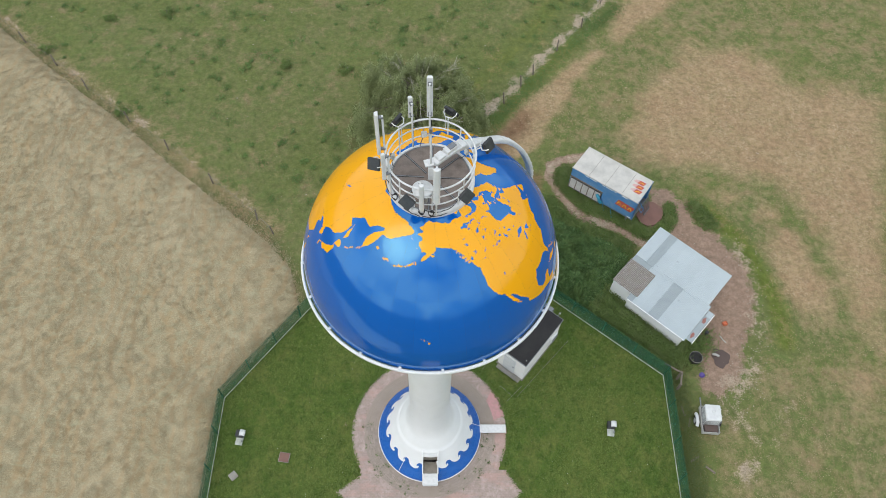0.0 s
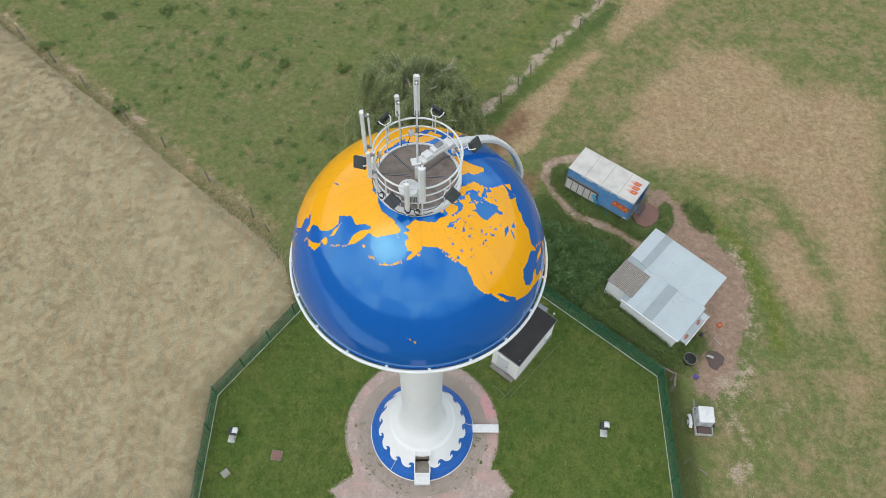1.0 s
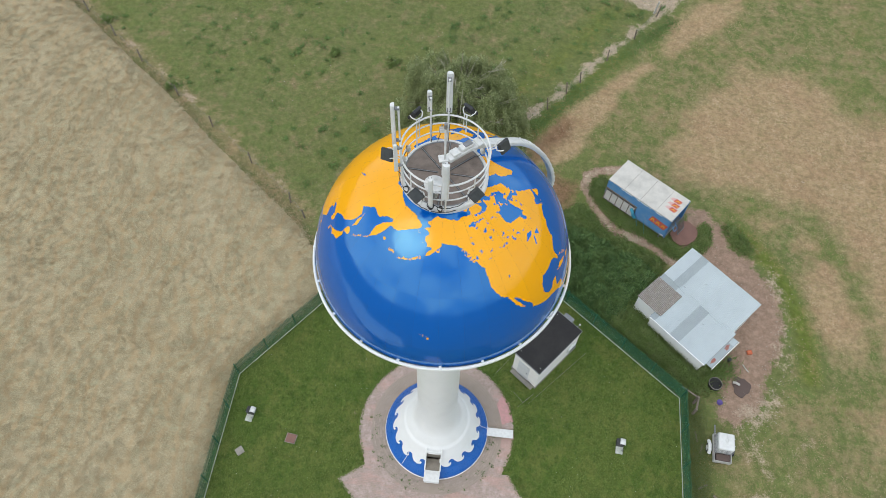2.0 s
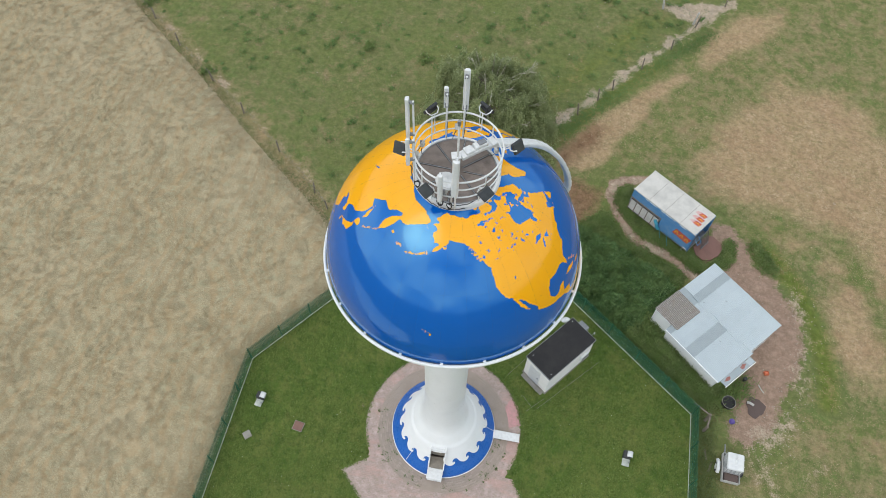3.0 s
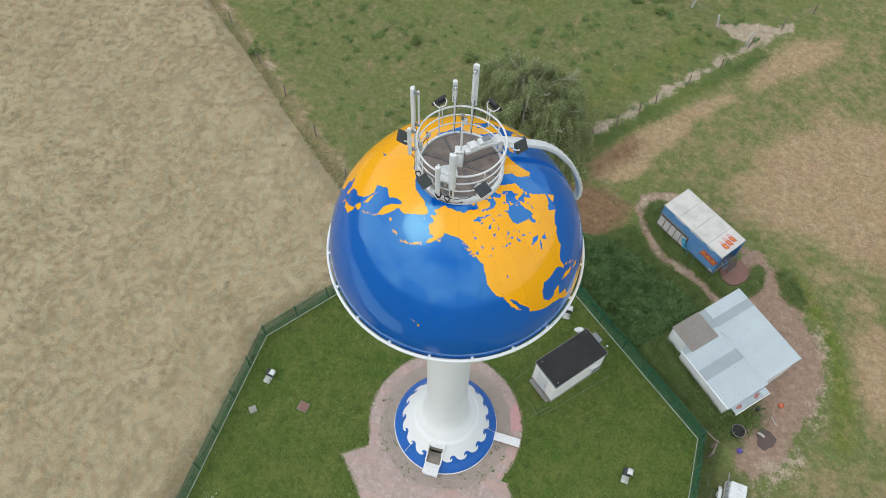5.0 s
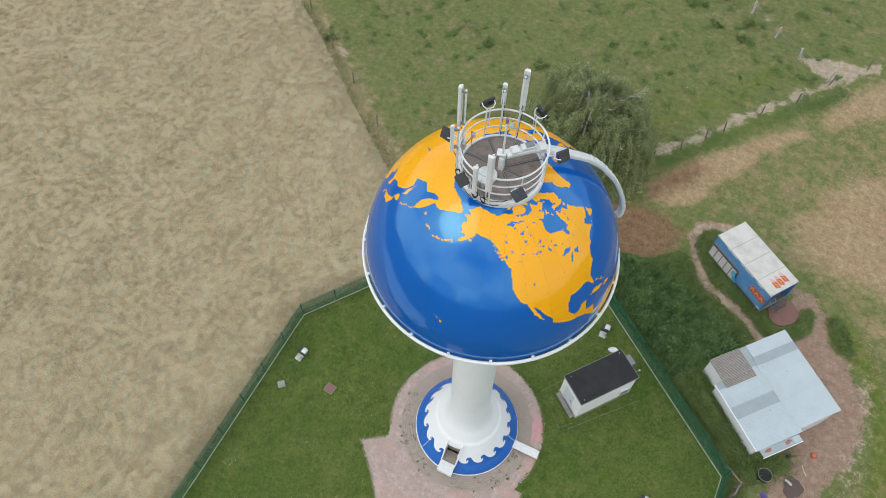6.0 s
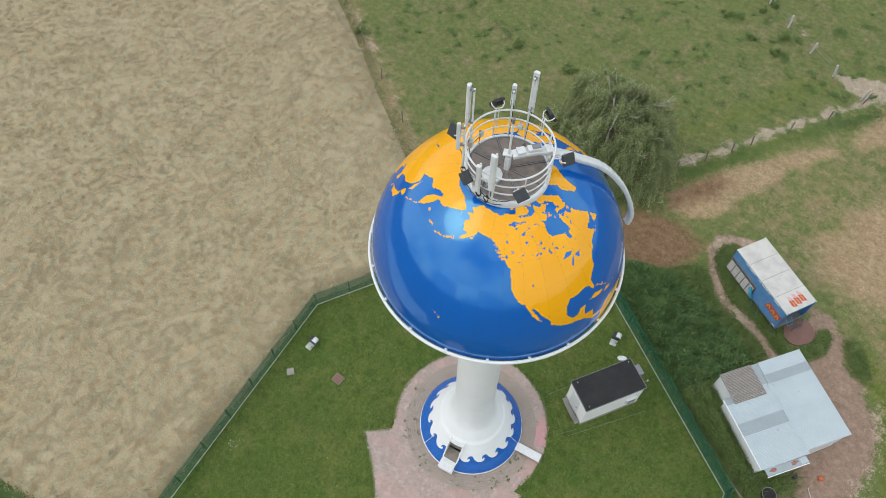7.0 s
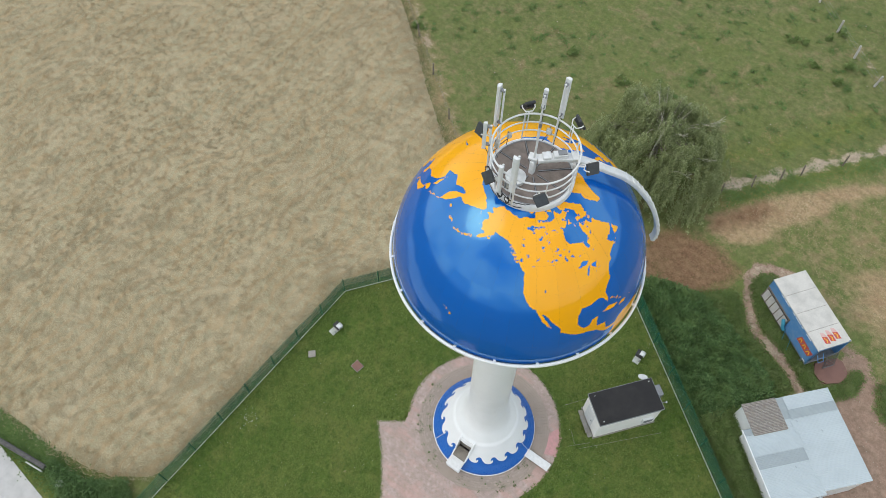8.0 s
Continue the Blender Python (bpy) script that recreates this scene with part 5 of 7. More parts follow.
# ---- buildings and yard ----
def equipment_hut():
    L, W, H = 4.3, 2.1, 2.55
    hut = tagged(empty("equipment_hut", pose(6.93, 5.93, 0, 0, 0, 51)), "small off-white equipment hut with a black felt roof", "hut")
    wall = box((L, W, H - 0.05), (0, 0, 0.1), 0.02)
    part("wall", wall, RENDER_WALL, hut, "off-white rendered wall")
    part("plinth", box((L + 0.12, W + 0.12, 0.14), (0, 0, 0)), CONCRETE, hut, "concrete plinth")
    roof = part("roof", box((L + 0.1, W + 0.08, 0.14), (0, 0, H + 0.04), 0.03), BITUMEN, hut, "black felt flat roof")
    for sx, sy, x, y in ((L + 0.14, 0.03, 0, W / 2 + 0.055), (L + 0.14, 0.03, 0, -W / 2 - 0.055), (0.03, W + 0.08, L / 2 + 0.065, 0), (0.03, W + 0.08, -L / 2 - 0.065, 0)):
        part("roof_edge", box((sx, sy, 0.12), (x, y, H + 0.03)), GREY_STEEL, roof, "thin metal roof edge")
    for x, y in ((-L / 2 + 0.25, -W / 2 + 0.15), (-L / 2 + 0.3, W / 2 - 0.2), (L / 2 - 0.2, W / 2 - 0.15)):
        part("roof_bolt", tube((x, y, H + 0.17), (x, y, H + 0.24), 0.025, sides=8), WHITE_STEEL, roof)
    d = part("door", box((0.05, 0.95, 2.0), (-L / 2 - 0.02, 0.15, 0.14), 0.01), PLASTIC_WHITE, hut, "white steel door")
    part("handle", box((0.05, 0.12, 0.03), (-L / 2 - 0.07, -0.2, 1.15), 0.005), GREY_STEEL, d)
    v = part("wall_vent", box((0.75, 0.16, 0.6), (L / 2 - 0.75, -W / 2 - 0.07, 0.9), 0.02), PLASTIC_WHITE, hut, "white wall vent cover")
    for k in range(5):
        part("louvre", box((0.66, 0.03, 0.03), (L / 2 - 0.75, -W / 2 - 0.16, 0.98 + 0.1 * k)), GREY_STEEL, v)
    part("doorstep", box((0.3, 1.9, 0.1), (-L / 2 - 0.2, 0, 0.0), 0.02), CONCRETE, hut, "worn concrete doorstep")
    g = part("step_grating", box((0.3, 1.15, 0.04), (-L / 2 - 0.3, -0.1, 0.3), 0.01), CONCRETE, hut, "grey steel grating by the door")
    for k in range(9):
        part("grating_bar", box((0.28, 0.03, 0.02), (-L / 2 - 0.3, -0.62 + 0.13 * k, 0.34)), GREY_STEEL, g)
    for y in (-0.6, 0.4):
        part("grating_leg", box((0.24, 0.04, 0.2), (-L / 2 - 0.3, y, 0.1)), GREY_STEEL, g)
    ac = part("air_conditioner", box((0.4, 0.75, 0.55), (L / 2 + 0.4, 0.3, 1.75), 0.03), GREY_STEEL, hut, "grey cooling unit on the end wall")
    part("fan_grille", tube((L / 2 + 0.6, 0.3, 2.02), (L / 2 + 0.63, 0.3, 2.02), 0.2, sides=20), DARK_METAL, ac)
    for y in (-0.4, 0.2):
        part("bracket", box((0.5, 0.04, 0.05), (L / 2 + 0.26, y + 0.4, 1.71)), GREY_STEEL, ac)
    arm = part("lamp_arm", sweep([(L / 2, -0.55, 2.3), (L / 2 + 0.3, -0.6, 2.4), (L / 2 + 0.5, -0.6, 2.35)], 0.02, 6), GREY_STEEL, hut)
    part("small_lamp", lathe([(0.0, 0.06), (0.06, 0.03), (0.06, -0.05), (0, -0.06)], 14), PLASTIC_WHITE, arm, "", True, pose(L / 2 + 0.52, -0.6, 2.32))
    tank = part("dish", lathe([(0.0, 0.0), (0.16, 0.02), (0.26, 0.08), (0.32, 0.18), (0.3, 0.18), (0.24, 0.1), (0.14, 0.05), (0, 0.03)], 28), PLASTIC_WHITE, hut, "white round dish on the wall", True, pose(L / 2 - 0.35, W / 2 + 0.26, 2.25, -38, 0, -20))
    part("dish_mount", tube((L / 2 - 0.35, W / 2, 2.15), (L / 2 - 0.35, W / 2 + 0.27, 2.25), 0.03), GREY_STEEL, tank, m=tank.matrix_basis.inverted())


equipment_hut()


def roof_sheet(u, v, w, l, waves, bm=None, lift=0.0, high=2.66, fall=0.04, crest=0.007):
    """A corrugated sheet, long along v, that follows the roof's fall."""
    bm = bm or bmesh.new()
    n = waves * 4
    rows = []
    for j in range(2):
        row = []
        for i in range(n + 1):
            x = u + w * i / n
            y = v + l * j
            row.append(bm.verts.new((x, -y, high - fall * y + lift + crest * math.sin(2 * math.pi * waves * i / n))))
        rows.append(row)
    for i in range(n):
        bm.faces.new((rows[0][i], rows[1][i], rows[1][i + 1], rows[0][i + 1]))
    lo = bmesh.ops.extrude_face_region(bm, geom=bm.faces[:])
    bmesh.ops.translate(bm, vec=(0, 0, -0.02), verts=[g for g in lo["geom"] if isinstance(g, bmesh.types.BMVert)])
    bmesh.ops.recalc_face_normals(bm, faces=bm.faces[:])
    return bm


def field_shed():
    shed = tagged(empty("field_shed", pose(17.12, 14.62, 0, 0, 0, -42.7)), "low white field shed roofed with pale corrugated sheets", "shed")
    # local x runs along the north-east eaves, local -y down the roof
    walls = (((0.15, -0.15), (6.0, -0.15)), ((6.0, -0.15), (6.1, -3.2)), ((6.1, -3.3), (6.12, -6.06)), ((0.08, -0.2), (0.08, -5.8)), ((0.1, -5.74), (1.6, -5.74)), ((1.6, -6.08), (6.16, -6.1)))
    for (x0, y0), (x1, y1) in walls:
        d = Vector((x1 - x0, y1 - y0))
        side = Vector((-d.y, d.x)).normalized() * 0.06
        pts = [(x0 - side.x, y0 - side.y), (x1 - side.x, y1 - side.y), (x1 + side.x, y1 + side.y), (x0 + side.x, y0 + side.y)]
        bm = slab(pts, 0, 1)
        for v in bm.verts:
            if v.co.z > 0.5:
                v.co.z = 2.55 + 0.04 * v.co.y
        part("wall", bm, WHITE_PAINT, shed, "whitewashed board wall")
    cols = [0.0, 0.9, 1.5, 2.4, 3.3, 4.2, 5.15, 6.08]
    for i, (a, b) in enumerate(zip(cols, cols[1:])):
        part("roof_sheet", roof_sheet(a, -0.05, b - a + 0.06, 3.15 + 0.08 * (i % 3), 9, None, 0.006 * (i % 2)), SHEET_GREY if i == 1 else SHEET, shed, "weathered grey sheet" if i == 1 else "")
    cols = [2.0, 2.7, 3.3, 4.15, 4.95, 5.65, 6.3]
    for i, (a, b) in enumerate(zip(cols, cols[1:])):
        part("roof_sheet", roof_sheet(a, 3.05, b - a + 0.06, 3.4 + 0.05 * ((i * 2) % 3), 9, None, -0.022 + 0.006 * (i % 2)), SHEET_GREY if i == 2 else SHEET, shed, "weathered grey sheet" if i == 2 else "")
    part("roof_sheet", roof_sheet(0.0, 3.05, 1.55, 0.75, 9, None, -0.045), SHEET_GREY, shed, "weathered grey sheet")
    part("roof_sheet", roof_sheet(1.45, 3.05, 0.65, 0.85, 6, None, -0.04), SHEET, shed)
    part("roof_sheet", roof_sheet(1.55, 5.9, 0.6, 0.6, 6, None, -0.05), SHEET_GREY, shed)
    for i in range(3):
        part("fibre_sheet", roof_sheet(-0.05 + 0.7 * i, 3.6, 0.73, 2.3, 6, None, 0.0 + 0.008 * (i % 2), crest=0.018), FIBRE, shed, "old grey-brown fibre cement sheet")
    part("eaves_board", box((4.75, 0.06, 0.14), (3.95, -6.5, 2.29), 0.008), WHITE_PAINT, shed, "white eaves board")
    part("eaves_board", box((0.05, 3.0, 0.1), (6.87, -4.82, 2.31), 0.008), WHITE_PAINT, shed, "white eaves board")
    # loose strip along the south-east eaves, rusted at both ends
    panel = part("eaves_panel", box((0.46, 2.95, 0.03), (6.6, -4.8, 2.36), 0.005, 0), SHEET_GREY, shed, "loose grey panel along the eaves")
    part("panel_end", box((0.4, 0.5, 0.02), (6.6, -3.62, 2.392), 0.005, 4), SHEET, panel, "pale sheet end")
    for cy, n in ((-4.25, 9), (-5.75, 8)):
        pts = [(6.56 + (0.11 + 0.04 * math.sin(3.1 * k + cy)) * math.cos(6.283 * k / n), cy + (0.27 + 0.09 * math.sin(2.3 * k + cy)) * math.sin(6.283 * k / n)) for k in range(n)]
        part("rust_patch", slab(pts, 2.392, 2.4), RUST_RED, panel, "red-brown rusty patch")
    part("old_can", lathe([(0.13, 0.0), (0.13, 0.34), (0.1, 0.36), (0, 0.36)], 18), DARK_METAL, shed, "dark can by the shed wall", False, pose(7.15, -3.55, 0))
    for x, y in ((2.6, -1.6), (1.7, -2.9), (4.4, -4.2)):
        part("patch", box((0.14, 0.05, 0.012), (x, y, 2.66 + 0.04 * y + 0.028), 0, 25), SHEET_GREY, shed)


field_shed()


def swap_body():
    L, W, Z0, Z1 = 5.74, 2.46, 0.75, 3.12
    t = tagged(empty("trailer_body", pose(14.08, 19.2, 0, 0, 0, -36.3)), "old blue lorry body with a white roof used as a stable", "lorry body")
    shell = part("floor_frame", box((L, W, 0.16), (0, 0, Z0), 0.02), GREY_STEEL, t, "steel underframe")
    for i in range(4):
        a = -L / 2 + L / 4 * i
        part("roof_panel", box((L / 4 - 0.03, W, 0.05), (a + L / 8, 0, Z1 - 0.05), 0.008), BOX_ROOF, t, "grubby white roof panel")
    part("roof_seam", box((L - 0.02, W - 0.02, 0.045), (0, 0, Z1 - 0.06)), CONCRETE, t, "grey seams between roof panels")
    for s in (-1, 1):
        part("roof_rail", box((L + 0.04, 0.06, 0.1), (0, s * (W / 2 + 0.02), Z1 - 0.1), 0.01), BOX_ROOF, t)
    part("far_side", box((L, 0.06, Z1 - Z0 - 0.1), (0, W / 2 - 0.03, Z0 + 0.05)), BOX_BLUE, t, "blue side wall")
    part("end_wall", box((0.06, W, Z1 - Z0 - 0.1), (-L / 2 + 0.03, 0, Z0 + 0.05)), BOX_BLUE, t)
    y = -W / 2
    hull = part("near_side", box((L * 0.5, 0.06, Z1 - Z0 - 0.1), (L * 0.25, y + 0.03, Z0 + 0.05)), BOX_BLUE, t, "faded blue side wall with emblem")
    part("near_side", box((L * 0.5, 0.06, 0.95), (-L * 0.25, y + 0.03, Z1 - 1.0)), BOX_BLUE, t, "faded blue side wall")
    part("sill_rail", box((L * 0.5, 0.1, 0.08), (-L * 0.25, y + 0.0, Z1 - 1.1), 0.01), TIMBER, t)
    # hinged lower flap of pale boards in a dark frame, standing out at the foot
    lean = pose(0, y - 0.02, Z1 - 1.1, -7, 0, 0)
    flap = part("side_flap", box((L * 0.48, 0.03, 1.2), (-L * 0.25, 0.02, -1.2)), SEAM, t, "dark frame of the lower side flap", False, lean)
    for i in range(5):
        part("side_board", box((0.46, 0.04, 0.95), (-L / 2 + 0.36 + 0.54 * i, -0.012, -1.1), 0.01), BOARD, flap, "pale grey side board")
    for i in range(6):
        part("side_post", box((0.05, 0.07, 1.2), (-L / 2 + 0.09 + 0.54 * i, -0.02, -1.2)), TIMBER, flap)
    # emblem: three red slanted lozenges with yellow strokes, on the side and on the roof
    for i in range(3):
        x, zc = 1.5 + 0.47 * i, Z0 + 1.2 - 0.03 * i
        bm = slab([(x - 0.32, -0.32), (x + 0.14, -0.32), (x + 0.34, 0.34), (x - 0.12, 0.34)], 0, 0.008)
        bmesh.ops.transform(bm, matrix=Matrix.Translation((0, y - 0.002, zc)) @ Matrix.Rotation(radians(90), 4, "X"), verts=bm.verts[:])
        e = part("emblem", bm, RED_PAINT, hull, "red slanted lozenge emblem")
        for k, tilt in ((-0.1, 18), (0.08, -16)):
            part("emblem_bar", box((0.07, 0.012, 0.36), (0, 0, -0.18)), YELLOW_PAINT, e, "yellow stroke", False, pose(x + k, y - 0.012, zc, 0, tilt, 0))
        xr, yr = 2.12 + 0.06 * i, 0.56 - 0.44 * i
        bm = slab([(xr - 0.2, yr - 0.2), (xr + 0.3, yr - 0.2), (xr + 0.4, yr + 0.16), (xr - 0.1, yr + 0.16)], Z1, Z1 + 0.006)
        e = part("roof_emblem", bm, RED_PAINT, t, "red lozenge emblem on the roof")
        for k in range(3):
            part("emblem_fade", slab([(xr - 0.2 - 0.11 * (k + 1), yr - 0.2 + 0.02 * k), (xr - 0.205 - 0.11 * k, yr - 0.2 + 0.02 * k), (xr - 0.105 - 0.11 * k, yr + 0.16 - 0.04 * k), (xr - 0.1 - 0.11 * (k + 1), yr + 0.16 - 0.04 * k)], Z1, Z1 + 0.005), FADED_RED, e, "sun-faded end of the emblem")
        for k, tilt in ((-0.02, 35), (0.14, -10)):
            part("emblem_bar", box((0.26, 0.055, 0.004), (xr + k + 0.04, yr - 0.02, Z1 + 0.006), 0, tilt), YELLOW_PAINT, e, "yellow stroke")
    for x, w in ((-1.55, 0.3), (-1.0, 0.62), (-0.1, 0.3), (0.45, 0.62), (0.95, 0.2), (1.75, 0.55)):
        part("lettering_bar", box((w, 0.01, 0.075), (x, y - 0.006, Z1 - 0.26)), WHITE_PAINT, t, "thin white line of lettering")
    part("lettering_bar", box((0.3, 0.01, 0.1), (L / 2 - 0.3, y - 0.006, Z0 + 0.15)), WHITE_PAINT, t, "thin white line of lettering")
    # open rear end with a folded frame
    for sy in (-1, 1):
        part("corner_post", box((0.1, 0.1, Z1 - Z0), (L / 2 - 0.05, sy * (W / 2 - 0.05), Z0)), BOX_BLUE, t)
    part("header", box((0.1, W, 0.16), (L / 2 - 0.05, 0, Z1 - 0.22)), BOX_BLUE, t)
    for x in (-L / 2 + 0.5, L / 2 - 0.5):
        for yy in (-W / 2 + 0.2, W / 2 - 0.2):
            part("leg", box((0.12, 0.12, Z0), (x, yy, 0)), GREY_STEEL, t, "steel leg")
    part("tarpaulin", sweep([(-0.35, y - 0.16, 1.75), (-0.1, y - 0.24, 1.55), (0.0, y - 0.2, 1.2), (0.15, y - 0.12, 1.0)], 0.13, 8), TURQUOISE, t, "crumpled turquoise tarpaulin")
    for x, d in ((0.2, 0.5), (0.9, 0.5)):
        part("strut", tube((x, y - 0.02, 1.1), (x + d, y - 0.22, 0.02), 0.018, sides=6), TURQUOISE, t, "thin blue strut")
    bracket = part("blue_bracket", sweep([(L / 2, -0.9, 2.2), (L / 2 + 0.38, -0.85, 1.7), (L / 2 + 0.4, -0.45, 1.7), (L / 2, -0.45, 2.2)], 0.03, 6), BOX_BLUE, t, "bent blue bracket at the open end")
    part("crossbar", tube((L / 2 + 0.2, -0.88, 1.94), (L / 2 + 0.2, -0.46, 1.94), 0.025, sides=6), BOX_BLUE, bracket)
    grille = part("leaning_grille", sweep([(L / 2 + 0.08, 0.2, 1.5), (L / 2 + 0.5, 0.2, 0.2), (L / 2 + 0.5, 1.1, 0.2), (L / 2 + 0.08, 1.1, 1.5), (L / 2 + 0.08, 0.2, 1.5)], 0.035, 6), GREY_STEEL, t, "grey metal grille leaning on the open end")
    for k in range(7):
        part("grille_bar", tube((L / 2 + 0.08, 0.3 + 0.115 * k, 1.5), (L / 2 + 0.5, 0.3 + 0.115 * k, 0.2), 0.016, sides=5), GREY_STEEL, grille)
    mat_ = tagged(part("ground_sheet", slab([(16.35, 17.5), (16.9, 18.2), (17.5, 18.8), (17.9, 18.75), (18.5, 18.2), (18.55, 17.7), (18.25, 17.05), (17.6, 16.5), (17.1, 16.45), (16.6, 16.75)], -0.02, 0.1), RUSTY), "brown sheet spread on the ground behind the lorry body", "tarpaulin")


swap_body()


def tote_tank():
    t = tagged(empty("water_tote", pose(18.72, 0.62, 0, 0, 0, -4) @ Matrix.Diagonal((0.92, 0.93, 0.95, 1))), "white plastic water tote in a cage on a grey trailer", "water tank")
    tray = part("tray", box((1.2, 1.95, 0.12), (0, -0.1, 0.45), 0.02), BOARD, t, "pale grey trailer tray")
    for sx, sy, x, y in ((0.05, 1.95, -0.6, -0.1), (0.05, 1.95, 0.6, -0.1), (1.2, 0.05, 0, 0.86), (1.2, 0.05, 0, -1.06)):
        part("side_rail", box((sx, sy, 0.3), (x, y, 0.57), 0.01), BOARD, tray)
    part("bin", box((0.95, 0.5, 0.28), (0.02, -0.75, 0.57), 0.02), PUDDLE, tray, "dark load in the tray")
    body = box((1.12, 1.2, 1.05), (0.05, 0.15, 0.58), 0.07)
    bt = part("tank", body, PLASTIC_WHITE, t, "white plastic tank", False)
    for z in (0.75, 0.98, 1.2, 1.42):
        part("cage_bar", sweep([(-0.53, -0.47, z), (0.63, -0.47, z), (0.63, 0.77, z), (-0.53, 0.77, z), (-0.53, -0.47, z)], 0.014, 6), GREY_STEEL, bt)
    for y in (-0.12, 0.4):
        part("cage_strap", box((1.16, 0.03, 0.02), (0.05, y, 1.635)), WHITE_STEEL, bt)
    part("cap", lathe([(0.12, 1.63), (0.12, 1.7), (0, 1.71)], 18), PLASTIC_WHITE, bt, "", True, pose(0.05, 0.2, 0))
    part("hose", sweep([(0.05, 0.7, 1.66), (0.12, 0.4, 1.69), (0.02, 0.1, 1.7), (0.1, -0.1, 1.68)], 0.025, 6), PLASTIC_WHITE, bt)
    for sx in (-1, 1):
        w = part("wheel", tube((sx * 0.72, -0.05, 0.32), (sx * 0.92, -0.05, 0.32), 0.32, sides=24), PLASTIC_BLACK, t, "rubber wheel")
        part("rim", tube((sx * 0.93, -0.05, 0.32), (sx * 0.94, -0.05, 0.32), 0.2, sides=20), PLASTIC_WHITE, w)
    part("mudguard", sweep([(-0.85, -0.5, 0.5), (-0.85, -0.3, 0.72), (-0.85, 0.15, 0.72), (-0.85, 0.4, 0.5)], 0.13, 8), PLASTIC_WHITE, t, "white mudguard")
    part("drawbar", box((0.08, 0.9, 0.08), (-0.4, 1.2, 0.45)), GREY_STEEL, t)


tote_tank()


def yard_bits():
    tub = tagged(empty("water_tub", pose(18.75, 5.15, 0) @ Matrix.Diagonal((0.78, 0.78, 0.9, 1))), "round black tub with a pale rim beside the shed", "tub")
    part("tub_wall", lathe([(0.5, 0), (0.56, 0.5), (0.6, 0.52), (0.6, 0.56), (0.52, 0.56), (0.46, 0.06), (0, 0.05)], 40), PLASTIC_BLACK, tub, "black rubber wall", True)
    part("water", lathe([(0, 0.3), (0.5, 0.3)], 40), PLASTIC_BLACK, tub, "dark standing water")
    part("rim", ring_bar(0.57, 0.56, 0.025, 40), CONCRETE, tub, "pale grey rim")
    mud = tagged(part("mud_puddle", slab([(20.68 + 0.62 * (1 + 0.12 * math.sin(3 * k * 0.2618 + 1) + 0.07 * math.sin(7 * k * 0.2618)) * math.cos(k * 0.2618), 5.3 + 0.72 * (1 + 0.12 * math.sin(3 * k * 0.2618 + 1) + 0.07 * math.sin(7 * k * 0.2618)) * math.sin(k * 0.2618)) for k in range(24)], -0.03, 0.02), PUDDLE), "damp dark mud patch in the yard", "puddle", kind="structure")
    crate = tagged(empty("plastic_crate", pose(21.5, 7.95, 0, 0, 0, 15) @ Matrix.Diagonal((0.75, 0.75, 0.8, 1))), "small orange plastic crate lying on bare earth", "crate")
    part("crate_floor", box((0.4, 0.34, 0.03), (0, 0, 0.0)), PLASTIC_ORANGE, crate)
    for sx, sy, x, y in ((0.4, 0.03, 0, 0.17), (0.4, 0.03, 0, -0.17), (0.03, 0.34, 0.19, 0), (0.03, 0.34, -0.19, 0)):
        part("crate_side", box((sx, sy, 0.24), (x, y, 0.0), 0.005), PLASTIC_ORANGE, crate)
    part("crate_load", box((0.33, 0.28, 0.1), (0, 0, 0.1), 0.03), PLASTIC_ORANGE, crate)
    stick = tagged(part("pale_stick", sweep([(20.95, 7.0, 0.03), (21.1, 6.7, 0.04), (21.3, 6.45, 0.03)], 0.035, 6), CURB), "pale broken stick on the ground", "stick")
    rag = tagged(part("violet_tub", lathe([(0.16, 0), (0.2, 0.16), (0.18, 0.16), (0.14, 0.02), (0, 0.02)], 20), PLASTIC_VIOLET, None, "", True, pose(19.05, 3.95, 0)), "small violet bucket on trampled earth", "bucket")
    sack = tagged(part("feed_sack", sweep([(20.1, 5.55, 0.1), (20.3, 5.5, 0.14), (20.55, 5.4, 0.08)], 0.09, 8), BOARD), "pale sack beside the mud", "sack")
    posts = tagged(empty("old_gate", pose(17.25, 3.7, 0)), "grey weathered timber gate remains by the green fence", "gate")
    part("gate_post", box((0.14, 0.14, 1.3), (0, 0, 0)), TIMBER, posts)
    part("gate_post", box((0.14, 0.14, 1.0), (-0.1, -0.75, 0)), TIMBER, posts)
    part("gate_rail", sweep([(0.05, 0, 1.15), (-0.1, -0.75, 0.95)], 0.07, 6), TIMBER, posts)
    part("gate_rail", sweep([(-1.0, 0.7, 1.1), (0, 0, 1.2)], 0.06, 6), TIMBER, posts)
    for (x0, y0), (x1, y1) in (((4.9, 3.2), (5.6, 2.5)), ((6.0, 2.4), (9.9, 6.6)), ((3.6, 4.3), (5.2, 6.4)), ((5.3, 2.1), (6.4, 3.2))):
        tagged(part("edging_strip", sweep([(x0, y0, 0.0), (x1, y1, 0.0)], 0.014, 6), CONCRETE), "thin pale edging strip in the lawn by the hut", "edging", "edging strips")
    for x, y, a in ((17.6, 0.6, 70), (17.5, -1.9, 30), (18.4, -2.6, -40), (17.3, 1.4, 100)):
        tagged(part("timber_offcut", box((0.7, 0.12, 0.06), (0, 0, 0), 0.01, 0), TIMBER, None, "", False, pose(x, y, 0, 0, 0, a)), "grey timber offcut lying in rough grass", "timber", "timber offcuts")
    rail = tagged(empty("timber_barrier"), "dark weathered timber barrier beside the road", "barrier")
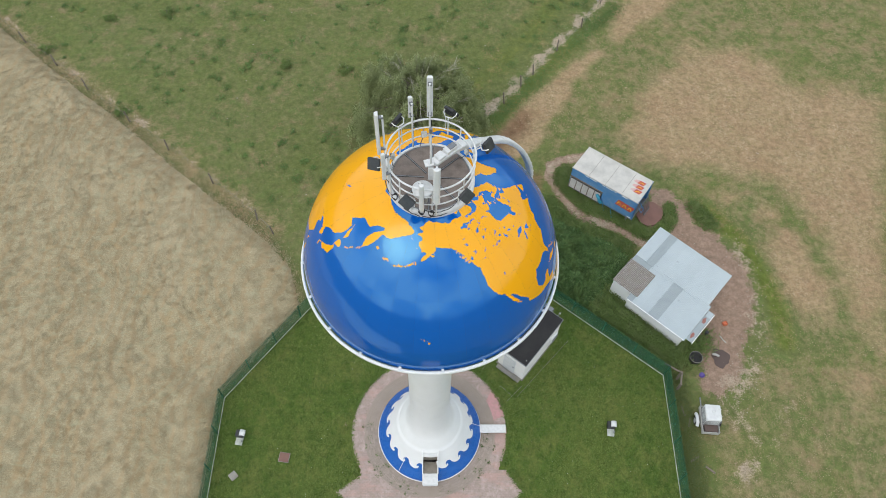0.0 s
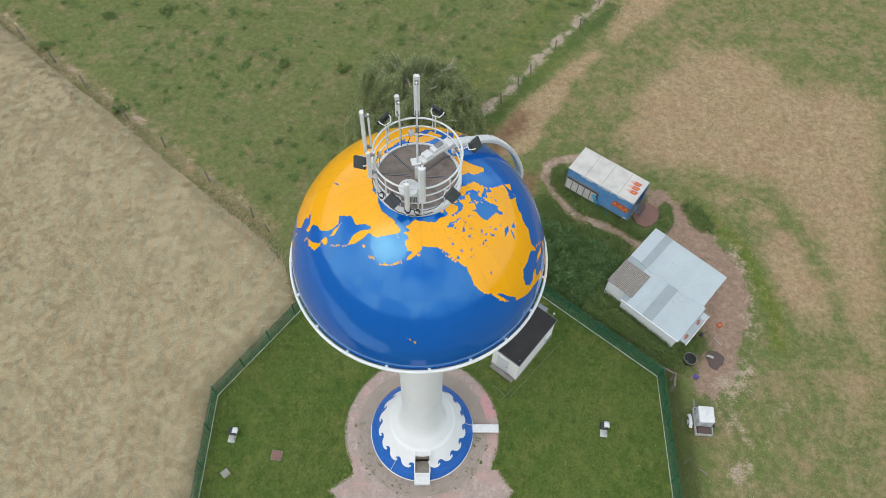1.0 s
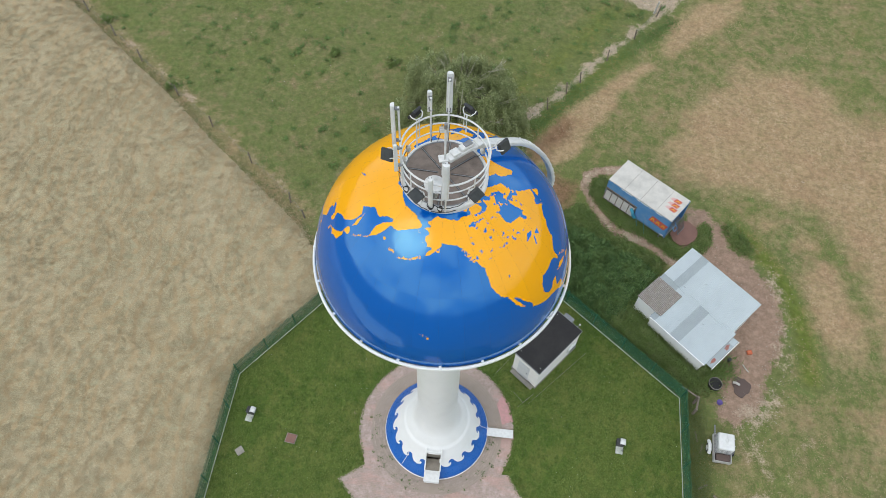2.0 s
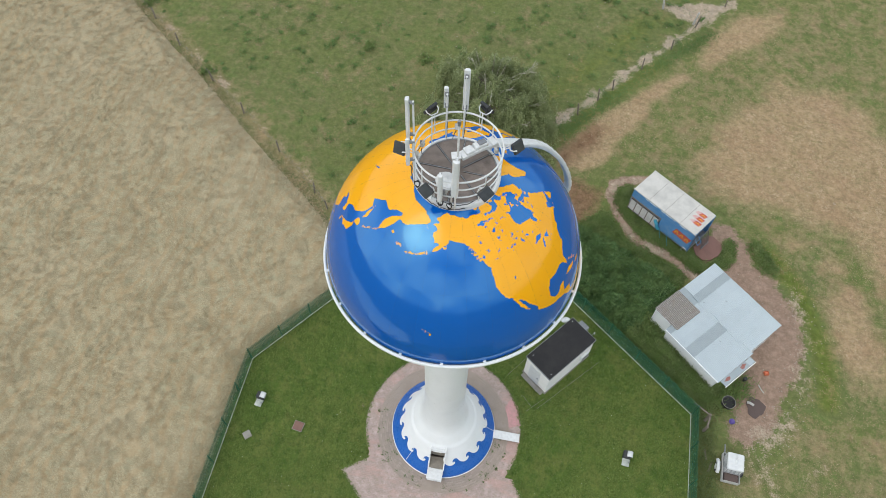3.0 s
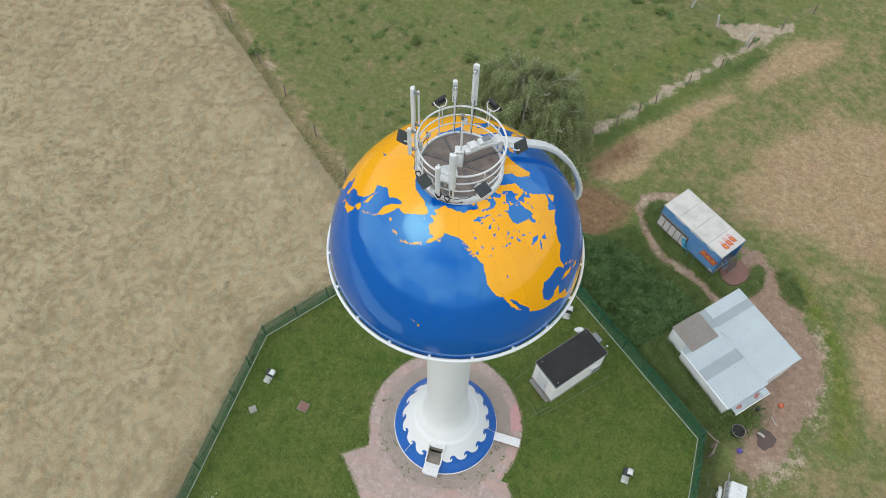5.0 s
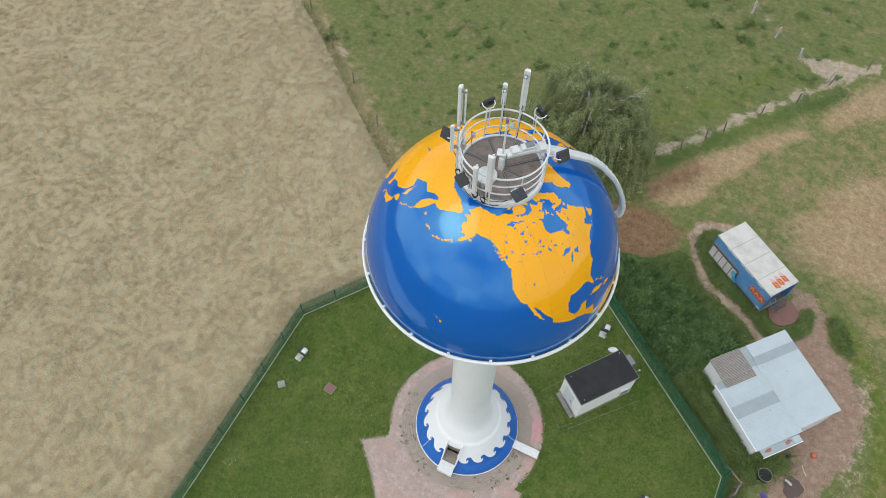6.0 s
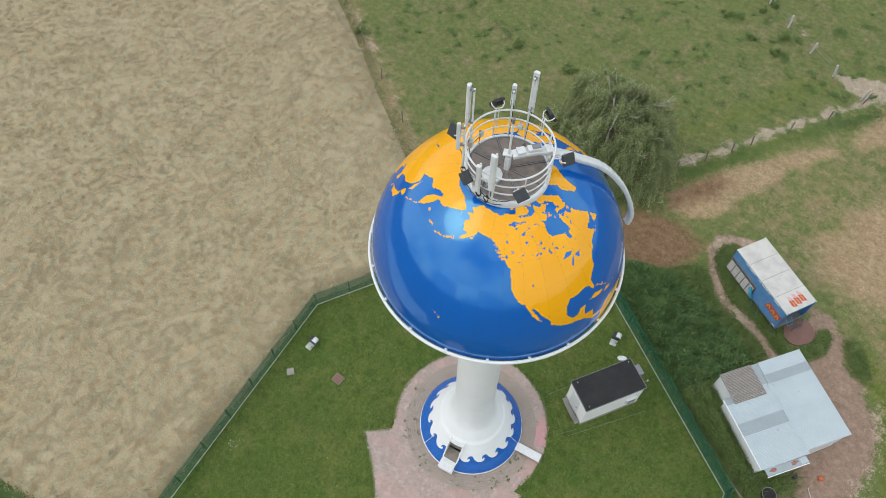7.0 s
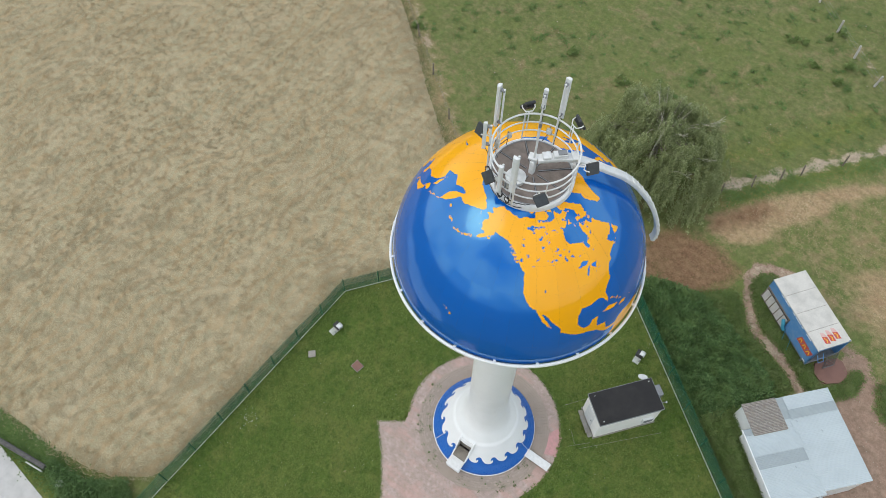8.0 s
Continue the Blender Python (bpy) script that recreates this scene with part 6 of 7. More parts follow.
    part("beam", sweep([(-30.0, -20.6, 0.55), (-25.1, -19.75, 0.55), (-21.0, -19.1, 0.55)], 0.16, 8), DARK_TIMBER, rail, "dark round beam")
    part("end_cap", box((1.3, 0.1, 0.22), (-21.7, -19.5, 0.3), 0.02, 9), CURB, rail, "pale painted beam end")
    for x, y in ((-29.6, -20.53), (-26.6, -20.0), (-24.0, -19.57), (-21.4, -19.17)):
        part("barrier_post", box((0.2, 0.2, 0.55), (x, y, 0)), TIMBER, rail)
    tagged(part("marker_stone", box((0.5, 0.42, 0.6), (0, 0, -0.02), 0.04), CURB, None, "", False, pose(-19.5, -19.2, 0, 3, 2, 25)), "pale square marker stone in the hedge bottom", "stone")


yard_bits()


def lawn_vents():
    def vent(at, a, label):
        t = tagged(empty("shaft_vent", pose(at[0], at[1], 0, 0, 0, a) @ Matrix.Diagonal((0.78, 0.78, 0.85, 1))), label, "vent", "vents on the lawn")
        part("pad", box((0.6, 1.2, 0.12), (-0.04, -0.08, 0.0), 0.015), CURB, t, "pale concrete pad")
        part("throat", box((0.66, 0.56, 0.42), (-0.06, 0.2, 0.12), 0.02), DARK_METAL, t, "dark throat")
        hood = bmesh.new()
        pts = [(0.24 * math.cos(radians(d)) + 0.14, 0.5 + 0.14 * math.sin(radians(d))) for d in range(0, 181, 20)]
        pts = pts + [(0.14 + (x - 0.14) * 0.9, z - 0.04) for x, z in pts[::-1]]
        lo = [hood.verts.new((x, 0.0, z)) for x, z in pts]
        hi = [hood.verts.new((x, 0.5, z)) for x, z in pts]
        for i in range(len(pts)):
            j = (i + 1) % len(pts)
            hood.faces.new((lo[i], lo[j], hi[j], hi[i]))
        n = len(pts) // 2
        for k in range(n - 1):
            for row in (lo, hi):
                hood.faces.new((row[k], row[k + 1], row[len(pts) - 2 - k], row[len(pts) - 1 - k]))
        bmesh.ops.recalc_face_normals(hood, faces=hood.faces[:])
        part("hood", hood, PLASTIC_WHITE, t, "curved white metal hood", True)
        part("pipe", tube((0.2, -0.35, 0.12), (0.2, -0.35, 0.3), 0.06), GREY_STEEL, t)

    vent((-12.5, -0.45), -8, "white hooded vent on a concrete pad in the lawn")
    vent((12.2, 0.15), -6, "white hooded vent on a concrete pad in the lawn")
    vent((6.1, 10.5), 0, "white hooded vent on a concrete pad behind the hut")
    tagged(part("slab_cover", box((0.5, 0.5, 0.1), (0, 0, 0.0), 0.02), CONCRETE, None, "", False, pose(-12.65, -2.97, 0, 0, 0, 42)), "grey concrete cover set in the lawn", "cover")
    k = tagged(empty("chamber_cover", pose(-9.5, -1.78, 0, 0, 0, -8)), "rusty square chamber cover set in the lawn", "cover")
    part("frame", box((0.7, 0.64, 0.06), (0, 0, 0), 0.01), CONCRETE, k)
    part("lid", box((0.62, 0.58, 0.03), (0, 0, 0.06), 0.01), RUSTY, k, "rust-brown lid")


lawn_vents()


def screen_material():
    m, nt, b = start("green_screen", 0.7, 0, 0.2)
    c = mix(nt, ramp(nt, noise_node(nt, 1.3, 5), 0.4, 0.7), (0.025, 0.17, 0.09), (0.06, 0.26, 0.16))
    nt.links.new(c, b.inputs["Base Color"])
    t = nt.nodes.new("ShaderNodeBsdfTransparent")
    mx = nt.nodes.new("ShaderNodeMixShader")
    mx.inputs[0].default_value = 0.26
    nt.links.new(t.outputs[0], mx.inputs[1])
    nt.links.new(b.outputs[0], mx.inputs[2])
    nt.links.new(mx.outputs[0], nt.nodes["Material Output"].inputs["Surface"])
    return m


SCREEN = screen_material()


def compound_fence():
    fence = tagged(empty("mesh_fence"), "green wire mesh fence on a pale kerb round the lawn", "fence")
    H, bay = 1.65, 2.5
    first = {}
    for a, b in zip(COMPOUND, COMPOUND[1:]):
        a, b = Vector(a), Vector(b)
        d = b - a
        n = max(1, round(d.length / bay))
        w = d.length / n
        ang = math.atan2(d.y, d.x)
        made = {}
        for i in range(n):
            m = Matrix.Translation((a.x + d.x * i / n, a.y + d.y * i / n, 0)) @ Matrix.Rotation(ang, 4, "Z")
            if "post" in first:
                again(first["post"], m)
            else:
                first["post"] = part("fence_post", box((0.07, 0.05, H + 0.06), (0, 0, 0), 0.006), FENCE_GREEN, fence, "dark green post", False, m)
            if "panel" in made:
                again(made["panel"], m), again(made["kerb"], m), again(made["screen"], m)
                continue
            bm = bmesh.new()
            x = 0.06
            while x < w - 0.02:
                tube((x, 0.0, 0.08), (x, 0.0, H), 0.006, sides=3, bm=bm)
                x += 0.1
            for z in (0.12, 0.52, 0.92, 1.3, H - 0.02):
                tube((0.03, 0.012, z), (w - 0.03, 0.012, z), 0.009, sides=4, bm=bm)
            made["panel"] = part("wire_panel", bm, FENCE_GREEN, fence, "", False, m)
            made["screen"] = part("screen", box((w - 0.06, 0.004, H - 0.14), (w / 2, -0.02, 0.1)), SCREEN, fence, "thin green windbreak netting", False, m)
            made["kerb"] = part("kerb", box((w - 0.01, 0.034, 0.09), (w / 2, -0.07, 0.0), 0.01), CURB, fence, "pale concrete kerb", False, m)


compound_fence()


def wire_fence(name, spots, label, wires=(0.35, 0.75, 1.05), lean=0.06, wood=None, thick=0.065):
    f = tagged(empty(name), label, "fence")
    rng = random.Random(len(spots))
    tops = []
    for x, y in spots:
        h = rng.uniform(1.15, 1.4)
        dx, dy = rng.uniform(-lean, lean), rng.uniform(-lean, lean)
        part("post", tube((x, y, -0.05), (x + dx * h, y + dy * h, h), thick, thick * 0.85, 8), wood or TIMBER, f, "weathered fence post")
        tops.append((x, y, dx, dy))
    for p, q in zip(tops, tops[1:]):
        for z in wires:
            part("wire", tube((p[0] + p[2] * z, p[1] + p[3] * z, z), (q[0] + q[2] * z, q[1] + q[3] * z, z), 0.006, sides=3), GREY_STEEL, f)


wire_fence("field_fence", [(-44.0, 42.0), (-40.5, 39.0), (-37.2, 36.3), (-33.6, 33.4), (-30.1, 30.5), (-25.7, 26.9), (-21.8, 23.8), (-17.6, 20.4), (-13.6, 16.9), (-12.2, 15.6)], "weathered wire fence between wheat and pasture")
wire_fence("pasture_fence", [(4.6, 27.2), (6.4, 29.3), (8.0, 31.3), (9.2, 32.8), (11.6, 35.8), (14.2, 39.0), (16.4, 42.4), (19.2, 45.8), (22.0, 49.0)], "weathered wire fence along a pale cattle track", lean=0.12)
wire_fence("far_fence", [(16.2, 42.8), (13.3, 44.4), (10.7, 46.3), (8.0, 48.6), (5.5, 51.0), (2.6, 54.0)], "leaning pale posts of a pasture fence", lean=0.15, wood=STONE_POST, thick=0.11)


# ---- plants ----
def wheat():
    step = 0.5
    x, y = np.meshgrid(np.arange(-100, -9, step), np.arange(-20, 56, step))
    poly = WHEAT_EDGE + [(-100.0, -19.5), (-100.0, 54.5)]
    d = field(x.ravel(), y.ravel(), poly).reshape(x.shape)
    z = 0.42 * np.clip((d + 0.1) / 1.1, 0, 1) - 0.5 * np.clip(-(d + 0.1) / 0.6, 0, 1)
    rng = np.random.default_rng(4)
    for k in range(14):
        a, lam = rng.uniform(0, 6.283), rng.uniform(1.6, 7.0)
        z += 0.006 * np.sin((x * np.cos(a) + y * np.sin(a)) * 6.283 / lam + rng.uniform(0, 6.283))
    ny, nx = x.shape
    i = np.arange(ny * nx).reshape(ny, nx)
    f = np.stack([i[:-1, :-1], i[:-1, 1:], i[1:, 1:], i[1:, :-1]], -1).reshape(-1, 4)
    inner = (d > -1.2).ravel()
    f = f[inner[f].all(1)]
    bed = bulk("wheat_canopy", np.column_stack([x.ravel(), y.ravel(), z.ravel()]), f, WHEAT_BED, None, True)
    tagged(bed, "matted ripe wheat seen from above", "wheat", kind="stuff")
    near = WHEAT_EDGE[1:-1] + [(-55.0, -19.0), (-70.0, 10.0), (-60.0, 40.0)]
    xy = np.repeat(scatter(near, 26000), 10, 0)
    swing = np.repeat(RNG.normal(0, 0.8, 26000), 10)
    xy = xy + RNG.normal(0, 0.11, xy.shape)
    a = 1.2 * np.sin(xy[:, 0] * 0.21 + np.sin(xy[:, 1] * 0.33) * 1.5) + 1.4 * np.cos(xy[:, 1] * 0.27 + 0.7 * xy[:, 0] * 0.2) + 0.5 + swing
    dd = field(xy[:, 0], xy[:, 1], WHEAT_FIELD)
    xy, a, dd = xy[dd > 0], a[dd > 0], dd[dd > 0]
    w = blades("wheat_stalks", xy, 0.34 * np.clip(dd / 0.3, 0, 1), (0.25, 0.55), (0.012, 0.03), (1.05, 1.5), WHEAT, a, 0.5)
    tagged(w, "ripe straw-coloured wheat stalks, partly laid flat", "wheat", kind="stuff")


wheat()

def along(line, n, wide):
    """Random points beside a line."""
    p = np.array(line, float)
    seg = np.hypot(*(p[1:] - p[:-1]).T)
    t = RNG.random(n) * seg.sum()
    k = np.clip(np.searchsorted(np.cumsum(seg), t), 0, len(seg) - 1)
    u = (t - np.concatenate([[0], np.cumsum(seg)])[k]) / seg[k]
    return p[k] + (p[k + 1] - p[k]) * u[:, None] + RNG.normal(0, wide, (n, 2))


PAVED = [(-4.5, -2.6), (-6.0, -4.0), (-4.3, -5.7), (-2.2, -8.4), (-2.0, -24.0), (2.4, -24.0), (2.6, -8.4), (4.2, -5.9), (6.0, -4.0), (5.0, -2.3)]
TRODDEN = lambda x, y: (np.hypot(x, y) > 5.15) & ~inside(x, y, PAVED) & ~inside(x, y, [(4.5, 5.0), (7.4, 8.6), (9.4, 6.9), (6.5, 3.3)])
lawn = blades("lawn_grass", scatter([(-14.3, -22.0), (-13.95, 2.3), (-1.6, 18.5), (16.2, 4.0), (15.5, -22.0)], 130000, TRODDEN), -0.02, (0.05, 0.16), (0.03, 0.07), (0.4, 1.4), LAWN)
tagged(lawn, "short mown green lawn grass inside the fence", "grass", kind="stuff")
edge_a = RNG.uniform(-0.45, 3.6, 2600)
edge_xy = np.vstack([np.column_stack([np.cos(edge_a), np.sin(edge_a)]) * RNG.normal(5.19, 0.05, (2600, 1)), along([(-5.0, -2.4), (-4.5, -2.95), (-6.0, -4.0), (-4.3, -5.7), (-2.2, -8.4), (-2.0, -14.0)], 1500, 0.05), along([(2.4, -14.0), (2.6, -8.4), (4.2, -5.9), (6.0, -4.0), (5.0, -2.6)], 1400, 0.05)])
tagged(blades("edge_grass", edge_xy, 0.0, (0.08, 0.24), (0.03, 0.06), (0.7, 1.4), LAWN), "ragged grass growing over the paving's edge", "grass", kind="stuff")
MEADOW = [(-42.0, 41.0), (-12.0, 16.6), (-1.6, 19.5), (4.0, 26.5), (18.0, 43.5), (18.0, 60.0), (-42.0, 60.0)]
meadow = blades("pasture_grass", scatter(MEADOW, 30000), -0.01, (0.06, 0.16), (0.03, 0.06), (1.05, 1.5), GRASS)
tagged(meadow, "grazed pasture grass, patchy and weedy", "grass", kind="stuff")


def tufts(name, centres, per, size, length, material, label, width=(0.03, 0.07), lean=(0.2, 1.2), z=-0.02):
    xy = np.repeat(np.array(centres, float), per, 0)
    s = np.repeat(RNG.uniform(*size, len(centres)), per)
    xy = xy + RNG.normal(0, 1, xy.shape) * s[:, None] * 0.5
    return tagged(blades(name, xy, z, length, width, lean, material), label, "grass", kind="stuff")


tufts("pasture_weeds", scatter(MEADOW, 460), 70, (0.15, 0.65), (0.08, 0.2), SPECK, "green weed clumps in the pasture", lean=(0.9, 1.5))
EAST = [(5.0, 26.0), (19.0, 43.0), (60.0, 60.0), (60.0, -12.0), (17.4, -14.0), (17.6, 1.5), (21.5, 1.0), (25.3, 8.0), (25.2, 14.0), (20.0, 20.5), (13.0, 25.0)]
tufts("dry_tufts", scatter(EAST, 3500), 14, (0.3, 1.0), (0.05, 0.13), STRAW, "dry straw-coloured grass tufts", (0.012, 0.028), (1.0, 1.5))


def fringe(name, line, n, wide, length, material, label, width=(0.03, 0.08), lean=(0.2, 1.2)):
    """Rank growth along a line, outside the fenced lawn."""
    xy = along(line, n, wide)
    return tagged(blades(name, xy[field(xy[:, 0], xy[:, 1], COMPOUND) < -0.2], -0.02, length, width, lean, material), label, "grass", kind="stuff")


fringe("verge_grass", [(-42.0, 39.8), (-12.2, 15.0), (-10.2, 12.0)], 4500, 0.5, (0.06, 0.2), GRASS, "rank verge grass along the field fence", (0.03, 0.07), (0.8, 1.5))
fringe("verge_straw", [(-42.0, 39.8), (-12.2, 15.0)], 3500, 0.5, (0.08, 0.22), STRAW, "dry verge grass along the field fence", (0.02, 0.05), (0.8, 1.5))
fringe("track_grass", [(5.0, 26.8), (8.6, 31.0), (14.0, 37.6), (18.0, 42.0)], 4000, 0.4, (0.08, 0.2), SPECK, "lush grass beside the cattle track", (0.03, 0.08), (0.9, 1.5))
fringe("shed_weeds", [(13.2, 9.2), (15.4, 7.6), (16.8, 6.0)], 3600, 0.45, (0.3, 0.85), WEED, "tall weeds against the shed wall", (0.03, 0.07))
fringe("corner_weeds", [(16.8, 6.0), (17.6, 5.0), (18.8, 5.9), (20.0, 7.0)], 1700, 0.5, (0.2, 0.5), WEED, "low weeds round the corner of the shed", (0.03, 0.07))
fringe("fence_weeds", [(12.0, 8.6), (16.9, 4.4), (17.3, 0.0), (16.9, -12.0)], 17000, 0.5, (0.1, 0.3), GRASS, "rough grass outside the green fence", (0.015, 0.04))
fringe("road_verge", [(-32.0, -19.4), (-24.0, -18.9), (-19.0, -19.0), (-16.0, -20.0)], 14000, 0.5, (0.1, 0.3), SPECK, "green roadside verge", (0.04, 0.1), (0.7, 1.4))
fringe("wheat_edge", WHEAT_EDGE[6:19], 6000, 0.3, (0.18, 0.42), WHEAT, "straggling dry stalks along the fence", (0.012, 0.026), (0.5, 1.3))

def foliage(name, centres, per, spread, leaf, material, parent, label, droop=0.0):
    """Many small leaves round the given points."""
    c = np.repeat(np.asarray(centres, float), per, 0)
    n = len(c)
    p = c + RNG.normal(0, 1, (n, 3)) * np.array(spread)
    p[:, 2] -= RNG.random(n) ** 1.5 * droop
    a, e = RNG.uniform(0, 6.283, n), RNG.uniform(-1.2, 0.5, n)
    d = np.stack([np.cos(a) * np.cos(e), np.sin(a) * np.cos(e), np.sin(e)], 1)
    s = np.cross(d, RNG.normal(0, 1, (n, 3)))
    s /= np.linalg.norm(s, axis=1)[:, None] + 1e-9
    ln = RNG.uniform(leaf * 0.6, leaf * 1.4, n)[:, None]
    v = np.stack([p, p + d * ln * 0.5 + s * ln * 0.28, p + d * ln, p + d * ln * 0.5 - s * ln * 0.28], 1).reshape(-1, 3)
    ob = bulk(name, v, np.arange(n * 4).reshape(n, 4), material)
    ob.parent = parent
    if label:
        ob["label"] = label
    return ob


REEDS = [(2.6, 15.7), (4.6, 16.9), (7.1, 17.5), (9.0, 17.0), (10.6, 16.1), (12.4, 15.1), (14.4, 14.2), (14.9, 13.1), (13.6, 11.4), (12.6, 9.6), (11.4, 9.0), (7.6, 11.9)]


def leaf_patch(name, poly, n, top, material, label):
    """Low leafy weeds over a patch of ground."""
    xy = scatter(poly, n) + RNG.normal(0, 0.2, (n, 2))
    edge = np.clip(field(xy[:, 0], xy[:, 1], poly) / 0.5, 0.1, 1)
    ob = foliage(name, np.column_stack([xy, edge * RNG.uniform(0.3, 1.0, n) * top]), 20, (0.1, 0.1, 0.08), 0.11, material, None, "", 0.12)
    return tagged(ob, label, "plants", kind="stuff")


leaf_patch("path_weeds", [(7.2, 17.4), (9.4, 19.6), (10.0, 18.9), (11.2, 17.2), (13.0, 16.3), (15.8, 14.9), (15.4, 13.6), (14.2, 14.0), (12.2, 15.0), (10.4, 16.1), (9.0, 16.9)], 2200, 0.45, WEED, "green weeds beside the trodden path")
leaf_patch("body_weeds", [(10.5, 22.0), (10.3, 20.9), (11.0, 19.8), (12.3, 18.0), (13.6, 17.5), (15.3, 16.6), (16.6, 15.3), (17.6, 15.7), (16.8, 16.3), (15.9, 17.1), (13.6, 18.6), (11.4, 20.4), (11.4, 22.3)], 2600, 0.5, WEED, "tall weeds along the lorry body")
leaf_patch("sheet_weeds", [(17.4, 16.0), (18.3, 15.9), (19.3, 17.0), (19.5, 18.4), (18.9, 18.5), (18.7, 17.0), (17.7, 16.2)], 700, 0.4, WEED, "weeds round the brown ground sheet")
leaf_patch("yard_weeds", [(20.6, 18.7), (21.4, 18.9), (22.3, 17.6), (22.9, 16.4), (22.0, 16.2), (21.2, 16.9)], 380, 0.4, WEED, "weeds at the edge of the yard")

leaf_patch("wall_weeds", [(13.1, 10.1), (14.0, 8.9), (17.3, 5.7), (16.6, 5.0), (13.3, 8.1), (12.3, 9.3)], 2600, 1.35, WEED, "tall green nettles against the shed wall")


def reed_bed():
    xy = scatter(REEDS, 9000)
    dd = field(xy[:, 0], xy[:, 1], REEDS)
    lump = sum(np.sin((xy[:, 0] * math.cos(k * 2.4) + xy[:, 1] * math.sin(k * 2.4)) * (2.6 + 0.7 * k) + k * 1.7) for k in range(7)) / 3.0
    top = (0.35 + 0.9 * np.clip((dd + RNG.normal(0, 0.25, len(dd))) / 1.1, 0, 1)) * (0.85 + 0.2 * lump) + RNG.normal(0, 0.08, len(xy))
    ob = foliage("reed_leaves", np.column_stack([xy, top - 0.1]), 9, (0.1, 0.1, 0.14), 0.14, MAIZE, None, "", 0.4)
    tagged(ob, "dense dark green stand of tall nettles and reeds", "plants", kind="stuff")
    many = np.repeat(xy, 9, 0) + RNG.normal(0, 0.07, (len(xy) * 9, 2))
    ob = blades("reed_blades", many, np.repeat(top, 9) - 0.3, (0.22, 0.45), (0.04, 0.08), (0.2, 1.2), MAIZE)
    tagged(ob, "long narrow green leaves of the tall plants", "plants", kind="stuff")
    low = [(11.6, 9.0), (13.0, 11.0), (14.2, 10.4), (16.6, 8.2), (18.2, 6.4), (17.2, 5.0), (13.4, 7.6)]
    xy = scatter(low, 3000)
    ob = foliage("nettle_leaves", np.column_stack([xy, RNG.uniform(0.3, 0.9, len(xy))]), 20, (0.1, 0.1, 0.12), 0.11, WEED, None, "", 0.4)
    tagged(ob, "green nettles and weeds between fence and shed", "plants", kind="stuff")
    corner = [(-21.4, -18.6), (-18.4, -18.2), (-16.4, -16.6), (-15.3, -17.2), (-15.6, -19.4), (-18.2, -19.9), (-20.6, -19.2)]
    xy = scatter(corner, 2200)
    ob = foliage("hedge_leaves", np.column_stack([xy, RNG.uniform(0.2, 0.8, len(xy))]), 18, (0.1, 0.1, 0.12), 0.11, MAIZE, None, "", 0.4)
    tagged(ob, "dark tangled hedge plants at the field corner", "plants", kind="stuff")
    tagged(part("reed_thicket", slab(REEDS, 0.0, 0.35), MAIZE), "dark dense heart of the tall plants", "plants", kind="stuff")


reed_bed()


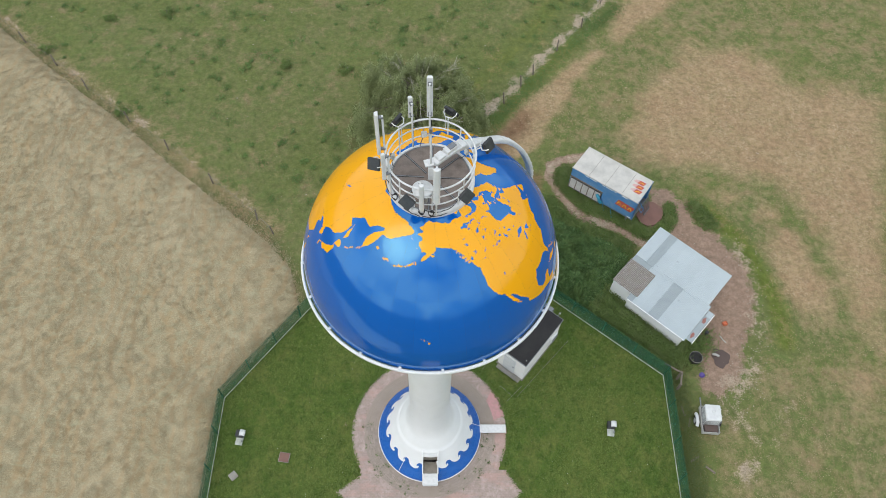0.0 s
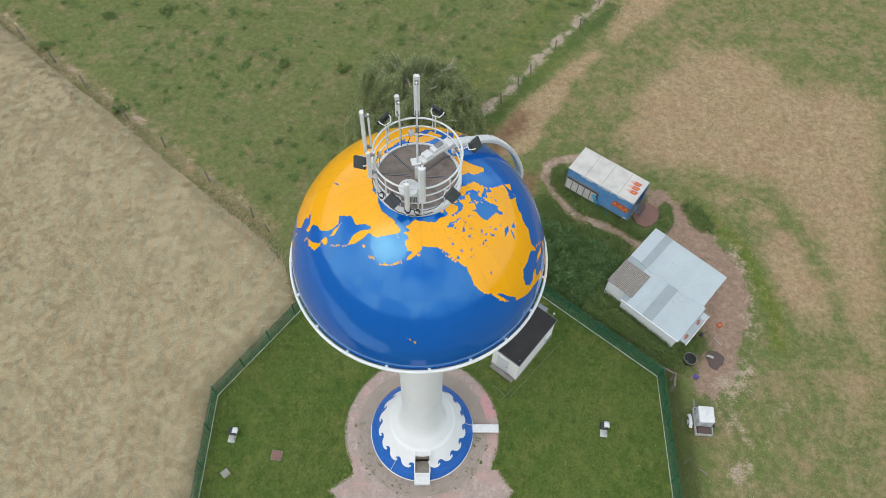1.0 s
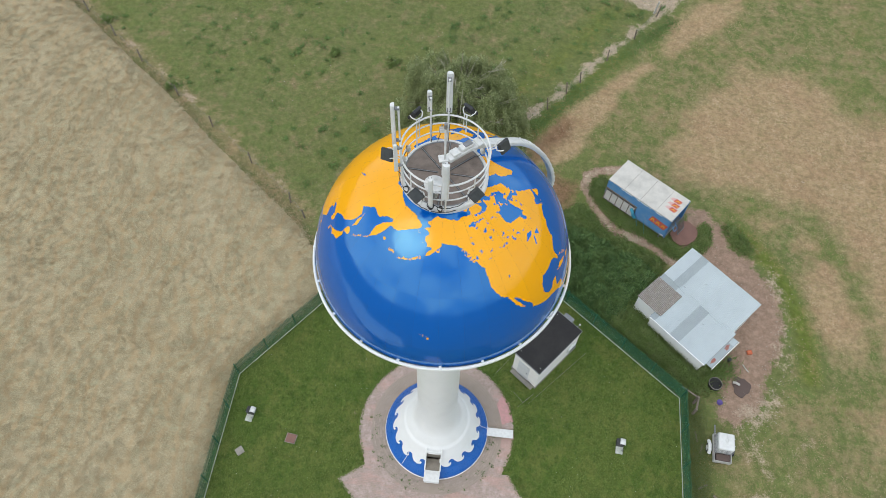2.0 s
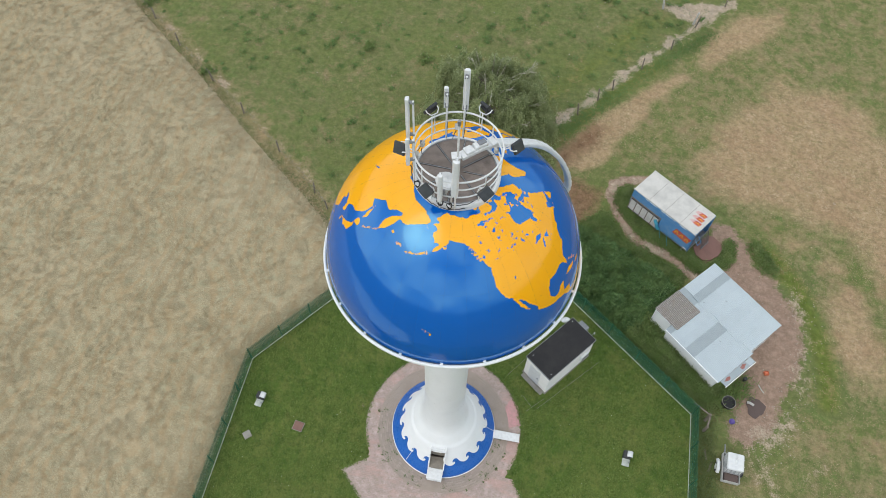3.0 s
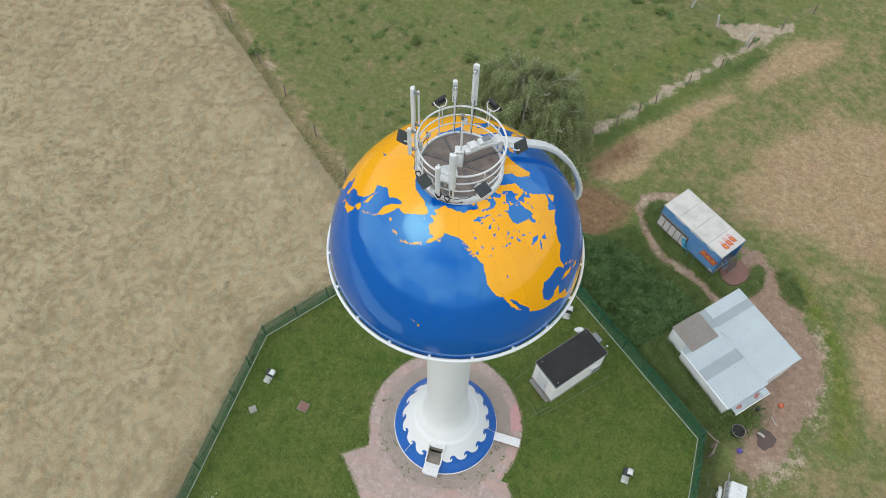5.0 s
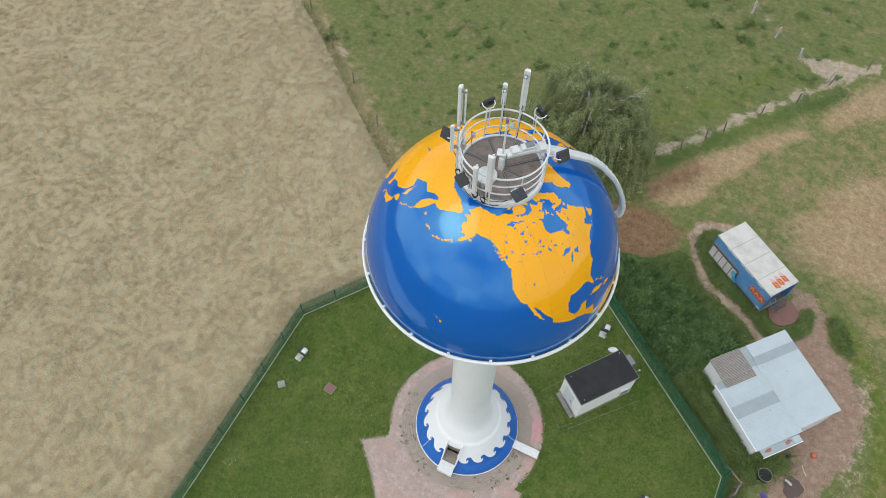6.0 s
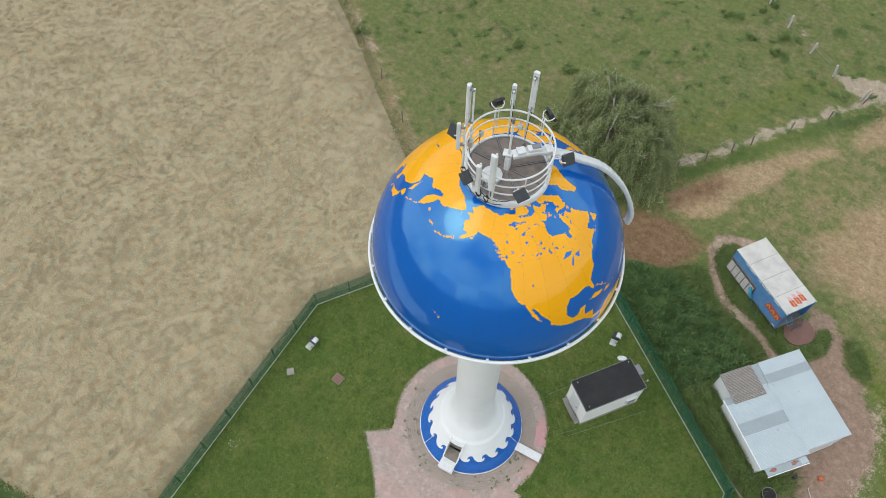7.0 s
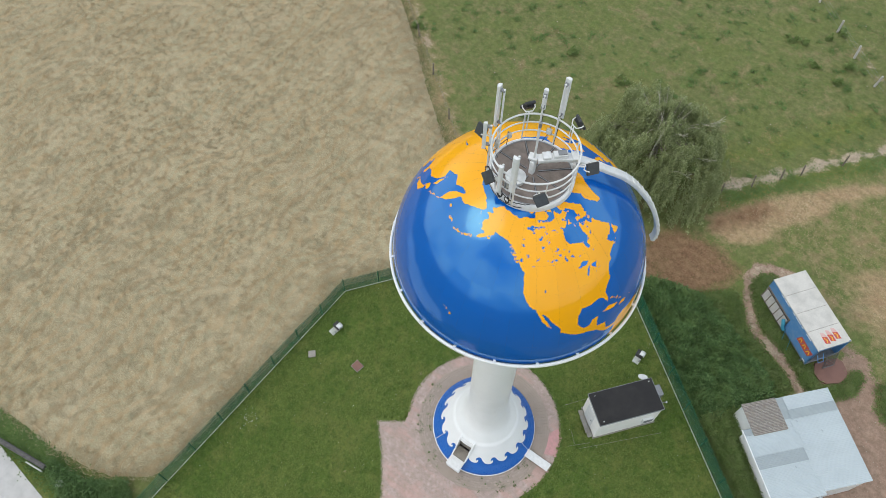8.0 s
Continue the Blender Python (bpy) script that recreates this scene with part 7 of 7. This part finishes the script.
def birch(at, height, reach):
    rng = random.Random(11)
    t = tagged(empty("birch_tree"), "weeping birch tree with drooping grey-green crown", "tree")
    x0, y0 = at
    part("trunk", sweep([(x0, y0, -0.1), (x0 + 0.1, y0, height * 0.25), (x0 - 0.1, y0 + 0.1, height * 0.55), (x0, y0, height * 0.85)], 0.16, 10), BARK, t, "pale birch trunk", True)
    strands = []
    for i in range(30):
        a = 2.4 * i + rng.uniform(-0.3, 0.3)
        k = (i + 0.5) / 30
        z0 = height * (0.25 + 0.5 * k)
        r = reach * math.sqrt(max(0.05, 1 - (0.15 + 0.8 * k) ** 2)) * rng.uniform(0.75, 1.0)
        z1 = z0 + rng.uniform(0.4, 1.0)
        p = [(x0, y0, z0), (x0 + r * 0.45 * math.cos(a), y0 + r * 0.45 * math.sin(a), z1), (x0 + r * 0.9 * math.cos(a + 0.1), y0 + r * 0.9 * math.sin(a + 0.1), z1 - rng.uniform(0.1, 0.5))]
        part("limb", sweep(p, 0.04, 6), TIMBER, t)
    # boughs stand out of an uneven dome, each with its own curtain of hanging strands and gaps between
    for i in range(330):
        a, u = rng.uniform(0, 6.283), rng.random() ** 0.8
        lump = 1 + 0.13 * math.sin(3 * a + 1) + 0.1 * math.sin(5 * a + 4 * u)
        rr = reach * math.sqrt(u) * lump * rng.uniform(0.9, 1.08)
        top = height * (0.42 + 0.58 * math.sqrt(max(0, 1 - u))) * (0.94 + 0.1 * math.sin(4 * a + 7 * u)) + rng.gauss(0, 0.3)
        bx, by = x0 + rr * math.cos(a), y0 + rr * math.sin(a)
        wide = rng.uniform(0.16, 0.42)
        for j in range(rng.randint(5, 9)):
            x, y = bx + rng.gauss(0, wide), by + rng.gauss(0, wide)
            t0 = top - 1.6 * math.hypot(x - bx, y - by) + rng.gauss(0, 0.08)
            drop = rng.uniform(0.7, 2.4) * (0.7 + 0.5 * u)
            for k in range(8):
                f = k / 7
                strands.append((x + 0.25 * f * math.cos(a) + rng.gauss(0, 0.02), y + 0.25 * f * math.sin(a) + rng.gauss(0, 0.02), max(0.4, t0 - drop * f)))
        if i % 5 == 0:
            r0 = rr * 0.5
            part("branch", sweep([(x0 + r0 * math.cos(a), y0 + r0 * math.sin(a), top - 0.9), (x0 + rr * 0.8 * math.cos(a), y0 + rr * 0.8 * math.sin(a), top - 0.15), (bx, by, top - 0.1)], 0.012, 5), PALE_BARK if i % 10 == 0 else TIMBER, t)
    foliage("crown", strands, 9, (0.055, 0.055, 0.12), 0.12, LEAF, t, "drooping small-leaved crown", 0.1)
    # pale bare boughs that stand out of the crown, each forked into twigs
    for ax, ay, az, ex, ey, ez, fork in ((-0.2, -1.2, 7.2, -0.5, -0.1, 7.75, 0.7), (0.3, -2.5, 6.7, 0.3, -1.4, 7.4, 0.5), (3.1, -0.8, 5.6, 4.5, 0.2, 5.3, 0.9), (2.4, 2.2, 6.1, 3.4, 3.3, 6.1, 0.9), (2.1, 1.6, 6.5, 3.4, 2.3, 6.2, 0.4), (2.6, -2.6, 5.5, 3.6, -2.3, 5.1, 0.5), (-1.4, 1.4, 6.9, -1.9, 2.1, 7.0, 0.4), (1.2, -0.9, 7.1, 1.9, -0.6, 7.0, 0.4)):
        stem, tip = Vector((x0 + ax, y0 + ay, az)), Vector((x0 + ex, y0 + ey, ez))
        spray = part("bare_branch", sweep([stem - (tip - stem) * 0.5 - Vector((0, 0, 0.5)), stem, stem.lerp(tip, 0.55) + Vector((0.05, -0.05, 0.06)), tip], 0.013, 5), PALE_BARK, t, "pale bare branch")
        h = math.atan2(ey - ay, ex - ax)
        for k in range(5):
            a = h + (k - 2) * 0.34 + rng.uniform(-0.12, 0.12)
            p0 = stem.lerp(tip, 0.1 + 0.14 * k)
            q = p0 + Vector((math.cos(a), math.sin(a), rng.uniform(0.0, 0.4))) * fork * 0.45
            e = q + Vector((math.cos(a + rng.uniform(-0.4, 0.4)), math.sin(a + rng.uniform(-0.4, 0.4)), rng.uniform(-0.2, 0.2))) * fork * 0.5
            part("twig", sweep([p0, q, e], 0.008, 5), PALE_BARK, spray)


birch((-1.1, 25.0), 7.7, 4.9)


def bush(at, r, label):
    t = tagged(empty("bush", pose(at[0], at[1], 0)), label, "bush", "bushes in the pasture")
    rng = random.Random(int(abs(at[0]) * 10))
    c = [(rng.gauss(0, r * 0.5), rng.gauss(0, r * 0.5), abs(rng.gauss(0.25, 0.2)) * r * 1.6) for _ in range(14)]
    part("stems", sweep([(0, 0, -0.05), (0.05, 0, 0.3 * r), (0.1, 0.1, 0.7 * r)], 0.03, 6), TIMBER, t)
    foliage("leaves", c, 60, (r * 0.2, r * 0.2, r * 0.15), 0.12, WEED, t, "small dark green leaves")


for x, y, r in ((-13.1, 33.6, 0.55), (-7.6, 33.0, 0.55), (-25.1, 40.3, 0.5), (-30.4, 39.4, 0.45), (8.2, 47.0, 0.6), (5.4, 45.3, 0.35), (7.7, 44.6, 0.38), (6.0, 50.9, 0.4), (5.3, 49.6, 0.35), (3.7, 47.6, 0.38), (-35.0, 35.3, 0.5), (-26.6, 27.8, 0.5), (2.4, 47.4, 0.42)):
    bush((x, y), r, "low dark green bush in grazed pasture")


def specks_of(name, xy, size, z, material, label, category):
    """Small upturned petals or stones, a few to each spot."""
    n = len(xy)
    a = RNG.uniform(0, 6.283, n)
    s = RNG.uniform(*size, n)
    k = np.arange(6) * math.pi / 3
    v = np.stack([np.column_stack([xy[:, 0] + s * np.cos(a + b), xy[:, 1] + s * np.sin(a + b), z + s * 0.25 * (i % 2)]) for i, b in enumerate(k)], 1).reshape(-1, 3)
    i = np.arange(n)[:, None] * 6
    f = np.vstack([i + [[0, 1, 2, 3]], i + [[0, 3, 4, 5]]])
    return tagged(bulk(name, v, f, material), label, category, kind="stuff")


inside_lawn = [(-13.8, -14.0), (-13.8, 2.3), (-1.6, 18.3), (16.0, 4.0), (15.8, -10.0), (10.0, -14.0)]
specks_of("daisies", np.vstack([scatter(inside_lawn, 260, TRODDEN), np.array([-12.9, -9.0]) + RNG.normal(0, 0.35, (60, 2))]), (0.008, 0.017), 0.1, WHITE_PAINT, "tiny white daisies in the lawn", "flowers")
specks_of("field_stones", scatter(MEADOW, 160), (0.02, 0.06), 0.03, STONE, "pale stones and droppings in the pasture", "stones")
specks_of("yard_stones", np.vstack([scatter(YARD, 130), along([(23.4, 14.9), (24.6, 12.4), (24.0, 8.0), (22.4, 4.0), (21.0, 1.6)], 260, 0.7), along(TRACK, 220, 0.5)]), (0.012, 0.045), 0.012, STONE, "small pale stones on trodden earth", "stones")
ring = RNG.uniform(0, 6.283, 120)
spot = np.column_stack([np.cos(ring), np.sin(ring)]) * RNG.uniform(3.55, 4.5, 120)[:, None]
spot = spot[(spot[:, 1] < 0.5) & (np.abs(spot[:, 0]) > 0.7)]
tufts("joint_weeds", spot, 18, (0.04, 0.18), (0.04, 0.1), SPECK, "weeds growing in the paving joints", (0.02, 0.04), z=0.05)
